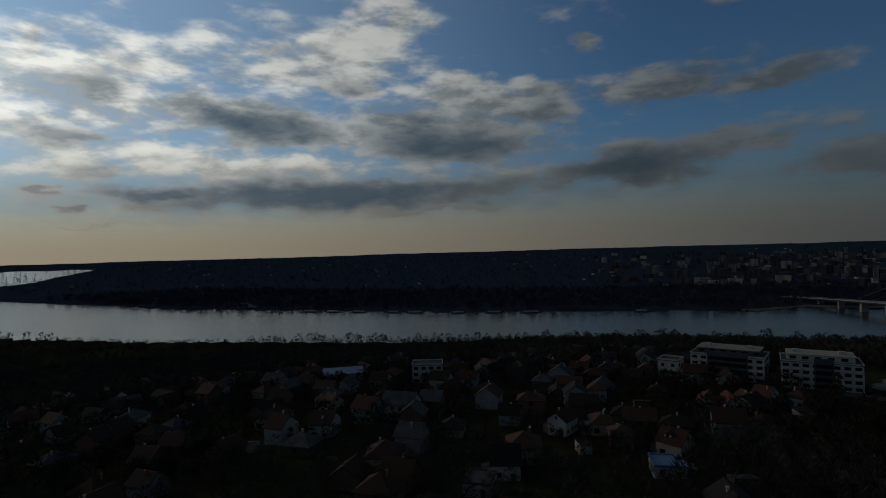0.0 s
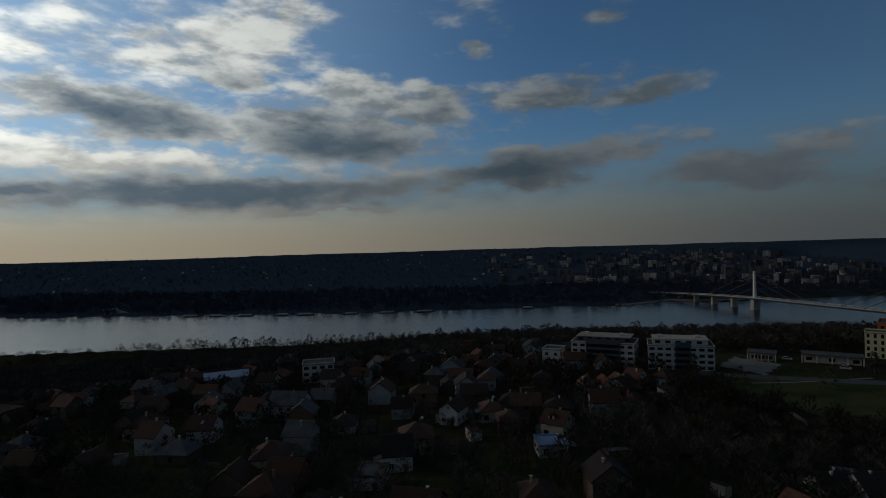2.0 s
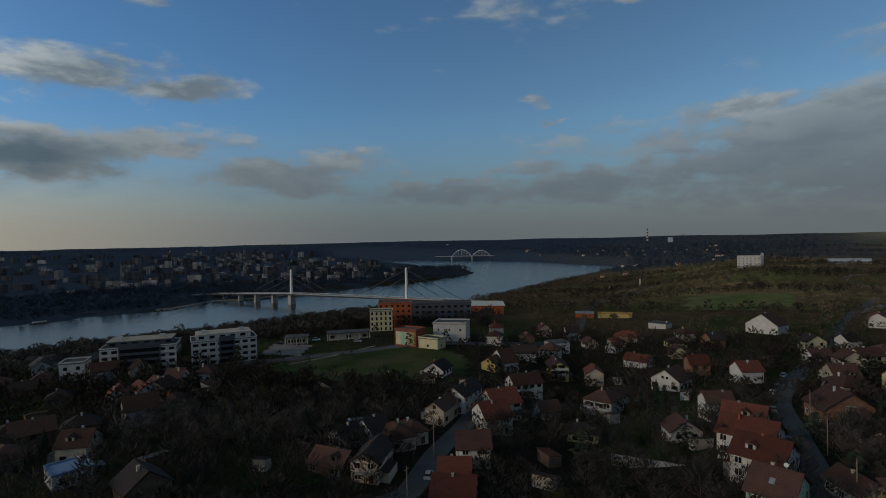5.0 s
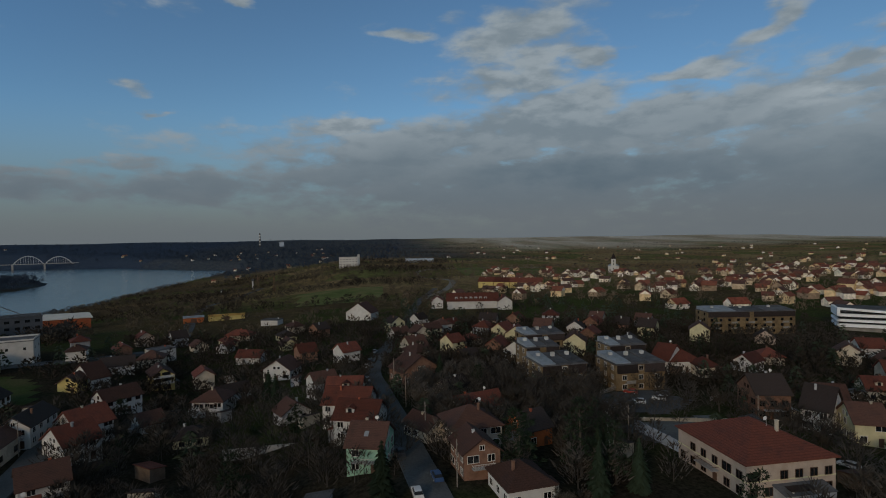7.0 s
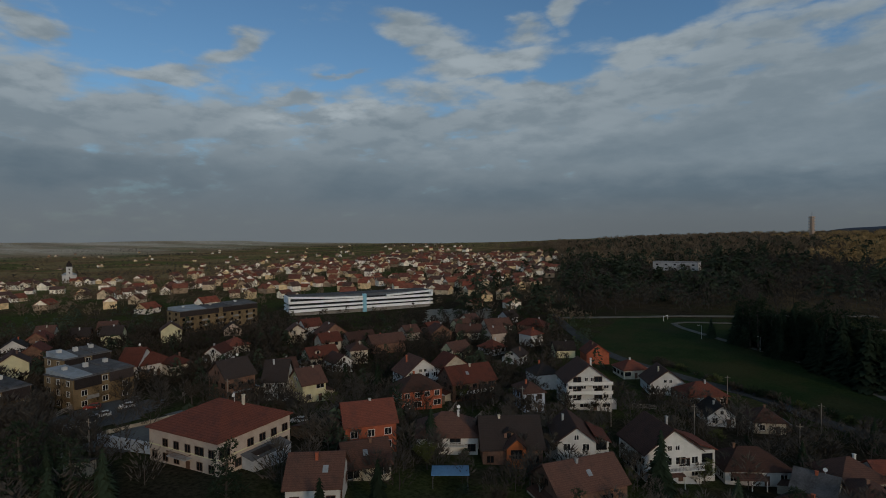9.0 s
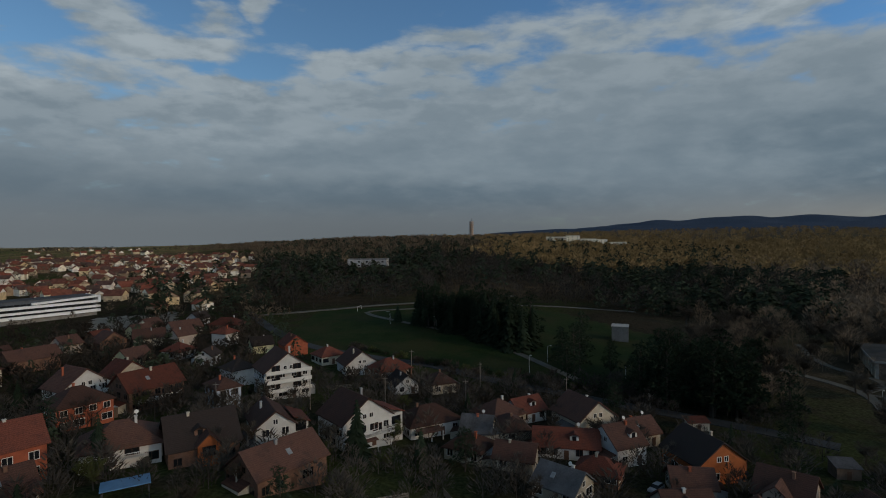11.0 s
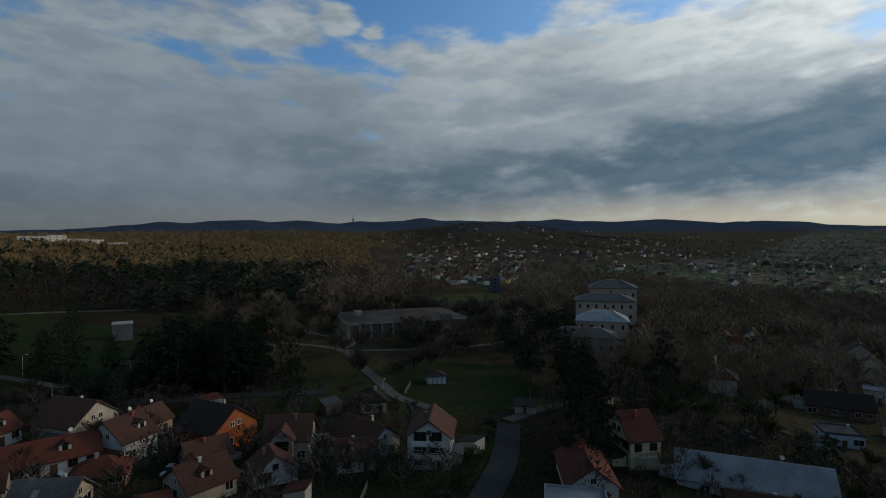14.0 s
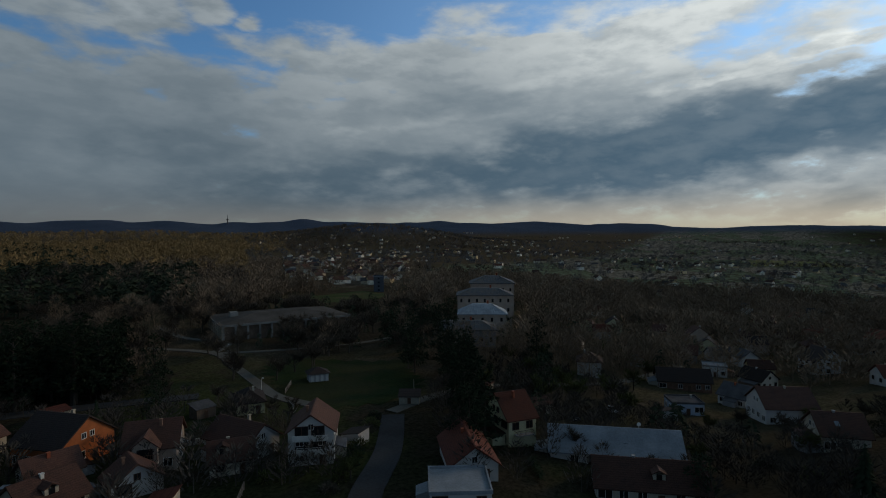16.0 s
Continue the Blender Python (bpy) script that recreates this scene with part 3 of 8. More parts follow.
def roof_material(name, colour):
    """Tiles in courses, weathered in patches."""
    m = bpy.data.materials.new(name)
    m.use_nodes = True
    n = Nodes(m.node_tree)
    where = n.add("ShaderNodeTexCoord").outputs["Object"]
    chance = n.add("ShaderNodeObjectInfo").outputs["Random"]
    x, y, z = n.xyz(where)
    course = n.math("FRACT", n.math("MULTIPLY", z, 4.0))
    column = n.math("FRACT", n.math("MULTIPLY", n.math("ADD", x, y), 3.3))
    edge = n.math("MULTIPLY", n.ramp(course, 0.0, 0.25, 0.55, 1.0), n.ramp(column, 0.0, 0.2, 0.8, 1.0))
    moss = n.noise(where, 0.45, 5.0, 0.65)
    fleck = n.noise(where, 5.0, 3.0, 0.7)
    col = n.mix(n.ramp(moss, 0.45, 0.72, 0.0, 0.7), colour, tuple(c * 0.5 + 0.012 for c in colour))
    col = n.scaled(col, n.math("MULTIPLY", edge, n.ramp(fleck, 0.2, 0.8, 0.65, 1.35)))
    col = n.scaled(col, n.ramp(chance, 0.0, 1.0, 0.65, 1.35, False))
    p = n.add("ShaderNodeBsdfPrincipled")
    n.put(p.inputs["Base Color"], col)
    n.put(p.inputs["Roughness"], 0.8)
    n.put(p.inputs["Specular IOR Level"], 0.15)
    b = n.add("ShaderNodeBump")
    n.put(b.inputs["Strength"], 0.6)
    n.put(b.inputs["Distance"], 0.06)
    n.put(b.inputs["Height"], edge)
    n.put(p.inputs["Normal"], b.outputs[0])
    n.t.links.new(p.outputs[0], n.add("ShaderNodeOutputMaterial").inputs[0])
    return m


WALLS = {
    "white": (WHITE, "white"),
    "beige": (material("beige_plaster", (0.42, 0.37, 0.29), 0.9, vary=0.18, scale=0.5, drift=0.2), "beige"),
    "brick": (material("brown_brick", (0.17, 0.095, 0.065), 0.9, vary=0.25, scale=0.8, drift=0.2), "brown brick"),
    "redbrick": (material("red_brick", (0.30, 0.085, 0.045), 0.9, vary=0.2, scale=0.8, drift=0.1), "red brick"),
    "orange": (material("orange_plaster", (0.32, 0.10, 0.035), 0.9, vary=0.15, scale=0.5), "orange"),
    "yellow": (material("yellow_plaster", (0.52, 0.42, 0.16), 0.9, vary=0.12, scale=0.5, drift=0.1), "yellow"),
    "paleyellow": (material("cream_plaster", (0.52, 0.48, 0.30), 0.9, vary=0.12, scale=0.5, drift=0.1), "cream"),
    "green": (material("mint_plaster", (0.28, 0.46, 0.34), 0.9, vary=0.12, scale=0.5), "mint green"),
    "pink": (material("pink_plaster", (0.40, 0.325, 0.265), 0.9, vary=0.12, scale=0.5, drift=0.1), "pinkish"),
    "bluegrey": (material("blue_grey_plaster", (0.36, 0.42, 0.50), 0.9, vary=0.12, scale=0.5), "blue-grey"),
    "grey": (material("grey_plaster", (0.30, 0.30, 0.30), 0.9, vary=0.15, scale=0.5, drift=0.2), "grey"),
    "brown": (material("old_boards", (0.13, 0.095, 0.07), 0.9, vary=0.25, scale=0.5, drift=0.2), "brown"),
}
ROOFS = {
    "red": (roof_material("red_tiles", (0.128, 0.042, 0.028)), "red"),
    "brown": (roof_material("brown_tiles", (0.088, 0.045, 0.034)), "brown"),
    "dark": (roof_material("dark_tiles", (0.038, 0.028, 0.025)), "dark brown"),
    "grey": (material("grey_roof", (0.095, 0.095, 0.10), 0.9, vary=0.3, scale=0.3, drift=0.2, gloss=0.04), "grey"),
    "metal": (material("pale_sheet_roof", (0.24, 0.265, 0.29), 0.7, vary=0.2, scale=0.25, gloss=0.08), "pale sheet-metal"),
    "blue": (material("blue_sheet_roof", (0.16, 0.24, 0.38), 0.5, vary=0.15, scale=0.3), "blue sheet-metal"),
}
PANE = glass("window_pane", (0.012, 0.014, 0.017))
FRAME = material("window_frame_paint", (0.62, 0.60, 0.56), 0.6, vary=0.08)
DARKFRAME = material("brown_frame_paint", (0.10, 0.055, 0.035), 0.6, vary=0.1)
ASPHALT = material("worn_asphalt", (0.098, 0.102, 0.105), 0.9, vary=0.25, scale=0.08, grain=30, gloss=0.03)
GRAVEL = material("pale_gravel", (0.20, 0.19, 0.165), 0.95, vary=0.2, scale=0.15, grain=20, gloss=0.03)
GRASS = material("meadow_grass", (0.044, 0.066, 0.020), 0.95, vary=0.35, scale=0.05, grain=30, second=(0.056, 0.056, 0.024), gloss=0.03)
FIELD = material("young_crop", (0.105, 0.135, 0.040), 0.95, vary=0.3, scale=0.03, grain=30, second=(0.13, 0.12, 0.05), gloss=0.03)
LAWN = material("park_lawn", (0.024, 0.041, 0.014), 0.95, vary=0.35, scale=0.04, grain=30, second=(0.028, 0.031, 0.013), gloss=0.03)
STEEL = material("painted_steel", (0.55, 0.55, 0.53), 0.55, vary=0.1, scale=0.2)
DARKSTEEL = material("dark_steel", (0.06, 0.06, 0.065), 0.5, vary=0.1)
WOODPOLE = material("weathered_wood", (0.22, 0.19, 0.16), 0.9, vary=0.2, scale=2)
PARKPATH = material("trodden_gravel", (0.125, 0.12, 0.105), 0.95, vary=0.2, scale=0.15, grain=20, gloss=0.03)
PARKROAD = material("dark_asphalt", (0.052, 0.055, 0.058), 0.9, vary=0.25, scale=0.08, grain=30, gloss=0.03)
COURT = material("court_concrete", (0.13, 0.135, 0.135), 0.9, vary=0.2, scale=0.2, gloss=0.03)
RAW = material("raw_concrete", (0.23, 0.22, 0.20), 0.9, vary=0.2, scale=0.3, drift=0.1)


def foliage(name, colour, vary=0.45):
    """Bark, twigs or needles; the tone drifts from tree to tree, and light soaks through the loose crown."""
    m = bpy.data.materials.new(name)
    m.use_nodes = True
    n = Nodes(m.node_tree)
    g = n.add("ShaderNodeNewGeometry")
    patch = n.noise(g.outputs["Position"], 0.02, 3.0)
    chance = n.math("ADD", n.math("MULTIPLY", g.outputs["Random Per Island"], 0.6), n.math("MULTIPLY", n.add("ShaderNodeObjectInfo").outputs["Random"], 0.4))
    col = n.scaled(colour, n.math("MULTIPLY", n.ramp(chance, 0.0, 1.0, 1 - vary, 1 + vary, False), n.ramp(patch, 0.3, 0.7, 0.7, 1.35)))
    p = n.add("ShaderNodeBsdfPrincipled")
    n.put(p.inputs["Base Color"], col)
    n.put(p.inputs["Roughness"], 0.95)
    n.put(p.inputs["Specular IOR Level"], 0.0)
    n.put(p.inputs["Normal"], n.vec("NORMALIZE", n.vec("ADD", n.scaled(g.outputs["Normal"], 0.55), (0.0, 0.0, 0.8))))
    n.t.links.new(p.outputs[0], n.add("ShaderNodeOutputMaterial").inputs[0])
    return m


BARK = foliage("bark", (0.070, 0.059, 0.048), 0.2)
BIRCH = foliage("birch_bark", (0.30, 0.28, 0.25), 0.15)
TWIG = foliage("bare_twigs", (0.074, 0.061, 0.047))
BUD = foliage("budding_twigs", (0.080, 0.088, 0.034))
NEEDLE = foliage("needles", (0.028, 0.040, 0.024))
WOOD_BROWN = foliage("bare_woodland", (0.140, 0.106, 0.072), 0.25)
# far trees: the blue of distance haze is mixed into their colour
WOOD_HAZED = foliage("blue_hazed_woodland", (0.040, 0.055, 0.078), 0.3)
WOOD_PARK = foliage("park_twigs", (0.235, 0.172, 0.116), 0.3)
WOOD_SCRUB = foliage("hill_scrub", (0.088, 0.070, 0.048), 0.35)
# hillside trees: pale grey put into the twigs for the haze over them
WOOD_HILL = foliage("hazed_hillside_hedges", (0.135, 0.130, 0.124), 0.3)
WOOD_BANK = foliage("grey_bank_thicket", (0.056, 0.049, 0.042), 0.4)
WOOD_DARK = foliage("dark_bare_thicket", (0.046, 0.038, 0.030), 0.45)
WOOD_TWIG = foliage("garden_twigs", (0.058, 0.050, 0.042), 0.5)
# ridge trees: sunshine on the bare wood is painted in as gold
WOOD_SUNLIT = foliage("sunlit_golden_woodland", (0.30, 0.20, 0.09), 0.22)
WOOD_GREEN = foliage("pine_woodland", (0.044, 0.056, 0.036), 0.3)


def window_meshes(w, h, frame_mat):
    """A frame in one piece with a middle bar, and its pane."""
    xs, zs = [-w / 2, -w / 2 + 0.1, -0.04, 0.04, w / 2 - 0.1, w / 2], [0, 0.1, h - 0.1, h]
    cells = [(i, j) for i in range(5) for j in range(3) if not (j == 1 and i in (1, 3))]
    s = Shape()
    s.v = [(x, y, z) for y in (-0.07, 0.03) for x in xs for z in zs]
    for i, j in cells:
        a = [i * 4 + j, (i + 1) * 4 + j, (i + 1) * 4 + j + 1, i * 4 + j + 1]
        s.f += [tuple(a), tuple(24 + k for k in reversed(a))]
        for (di, dj), (p, q) in (((0, -1), (0, 1)), ((1, 0), (1, 2)), ((0, 1), (2, 3)), ((-1, 0), (3, 0))):
            if (i + di, j + dj) not in cells:
                s.f.append((a[q], a[p], 24 + a[p], 24 + a[q]))
    p = Shape()
    p.box(-w / 2 + 0.09, -0.03, 0.09, w / 2 - 0.09, 0.02, h - 0.09)
    return s.mesh("window", frame_mat), p.mesh("pane", PANE)


WINDOWS = {("pale", k): window_meshes(*size, FRAME) for k, size in (("std", (1.6, 1.6)), ("wide", (2.5, 1.7)), ("small", (1.1, 1.2)), ("tall", (1.3, 2.1)))}
WINDOWS.update({("dark", k): window_meshes(*size, DARKFRAME) for k, size in (("std", (1.6, 1.6)), ("wide", (2.5, 1.7)), ("small", (1.1, 1.2)), ("tall", (1.3, 2.1)))})


def window(parent, x, y, z, turn, kind="std", tone="pale", pane=True):
    frame_mesh, pane_mesh = WINDOWS[tone, kind]
    root = (parent.parent or parent).matrix_basis.translation
    pane = pane and math.hypot(root.x, root.y) < 215
    w = part("window", frame_mesh if pane else pane_mesh, None, parent)
    w.matrix_basis = pose(x, y, z, 0, 0, turn)
    if pane:
        part("pane", pane_mesh, None, w)
    return w


# ---- houses ----
def house(x, y, turn, w, d, eave, roof, wall, tiles, near=True, extra="", chance=0, pitch=0.68):
    """A dwelling: roof "e" with its eaves to the front, "g" with its gable to the front, "h" hipped, "f" flat."""
    wall_mat, wall_word = WALLS[wall]
    roof_mat, roof_word = ROOFS[tiles]
    kind = {"e": "gabled", "g": "gable-fronted", "h": "hipped", "f": "flat"}[roof]
    size = "low" if eave < 3.8 else "two-storey" if eave < 6.8 else "tall"
    label = f"{size} {wall_word} house with {'a' if roof == 'f' else kind + ','} {roof_word} {'flat roof' if roof == 'f' else 'tiled roof' if tiles in ('red', 'brown', 'dark') else 'roof'}{extra}"
    h = thing("house", x, y, turn, label.replace(" a ", " ", 1) if roof == "f" else label, "house", "village houses")
    if x > 60 and y > -45:   # the older, lower houses along the street
        h.scale = (0.94, 0.94, 0.87)
    a, b, o = w / 2, d / 2, 0.55
    body, top = Shape(), Shape()
    if roof in "eg":
        half, long = (b, a) if roof == "e" else (a, b)
        rise = half * 0.72

        def put(u, v, z):   # u across the ridge, v along it
            return (v, -u, z) if roof == "e" else (u, v, z)

        ring = [(-half, -1.6), (half, -1.6), (half, eave), (0, eave + rise), (-half, eave)]
        ends = [[put(u, s * long, z) for u, z in ring] for s in (-1, 1)]
        k = len(body.v)
        body.v += ends[0] + ends[1]
        body.f += [tuple(k + i for i in range(5)), tuple(k + 9 - i for i in range(5))]
        body.f += [(k + (i + 1) % 5, k + i, k + 5 + i, k + 5 + (i + 1) % 5) for i in range(5)]
        slope = rise / half
        e, k = half + o, eave - o * slope
        section = [(-e, k + 0.03), (0, eave + rise + 0.03), (e, k + 0.03), (e, k + 0.26), (0.12, eave + rise + 0.30), (-0.12, eave + rise + 0.30), (-e, k + 0.26)]
        m = len(section)
        base = len(top.v)
        for s in (-1, 1):
            top.v += [put(u, s * (long + o), z) for u, z in section]
        for q in range(m):
            r = (q + 1) % m
            top.f.append((base + q, base + r, base + m + r, base + m + q) if roof == "e" else (base + r, base + q, base + m + q, base + m + r))
        for first, turned in ((base, roof == "g"), (base + m, roof == "e")):
            for ring_ in ((0, 1, 5, 6), (1, 2, 3, 4), (1, 4, 5)):
                top.f.append(tuple(first + c for c in (ring_ if turned else reversed(ring_))))
        peak = eave + rise
    elif roof == "h":
        body.box(-a, -b, -1.6, a, b, eave)
        rise = min(a, b) * pitch
        ra, rb = max(a - b, 0.05), max(b - a, 0.05)
        drop_ = o * 0.68
        low = [(-a - o, -b - o, eave - drop_ + 0.03), (a + o, -b - o, eave - drop_ + 0.03), (a + o, b + o, eave - drop_ + 0.03), (-a - o, b + o, eave - drop_ + 0.03)]
        mid = [(p[0], p[1], p[2] + 0.22) for p in low]
        high = [(-ra, -rb, eave + rise), (ra, -rb, eave + rise), (ra, rb, eave + rise), (-ra, rb, eave + rise)]
        top.v += low + mid + high
        top.f += [(3, 2, 1, 0), (8, 9, 10, 11)] + [(4 * g + q, 4 * g + (q + 1) % 4, 4 * g + 4 + (q + 1) % 4, 4 * g + 4 + q) for g in (0, 1) for q in range(4)]
        peak = eave + rise
    else:
        body.box(-a, -b, -1.6, a, b, eave)
        rings = [(0.15, eave + 0.01), (0.15, eave + 0.6), (-0.12, eave + 0.6), (-0.12, eave + 0.25)]
        for g, z in rings:
            top.v += [(-a - g, -b - g, z), (a + g, -b - g, z), (a + g, b + g, z), (-a - g, b + g, z)]
        top.f += [(3, 2, 1, 0), (12, 13, 14, 15)] + [(4 * g + q, 4 * g + (q + 1) % 4, 4 * g + 4 + (q + 1) % 4, 4 * g + 4 + q) for g in range(3) for q in range(4)]
        peak = eave + 0.6
    body.part("wall", wall_mat, h)
    top.part("roof", roof_mat, h, f"{roof_word} {'tiled ' if tiles in ('red', 'brown', 'dark') else ''}roof with wide eaves")
    rnd = random.Random(int(x * 13 + y * 7 + chance))
    if tiles != "metal":
        c = Shape()
        cx, cy = rnd.uniform(-0.4, 0.4) * w * 0.6, rnd.uniform(-0.25, 0.25) * d * 0.6
        if roof == "f":
            cx, cy = a * 0.6, b * 0.5
        c.box(cx - 0.24, cy - 0.24, eave, cx + 0.24, cy + 0.24, peak + 0.5)
        c.box(cx - 0.32, cy - 0.32, peak + 0.5, cx + 0.32, cy + 0.32, peak + 0.62)
        c.part("chimney", WALLS[rnd.choice(("redbrick", "beige", "grey", "brick", "white"))][0], h)
    if not near:
        for i in range(0) if near is False else range(1 if y > 110 else max(1, int(w / 4))):
            window(h, -a + (i + 0.5) * w / (1 if y > 110 else max(1, int(w / 4))), -b - 0.02, 1.0 if eave < 4.6 else eave - 1.9, 0, pane=False)
        return h
    tone = "dark" if rnd.random() < 0.35 else "pale"
    floors = max(1, int(eave / 2.75))
    for side, (length, depth, ang) in enumerate(((w, b, 0), (d, a, 90), (d, a, -90))):
        count = max(1, int(length / 2.9))
        for k in range(floors):
            for i in range(count):
                u, z = -length / 2 + (i + 0.5) * length / count, 0.95 + k * 2.8
                if z + 1.5 > eave or rnd.random() < 0.10:
                    continue
                if side == 0 and k == 0 and i == count // 2:
                    door = Shape()
                    door.box(-0.55, -0.08, 0, 0.55, 0.02, 2.1)
                    ob = door.part("door", DARKFRAME, h)
                    ob.matrix_basis = pose(u, -depth - 0.01, 0.05, 0, 0, 0)
                    continue
                wide = "wide" if rnd.random() < 0.2 and length / count > 2.7 else "std"
                spot = {0: (u, -depth - 0.01), 90: (depth + 0.01, u), -90: (-depth - 0.01, -u)}[ang]
                window(h, *spot, z, ang, wide, tone)
        gable = (roof == "g" and side == 0) or (roof == "e" and side > 0)
        if gable and length > 6:
            for u in (-0.9, 0.9) if length > 9 else (0,):
                spot = {0: (u, -depth - 0.01), 90: (depth + 0.01, u), -90: (-depth - 0.01, -u)}[ang]
                window(h, *spot, eave + 0.25, ang, "small", tone)
    if rnd.random() < 0.55:   # a lean-to or porch against one side
        q, e = rnd.choice((-1, 1)), min(eave - 0.4, 2.9)
        y0, y1 = -b * rnd.uniform(0.3, 0.9), b * rnd.uniform(0.1, 0.7)
        x0, x1 = q * (a + 0.01), q * (a + rnd.uniform(2.0, 3.4))
        if q < 0:
            x0, x1 = x1, x0
        inner, outer = (e, e - 0.7) if q > 0 else (e - 0.7, e)
        s = Shape()
        s.solid([(x0, y0, -1.2), (x1, y0, -1.2), (x1, y1, -1.2), (x0, y1, -1.2)], [(x0, y0, inner - 0.05), (x1, y0, outer - 0.05), (x1, y1, outer - 0.05), (x0, y1, inner - 0.05)])
        lean = s.part("lean_to", WALLS[rnd.choice((wall, "beige", "grey", "brown"))][0], h, "lean-to against the side wall")
        s = Shape()
        s.solid([(x0 - 0.01, y0 - 0.3, inner - 0.03), (x1 + 0.01, y0 - 0.3, outer - 0.03), (x1 + 0.01, y1 + 0.3, outer - 0.03), (x0 - 0.01, y1 + 0.3, inner - 0.03)],
                [(x0 - 0.01, y0 - 0.3, inner + 0.12), (x1 + 0.01, y0 - 0.3, outer + 0.12), (x1 + 0.01, y1 + 0.3, outer + 0.12), (x0 - 0.01, y1 + 0.3, inner + 0.12)])
        s.part("roof", ROOFS[rnd.choice((tiles, "brown", "metal", "grey"))][0], lean)
    if roof == "e" and w > 7 and rnd.random() < 0.6:   # dormer or roof light on the front slope
        u, slope = rnd.uniform(-0.22, 0.22) * w, 0.72
        if rnd.random() < 0.5:
            z0 = eave + b * 0.30 * slope
            s = Shape()
            s.solid([(u - 1.0, -b * 0.72, z0 - 0.3), (u + 1.0, -b * 0.72, z0 - 0.3), (u + 1.0, -b * 0.15, z0 - 0.3), (u - 1.0, -b * 0.15, z0 - 0.3)], [(u - 1.0, -b * 0.72, z0 + 1.15), (u + 1.0, -b * 0.72, z0 + 1.15), (u + 1.0, -b * 0.15, z0 + 1.15), (u - 1.0, -b * 0.15, z0 + 1.15)])
            dormer = s.part("dormer", wall_mat, h, "small dormer with a window")
            s = Shape()
            for k in (-1, 1):
                q = [(u, -b * 0.78, z0 + 1.75), (u, -b * 0.05, z0 + 1.75), (u + k * 1.25, -b * 0.05, z0 + 1.1), (u + k * 1.25, -b * 0.78, z0 + 1.1)]
                if k > 0:
                    q = q[::-1]
                s.solid([(p[0], p[1], p[2] + 0.04) for p in q], [(p[0], p[1], p[2] + 0.2) for p in q])
            s.part("roof", roof_mat, dormer)
            window(dormer, u, -b * 0.72 - 0.01, z0 + 0.1, 0, "small", tone, False)
        else:
            z0 = eave + b * 0.45 * slope + 0.33
            s = Shape()
            s.solid([(u - 0.45, -b * 0.55 - 0.5, z0 - 0.36), (u + 0.45, -b * 0.55 - 0.5, z0 - 0.36), (u + 0.45, -b * 0.55 + 0.5, z0 + 0.36), (u - 0.45, -b * 0.55 + 0.5, z0 + 0.36)],
                    [(u - 0.45, -b * 0.55 - 0.5, z0 - 0.24), (u + 0.45, -b * 0.55 - 0.5, z0 - 0.24), (u + 0.45, -b * 0.55 + 0.5, z0 + 0.48), (u - 0.45, -b * 0.55 + 0.5, z0 + 0.48)])
            s.part("roof_light", ROOFS["metal"][0], h, "pale roof light")
    if roof in "eh" and rnd.random() < 0.25:
        s = Shape()
        s.tube((a * 0.4, 0, peak - 0.3), (a * 0.4, 0, peak + 1.6), 0.04, 0.03, 4)
        mast = s.part("aerial", STEEL, h)
        s = Shape()
        s.tube((a * 0.4, -0.12, peak + 1.1), (a * 0.4, -0.28, peak + 1.18), 0.12, 0.42, 8)
        s.part("dish", FRAME, mast, "white satellite dish")
    if eave >= 5.5 and roof != "f" and rnd.random() < 0.75:
        s = Shape()
        bw = min(w * 0.6, 5.5)
        s.box(-bw / 2, -b - 1.4, 2.75, bw / 2, -b - 0.01, 2.93)
        balcony = s.part("balcony", WALLS["grey"][0], h, "projecting balcony slab")
        r = Shape()
        n = int(bw / 0.3)
        for i in range(n + 1):
            u = -bw / 2 + 0.05 + i * (bw - 0.1) / n
            r.box(u - 0.02, -b - 1.38, 2.93, u + 0.02, -b - 1.34, 3.85)
        r.box(-bw / 2, -b - 1.4, 3.85, bw / 2, -b - 1.32, 3.93)
        for u in (-bw / 2 + 0.02, bw / 2 - 0.06):
            r.box(u, -b - 1.32, 3.5, u + 0.05, -b - 0.02, 3.58)
        r.part("railing", DARKFRAME if tone == "dark" else FRAME, balcony)
    return h


def gallery_front(h, width, depth, levels, solid):
    """Balconies along the front of a house, with boarded or barred railings, and wide glazed doors behind them."""
    for z in levels:
        s = Shape()
        s.box(-width / 2, -depth - 1.5, z - 0.18, width / 2, -depth - 0.02, z)
        balcony = s.part("balcony", WALLS["white"][0], h, "full-width balcony slab")
        r = Shape()
        if solid:
            r.box(-width / 2, -depth - 1.5, z + 0.02, width / 2, -depth - 1.38, z + 0.92)
        else:
            for i in range(int(width / 0.32) + 1):
                u = -width / 2 + 0.04 + i * (width - 0.08) / int(width / 0.32)
                r.box(u - 0.03, -depth - 1.47, z, u + 0.03, -depth - 1.41, z + 0.9)
            r.box(-width / 2, -depth - 1.5, z + 0.9, width / 2, -depth - 1.38, z + 0.98)
        r.part("railing", FRAME if solid else STEEL, balcony)
        for u in (-width * 0.27, width * 0.2):
            w = window(h, u, -depth - 0.02, z + 0.1, 0, "wide", "dark")
            w.scale = (1.0, 1.0, 1.25)
    THINGS.append(h)
    return h


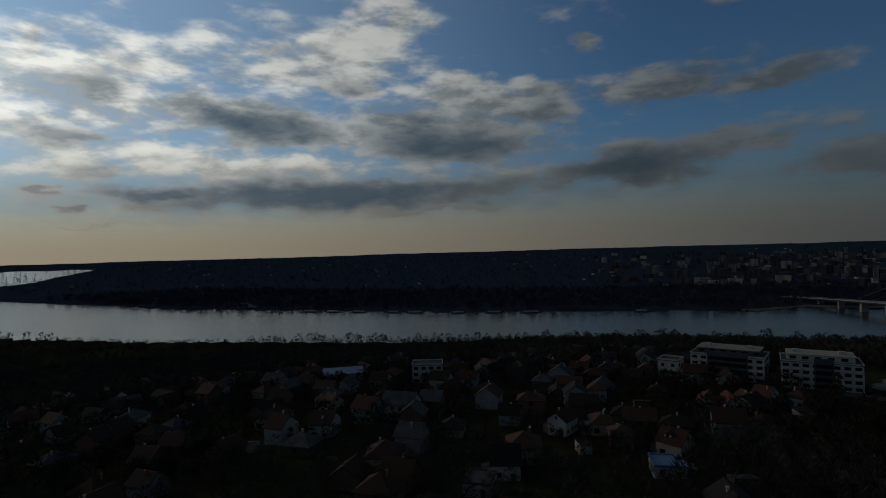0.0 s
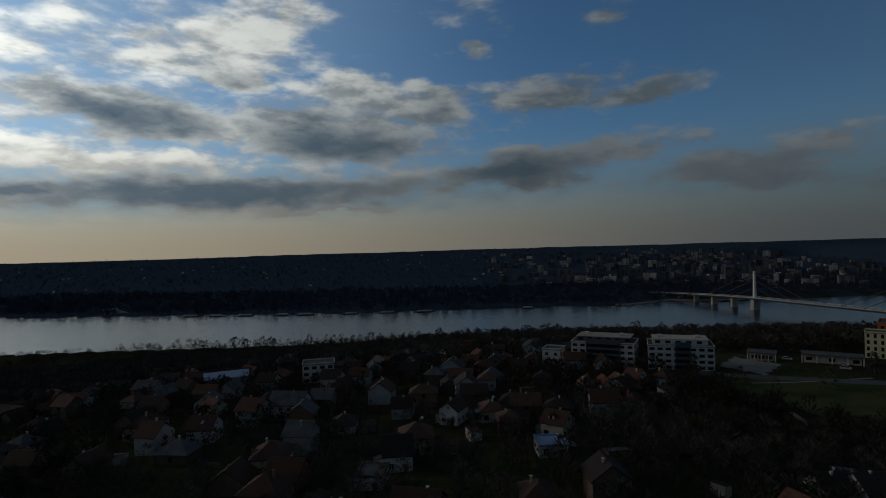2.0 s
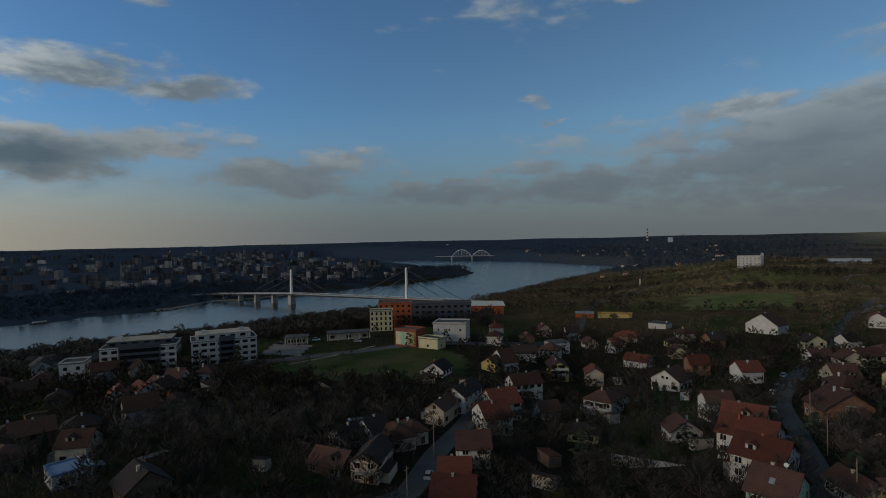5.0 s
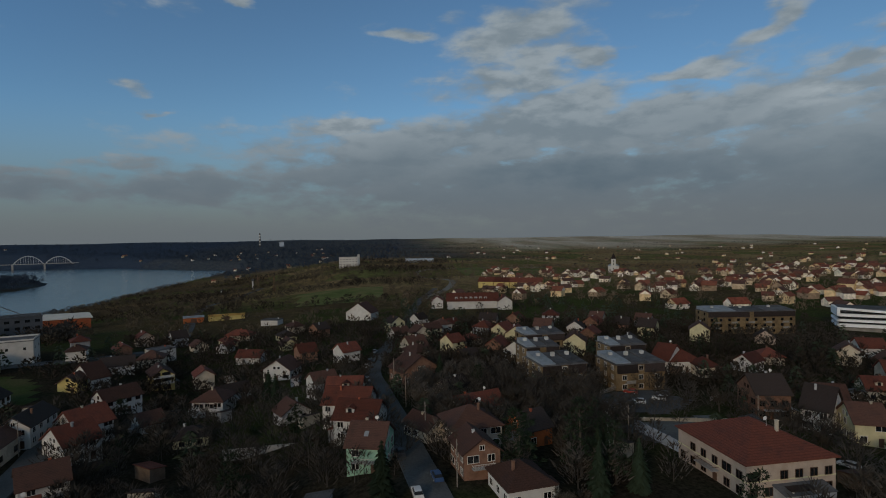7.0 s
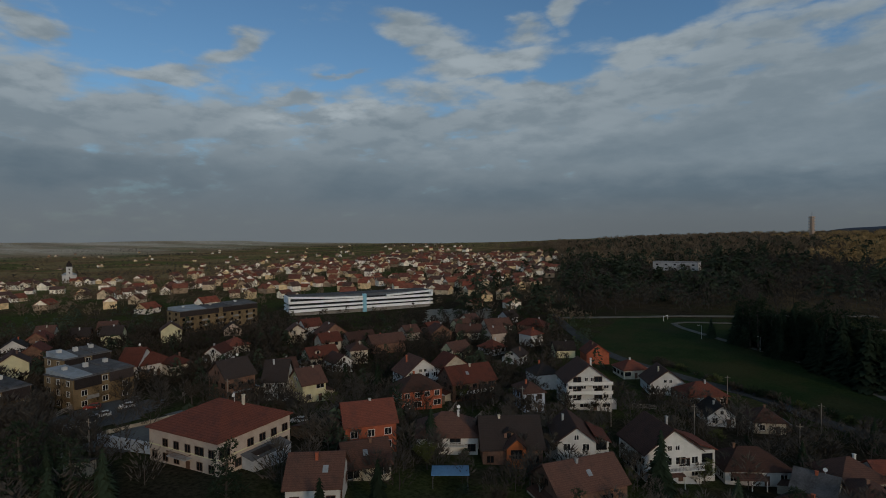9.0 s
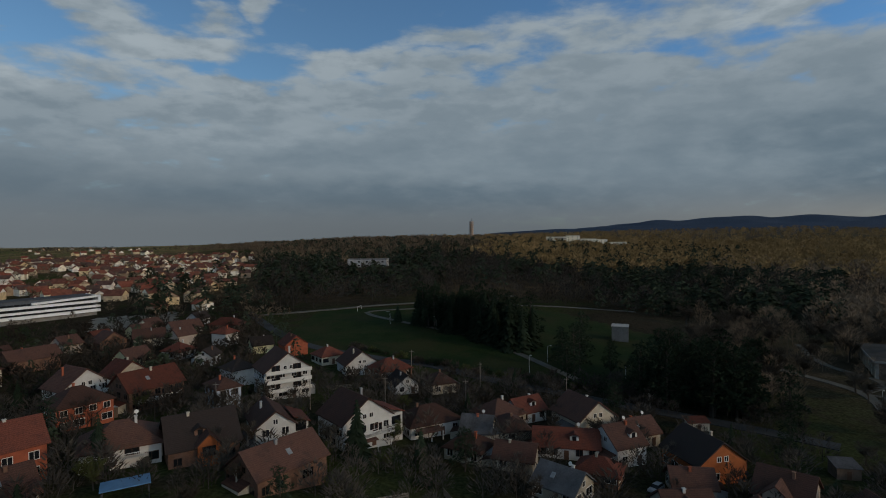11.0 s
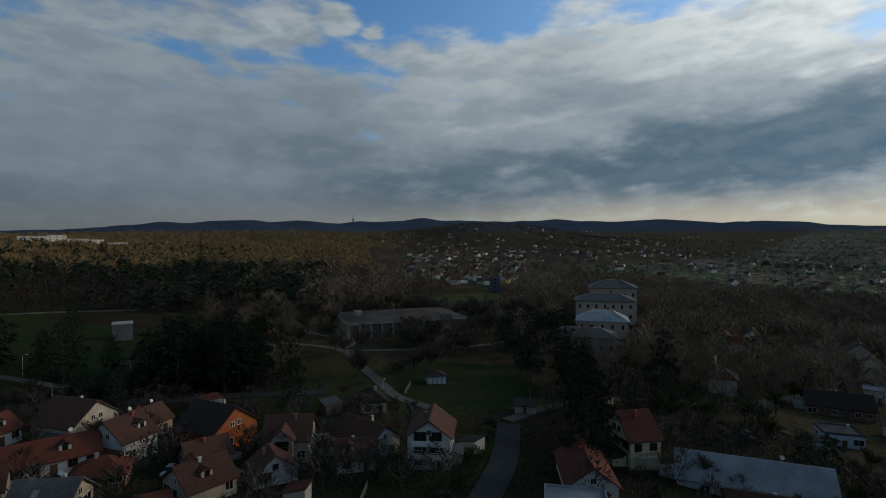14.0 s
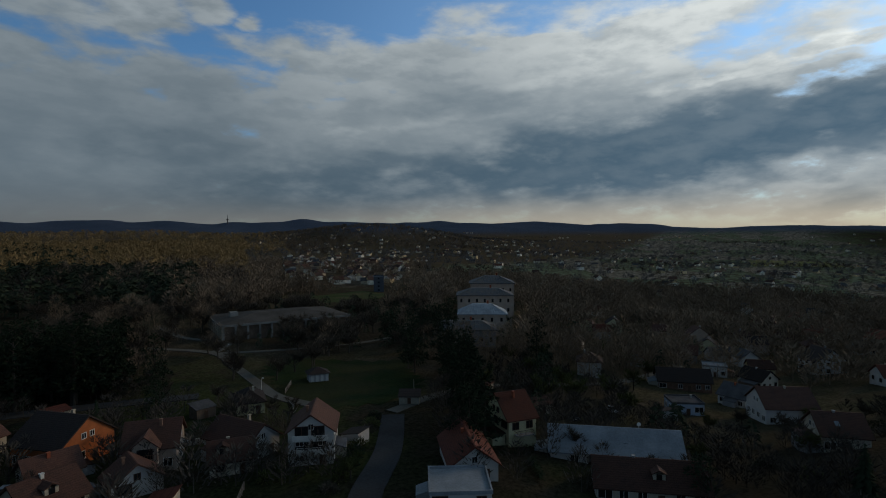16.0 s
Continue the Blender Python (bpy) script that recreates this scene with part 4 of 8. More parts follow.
def front_porch(h, x0, x1, depth, tiles):
    """A lean-to porch roof on posts along part of the front."""
    s = Shape()
    s.solid([(x0, -depth - 2.8, 2.25), (x1, -depth - 2.8, 2.25), (x1, -depth - 0.02, 2.65), (x0, -depth - 0.02, 2.65)], [(x0, -depth - 2.8, 2.4), (x1, -depth - 2.8, 2.4), (x1, -depth - 0.02, 2.8), (x0, -depth - 0.02, 2.8)])
    porch = s.part("porch_roof", ROOFS[tiles][0], h, "lean-to porch roof on posts")
    for u in (x0 + 0.15, (x0 + x1) / 2, x1 - 0.15):
        q = Shape()
        q.box(u - 0.09, -depth - 2.7, -1.2, u + 0.09, -depth - 2.52, 2.26)
        q.part("post", FRAME, porch)
    return h


def side_wing(h, a, wide, deep, high, wall, tiles):
    """A lower wing against one side wall, with tall dark glazing on its front."""
    s = Shape()
    s.box(a + 0.01, -deep / 2, -1.5, a + wide, deep / 2, high)
    wing = s.part("side_wing", WALLS[wall][0], h, "lower side wing with tall glazing")
    r = Shape()
    r.solid([(a + 0.02, -deep / 2 - 0.4, high + 1.5), (a + wide + 0.5, -deep / 2 - 0.4, high - 0.1), (a + wide + 0.5, deep / 2 + 0.4, high - 0.1), (a + 0.02, deep / 2 + 0.4, high + 1.5)],
            [(a + 0.02, -deep / 2 - 0.4, high + 1.7), (a + wide + 0.5, -deep / 2 - 0.4, high + 0.12), (a + wide + 0.5, deep / 2 + 0.4, high + 0.12), (a + 0.02, deep / 2 + 0.4, high + 1.7)])
    r.part("roof", ROOFS[tiles][0], wing)
    for z in (0.5, 3.2):
        g = Shape()
        g.box(a + wide * 0.18, -deep / 2 - 0.04, z, a + wide * 0.86, -deep / 2 + 0.02, z + 1.9)
        g.part("glazing", PANE, wing)
    return h


def gabled_bay(h, u, wide, depth, high):
    """A projecting bay with its own small gable, boarded in warm wood."""
    k, top = wide / 2, high + 1.9
    s = Shape()
    s.solid([(u - k, -depth - 1.2, -1.4), (u + k, -depth - 1.2, -1.4), (u + k, -depth + 2.0, -1.4), (u - k, -depth + 2.0, -1.4)], [(u - k, -depth - 1.2, high), (u + k, -depth - 1.2, high), (u + k, -depth + 2.0, high), (u - k, -depth + 2.0, high)])
    s.face((u - k, -depth - 1.2, high), (u + k, -depth - 1.2, high), (u, -depth - 1.2, top))
    bay = s.part("bay", WALLS["orange"][0] if wide < 4.1 else WALLS["pink"][0], h, "projecting gabled bay with a recessed balcony")
    for q in (-1, 1):
        r = Shape()
        ring = [(u, -depth - 1.8, top + 0.1), (u, -depth + 4.2, top + 0.1), (u + q * (k + 0.5), -depth + 4.2, high - 0.25), (u + q * (k + 0.5), -depth - 1.8, high - 0.25)]
        if q > 0:
            ring = ring[::-1]
        r.solid(ring, [(p[0], p[1], p[2] + 0.2) for p in ring])
        r.part("roof", ROOFS["brown"][0], bay)
    g = Shape()
    g.box(u - k * 0.62, -depth - 1.24, high - 2.2, u + k * 0.62, -depth - 1.18, high - 0.3)
    g.part("glazing", PANE, bay)
    r = Shape()
    for i in range(9):
        x = u - k + 0.1 + i * (wide - 0.2) / 8
        r.box(x - 0.03, -depth - 1.5, high - 2.3, x + 0.03, -depth - 1.44, high - 1.4)
    r.box(u - k, -depth - 1.52, high - 1.4, u + k, -depth - 1.42, high - 1.32)
    r.part("railing", DARKFRAME, bay)
    return h


THINGS = []


# ---- trees ----
def bare_tree(seed, tall, spread, twig_mat=TWIG, bark=BARK):
    """Trunk and limbs, and a crown of fine bare twigs."""
    rnd = random.Random(seed)
    wood, crown = Shape(), Shape()
    top = Vector((rnd.uniform(-0.4, 0.4), rnd.uniform(-0.4, 0.4), tall * 0.5))
    wood.tube((0, 0, -0.6), top * 0.5, tall * 0.028, tall * 0.02, 6)
    wood.tube(top * 0.5, top, tall * 0.02, tall * 0.013, 6)
    tips = [(top, Vector((0, 0, 1)))]
    for i in range(9):
        a, k = i * 2.4 + rnd.uniform(-0.4, 0.4), rnd.uniform(0.28, 1.0)
        start = top * k
        way = Vector((math.cos(a), math.sin(a), rnd.uniform(0.5, 1.3))).normalized()
        reach = spread * rnd.uniform(0.55, 1.0) * (1.15 - 0.35 * k)
        mid = start + way * reach * 0.5
        end = mid + (way + Vector((0, 0, 0.35))).normalized() * reach * 0.6
        wood.tube(start, mid, tall * 0.010, tall * 0.007, 4)
        wood.tube(mid, end, tall * 0.007, tall * 0.003, 4)
        tips += [(mid, way), (end, way), ((mid + end) / 2, way)]
    for spot, way in tips:
        for _ in range(24):
            ang, up = rnd.uniform(0, 6.28), rnd.uniform(-0.25, 1.0)
            out = (Vector((math.cos(ang), math.sin(ang), up)) + way * 0.7).normalized()
            a = spot + out * rnd.uniform(0, 0.3)
            b = a + out * spread * rnd.uniform(0.18, 0.5)
            side = out.cross(Vector((rnd.uniform(-1, 1), rnd.uniform(-1, 1), rnd.uniform(-1, 1)))).normalized() * rnd.uniform(0.035, 0.07)
            crown.face(a - side, a + side, b)
            c = a + (b - a) * 0.5
            e = c + (out + Vector((rnd.uniform(-1, 1), rnd.uniform(-1, 1), rnd.uniform(-0.3, 0.9))) * 0.9).normalized() * spread * rnd.uniform(0.1, 0.3)
            crown.face(c - side * 0.8, c + side * 0.8, e)
    return wood.mesh("trunk", bark), crown.mesh("crown", twig_mat)


def conifer(seed, tall, wide):
    """A straight trunk with tiers of drooping, ragged boughs."""
    rnd = random.Random(seed)
    wood, crown = Shape(), Shape()
    wood.tube((0, 0, -0.6), (0, 0, tall * 0.96), tall * 0.018, 0.03, 6)
    tiers = 15
    for t in range(tiers):
        k = t / tiers
        z = tall * (0.08 + 0.9 * k)
        r = wide * (1 - k) ** 0.85 + 0.15
        n = 13 - t // 3
        for i in range(n):
            a = i * 6.283 / n + t * 0.7 + rnd.uniform(-0.2, 0.2)
            reach = r * rnd.uniform(0.7, 1.12)
            tip = Vector((math.cos(a) * reach, math.sin(a) * reach, z - reach * rnd.uniform(0.2, 0.5)))
            root = Vector((0, 0, z + tall * 0.05))
            side = Vector((-math.sin(a), math.cos(a), 0)) * reach * 0.30
            belly = root.lerp(tip, 0.55)
            crown.face(root, belly - side, tip)
            crown.face(root, tip, belly + side)
            crown.face(belly - side, belly + side * 0.2 - Vector((0, 0, reach * 0.25)), tip)
    return wood.mesh("trunk", BARK), crown.mesh("crown", NEEDLE)


def pine(seed, tall, wide):
    """A dark pine: a bare lower trunk and an uneven crown of needle pads."""
    rnd = random.Random(seed)
    wood, crown = Shape(), Shape()
    wood.tube((0, 0, -0.6), (rnd.uniform(-0.4, 0.4), rnd.uniform(-0.4, 0.4), tall * 0.85), tall * 0.022, tall * 0.008, 6)
    for i in range(17):
        k = 0.22 + 0.76 * i / 16
        a, r = i * 2.4 + rnd.uniform(-0.4, 0.4), wide * (1.0 - 0.75 * k) * rnd.uniform(0.5, 1.15)
        c = Vector((math.cos(a) * r, math.sin(a) * r, tall * k))
        wood.tube((0, 0, tall * k * 0.92), c, tall * 0.007, tall * 0.003, 4)
        size = wide * rnd.uniform(0.30, 0.50) * (1.15 - 0.5 * k)
        for _ in range(64):
            d = Vector((rnd.gauss(0, 1), rnd.gauss(0, 1), rnd.gauss(0.2, 0.6))).normalized()
            p = c + Vector((d.x, d.y, d.z * 0.6)) * size * rnd.uniform(0.4, 1.0)
            side = d.cross(Vector((rnd.gauss(0, 1), rnd.gauss(0, 1), rnd.gauss(0, 1)))).normalized() * size * 0.13
            crown.face(p - side, p + side, p + d * size * rnd.uniform(0.25, 0.6))
    return wood.mesh("trunk", BARK), crown.mesh("crown", NEEDLE)


def shrub(seed, mat):
    rnd = random.Random(seed)
    wood, crown = Shape(), Shape()
    for i in range(5):
        a = i * 1.26
        wood.tube((0, 0, -0.3), (math.cos(a) * 0.7, math.sin(a) * 0.7, 1.2), 0.05, 0.02, 4)
    for _ in range(260):
        d = Vector((rnd.gauss(0, 1), rnd.gauss(0, 1), abs(rnd.gauss(0, 1)))).normalized()
        p = d * rnd.uniform(0.5, 1.35)
        side = Vector((rnd.uniform(-1, 1), rnd.uniform(-1, 1), rnd.uniform(-1, 1))).normalized() * 0.12
        crown.face(p - side, p + side, p + d * rnd.uniform(0.2, 0.55))
    return wood.mesh("stem", BARK), crown.mesh("crown", mat)


TREES = {}
for kind_, made_ in (("bare", [bare_tree(s, 8 + s % 3, 3.4 + 0.4 * (s % 2)) for s in range(5)]), ("bud", [bare_tree(20 + s, 7, 3.2, BUD) for s in range(2)]),
                     ("birch", [bare_tree(40 + s, 10, 2.4, TWIG, BIRCH) for s in range(2)]), ("conifer", [conifer(60 + s, 10 + s, 2.6 + 0.4 * s) for s in range(3)]),
                     ("pine", [pine(90 + s, 10 + s, 3.6) for s in range(4)]), ("shrub", [shrub(80, TWIG), shrub(81, BUD), shrub(82, NEEDLE)])):
    TREES[kind_] = made_
TREE_WORDS = {"bare": ("tree", "bare winter tree with fine grey-brown twigs", "tree"), "bud": ("tree", "small tree with budding yellow-green twigs", "tree"),
              "birch": ("tree", "pale-barked birch with bare twigs", "tree"), "conifer": ("conifer", "dark green conifer with drooping tiers of boughs", "tree"),
              "pine": ("pine", "dark broad pine with an uneven rounded crown", "tree"), "shrub": ("shrub", "low tangled garden shrub", "shrub")}


def tree(kind, x, y, scale, seed):
    rnd = random.Random(seed)
    name, label, category = TREE_WORDS[kind]
    trunk, crown = TREES[kind][seed % len(TREES[kind])]
    t = thing(name, x, y, rnd.uniform(0, 360), label, category, "village trees" if kind != "shrub" else "garden shrubs")
    t.scale = (scale * rnd.uniform(0.9, 1.1), scale * rnd.uniform(0.9, 1.1), scale)
    part("trunk" if kind != "shrub" else "stem", trunk, None, t)
    part("crown", crown, None, t)
    return t


def clump(seed, pointed=False, facets=26):
    """One far tree: a ragged crown of loose facets, and its place in a wood."""
    rnd = random.Random(seed)
    v, f = [], []
    size = (0.20 if not pointed else 0.17) * math.sqrt(26 / facets)
    for i in range(facets):
        z = rnd.uniform(0.14, 1.0)
        r = (0.42 * math.sin(math.pi * min(1, z * 0.85 + 0.12)) if not pointed else 0.34 * (1.05 - z)) * rnd.uniform(0.35, 1.15)
        a = rnd.uniform(0, 6.283)
        c = Vector((math.cos(a) * r, math.sin(a) * r, z))
        k = len(v)
        out = Vector((math.cos(a) + rnd.uniform(-0.5, 0.5), math.sin(a) + rnd.uniform(-0.5, 0.5), 1.1)) if not pointed else Vector((math.cos(a), math.sin(a), -0.3))
        thin = min(1.0, 85 / facets)
        tip = c + out.normalized() * size * rnd.uniform(0.9, 2.2) * (1.0 if pointed else 2.0 - thin)
        side = out.normalized().cross(Vector((rnd.gauss(0, 1), rnd.gauss(0, 1), rnd.gauss(0, 1)))).normalized() * size * (0.33 * thin if not pointed else 0.5)
        v += [tuple(c - side), tuple(c + side), tuple(tip)]
        f.append((k, k + 1, k + 2))
    for s in (0, 2.1, 4.2):
        k = len(v)
        v += [(math.cos(s) * 0.022, math.sin(s) * 0.022, -0.05), (math.cos(s + 2) * 0.022, math.sin(s + 2) * 0.022, -0.05), (0, 0, 0.7)]
        f.append((k, k + 1, k + 2))
    return np.array(v), np.array(f)


def woods(name, places, tall, mat, label, pointed=False, seed=0, facets=48):
    """Many far trees at places (an array of x, y), as one mass of real crowns."""
    if not len(places):
        return
    rng = np.random.RandomState(seed)
    kinds = [clump(seed * 10 + s, pointed, facets) for s in range(6)]
    vs, fs, base = [], [], 0
    z = land(places[:, 0], places[:, 1])
    for k in range(6):
        mine = np.arange(len(places)) % 6 == k
        p, zz = places[mine], z[mine]
        v, f = kinds[k]
        n = len(p)
        h = tall * rng.uniform(0.65, 1.25, n)
        a = rng.uniform(0, 6.283, n)
        wide = h * rng.uniform(0.85, 1.2, n)
        x = v[None, :, 0] * np.cos(a)[:, None] - v[None, :, 1] * np.sin(a)[:, None]
        y = v[None, :, 0] * np.sin(a)[:, None] + v[None, :, 1] * np.cos(a)[:, None]
        co = np.stack([x * wide[:, None] + p[:, :1], y * wide[:, None] + p[:, 1:2], v[None, :, 2] * h[:, None] + zz[:, None]], -1)
        vs.append(co.reshape(-1, 3))
        fs.append((f[None] + (np.arange(n) * len(v))[:, None, None]).reshape(-1, 3) + base)
        base += n * len(v)
    v, f = np.concatenate(vs), np.concatenate(fs)
    m = bpy.data.meshes.new(name)
    m.vertices.add(len(v))
    m.vertices.foreach_set("co", v.ravel())
    m.loops.add(f.size)
    m.loops.foreach_set("vertex_index", f.ravel().astype(np.int32))
    m.polygons.add(len(f))
    m.polygons.foreach_set("loop_start", np.arange(0, f.size, 3, dtype=np.int32))
    m.update(calc_edges=True)
    m.materials.append(mat)
    tagged(new(name, m), label, "wood", kind="stuff")


def sector(rng, n, h0, h1, r0, r1, power=0.5):
    """n places in a slice of the plan between two headings and two distances."""
    h = np.radians(rng.uniform(h0, h1, n))
    r = (r0 ** (1 / power) + rng.uniform(0, 1, n) * (r1 ** (1 / power) - r0 ** (1 / power))) ** power
    return np.stack([r * np.sin(h), r * np.cos(h)], -1)


# ---- ways and grounds ----
def ribbon(name, points, width, mat, label, category, lift=0.18):
    """A road or path laid on the land along a line."""
    pts = [Vector((*p, 0)) for p in points]
    fine = []
    for i in range(len(pts) - 1):
        p0, p1, p2, p3 = pts[max(i - 1, 0)], pts[i], pts[i + 1], pts[min(i + 2, len(pts) - 1)]
        n = max(2, int((p2 - p1).length / 4))
        for k in range(n):
            t = k / n
            fine.append(0.5 * ((2 * p1) + (p2 - p0) * t + (2 * p0 - 5 * p1 + 4 * p2 - p3) * t * t + (3 * p1 - p0 - 3 * p2 + p3) * t ** 3))
    fine.append(pts[-1])
    s = Shape()
    rows = []
    for i, p in enumerate(fine):
        way = (fine[min(i + 1, len(fine) - 1)] - fine[max(i - 1, 0)]).normalized()
        side = Vector((-way.y, way.x, 0)) * width / 2
        z = max(height(p.x + k * side.x, p.y + k * side.y) for k in (-1, 0, 1)) + lift
        rows.append([(p.x + k * side.x, p.y + k * side.y, z + (0.0 if abs(k) < 1.05 else -1.2)) for k in (1.12, 1, 0, -1, -1.12)])
    for r in rows:
        s.v += r
    for i in range(len(rows) - 1):
        for k in range(4):
            a = i * 5 + k
            s.f.append((a, a + 1, a + 6, a + 5))
    ob = s.part(name, mat, None)
    return tagged(ob, label, category, kind="structure")


def patch(name, ring, mat, label, category, lift=0.10, step=4.0):
    """A piece of ground cover: a sheet over the land inside a ring of corners."""
    ring = np.array(ring, float)
    lo, hi = ring.min(0), ring.max(0)
    xs, ys = np.arange(lo[0], hi[0] + step, step), np.arange(lo[1], hi[1] + step, step)
    gx, gy = np.meshgrid(xs, ys, indexing="ij")
    inside = np.zeros(gx.shape, bool)
    for (ax, ay), (bx, by) in zip(ring, np.roll(ring, -1, 0)):
        inside ^= ((ay > gy) != (by > gy)) & (gx < (bx - ax) * (gy - ay) / (by - ay + 1e-9) + ax)
    z = land(gx, gy) + lift
    s = Shape()
    s.v = np.stack([gx, gy, z], -1).reshape(-1, 3).tolist()
    n = len(ys)
    for i in range(len(xs) - 1):
        for j in range(len(ys) - 1):
            if inside[i, j] and inside[i + 1, j] and inside[i + 1, j + 1] and inside[i, j + 1]:
                a = i * n + j
                s.f.append((a, a + n, a + n + 1, a + 1))
    m = s.mesh(name, mat, True)
    return tagged(new(name, m), label, category, kind="structure")


# ---- the bridges ----
def cable_bridge():
    b = thing("cable_stayed_bridge", 815, 770, 0, "cable-stayed road bridge with two white single pylons", "bridge", z=0)
    deck = Shape()
    line = [(-330, 26.5), (-160, 26), (0, 25), (158, 24), (300, 19), (420, 14), (520, 9)]
    for y0, z0 in line:
        deck.v += [(-14, y0, z0), (14, y0, z0), (6, y0, z0 - 3.6), (-6, y0, z0 - 3.6)]
    for k in range(0, 4 * len(line) - 4, 4):
        deck.f += [(k + q, k + (q + 1) % 4, k + 4 + (q + 1) % 4, k + 4 + q) for q in range(4)]
    d = deck.part("deck", CONCRETE, b, "pale concrete box-girder deck")
    for x in (-13.6, 13.6):
        r = Shape()
        for (y0, z0), (y1, z1) in zip(line, line[1:]):
            r.tube((x, y0, z0 + 1.0), (x, y1, z1 + 1.0), 0.35, 0.35, 4)
        r.part("parapet", STEEL, d)
    for y, top in ((158, 77), (-159, 84)):
        p = Shape()
        p.solid([(-2.6, y - 2.2, 22), (2.6, y - 2.2, 22), (2.6, y + 2.2, 22), (-2.6, y + 2.2, 22)], [(-1.6, y - 1.5, top), (1.6, y - 1.5, top), (1.6, y + 1.5, top), (-1.6, y + 1.5, top)])
        pylon = p.part("pylon", material("pylon_paint", (0.72, 0.72, 0.70), 0.6, vary=0.05), b, "tall white tapering pylon")
        q = Shape()
        q.solid([(-8, y - 5, -4), (8, y - 5, -4), (8, y + 5, -4), (-8, y + 5, -4)], [(-6, y - 4, 21), (6, y - 4, 21), (6, y + 4, 21), (-6, y + 4, 21)])
        q.part("pier", CONCRETE, b)
        for s in (-1, 1):
            for k, (z, reach) in enumerate(((top - 4, 130), (top - 18, 92), (top - 32, 52))):
                c = Shape()
                c.tube((0, y, z), (0, y + s * reach, 25), 0.55, 0.55, 5)
                c.part("cable", DARKSTEEL, b)
    for y in (215, 275):
        q = Shape()
        q.solid([(-7, y - 3, -4), (7, y - 3, -4), (7, y + 3, -4), (-7, y + 3, -4)], [(-6, y - 2.5, 19), (6, y - 2.5, 19), (6, y + 2.5, 19), (-6, y + 2.5, 19)])
        q.part("pier", CONCRETE, b)
    for y in (335, 395, 455, -260):
        q = Shape()
        q.box(-6, y - 2, -2, 6, y + 2, 20 - max(0, (y - 275) / 25))
        q.part("pier", CONCRETE, b)


def arch_bridge():
    b = thing("arch_bridge", 2950, 1690, -60, "far white bridge with two low steel arches", "bridge", z=0)
    s = Shape()
    s.box(-230, -6, 26, 230, 6, 29)
    s.part("deck", CONCRETE, b)
    paint = material("arch_paint", (0.6, 0.62, 0.62), 0.6, vary=0.05)
    for x0, x1, rise in ((-125, -4, 40), (4, 115, 34)):
        arches = []
        for y in (-7, 7):
            a = Shape()
            last = None
            for k in range(17):
                t = k / 16
                p = (x0 + (x1 - x0) * t, y, 28 + rise * 4 * t * (1 - t))
                if last:
                    a.tube(last, p, 1.5, 1.5, 5)
                last = p
            arches.append(a.part("arch", paint, b))
        for k in range(1, 12):
            t = k / 12
            h = Shape()
            x = x0 + (x1 - x0) * t
            h.tube((x, -7, 28), (x, -7, 28 + rise * 4 * t * (1 - t)), 0.5, 0.5, 4)
            h.part("hanger", paint, arches[0])
    for x in (-128, 0, 118):
        s = Shape()
        s.box(x - 4, -7, -4, x + 4, 7, 26)
        s.part("pier", CONCRETE, b)


cable_bridge()
arch_bridge()


# ---- larger buildings ----
def slab_block(name, x, y, turn, w, d, floors, storey, wall, label, category="building", roof="grey", step=3.4, kind="std", sides=(0, 90, -90), tone="pale", rail=True, group=""):
    """A flat-roofed block with a parapet and rows of windows."""
    b = thing(name, x, y, turn, label, category, group)
    top = floors * storey
    s = Shape()
    s.box(-w / 2, -d / 2, -2.5, w / 2, d / 2, top)
    s.part("wall", WALLS[wall][0] if isinstance(wall, str) else wall, b)
    r = Shape()
    r.box(-w / 2 - 0.2, -d / 2 - 0.2, top, w / 2 + 0.2, d / 2 + 0.2, top + 0.3)
    roof_part = r.part("roof", ROOFS[roof][0], b, "flat roof with a low parapet")
    if rail:
        p = Shape()
        for x0, y0, x1, y1 in ((-w / 2 - 0.2, -d / 2 - 0.2, w / 2 + 0.2, -d / 2 + 0.1), (-w / 2 - 0.2, d / 2 - 0.1, w / 2 + 0.2, d / 2 + 0.2), (-w / 2 - 0.2, -d / 2 + 0.1, -w / 2 + 0.1, d / 2 - 0.1), (w / 2 - 0.1, -d / 2 + 0.1, w / 2 + 0.2, d / 2 - 0.1)):
            p.box(x0, y0, top + 0.3, x1, y1, top + 0.9)
        p.part("parapet", WALLS[wall][0] if isinstance(wall, str) else wall, roof_part)
    for ang in sides:
        length, depth = (w, d / 2) if ang in (0, 180) else (d, w / 2)
        n = max(1, int(length / step))
        for k in range(floors):
            for i in range(n):
                u = -length / 2 + (i + 0.5) * length / n
                spot = {0: (u, -depth - 0.01), 90: (depth + 0.01, u), -90: (-depth - 0.01, -u)}[ang]
                window(b, *spot, 0.9 + k * storey, ang, kind, tone)
    return b


SLATE = material("slate_cladding", (0.075, 0.085, 0.10), 0.6, vary=0.12, scale=0.4)
TERRACOTTA = material("terracotta_cladding", (0.36, 0.10, 0.04), 0.8, vary=0.15, scale=0.3)
SCHOOLWHITE = material("white_band_cladding", (0.78, 0.79, 0.79), 0.6, vary=0.04, scale=0.2)
SKYBLUE = material("blue_glass_strip", (0.22, 0.46, 0.58), 0.3, vary=0.1, scale=0.3)


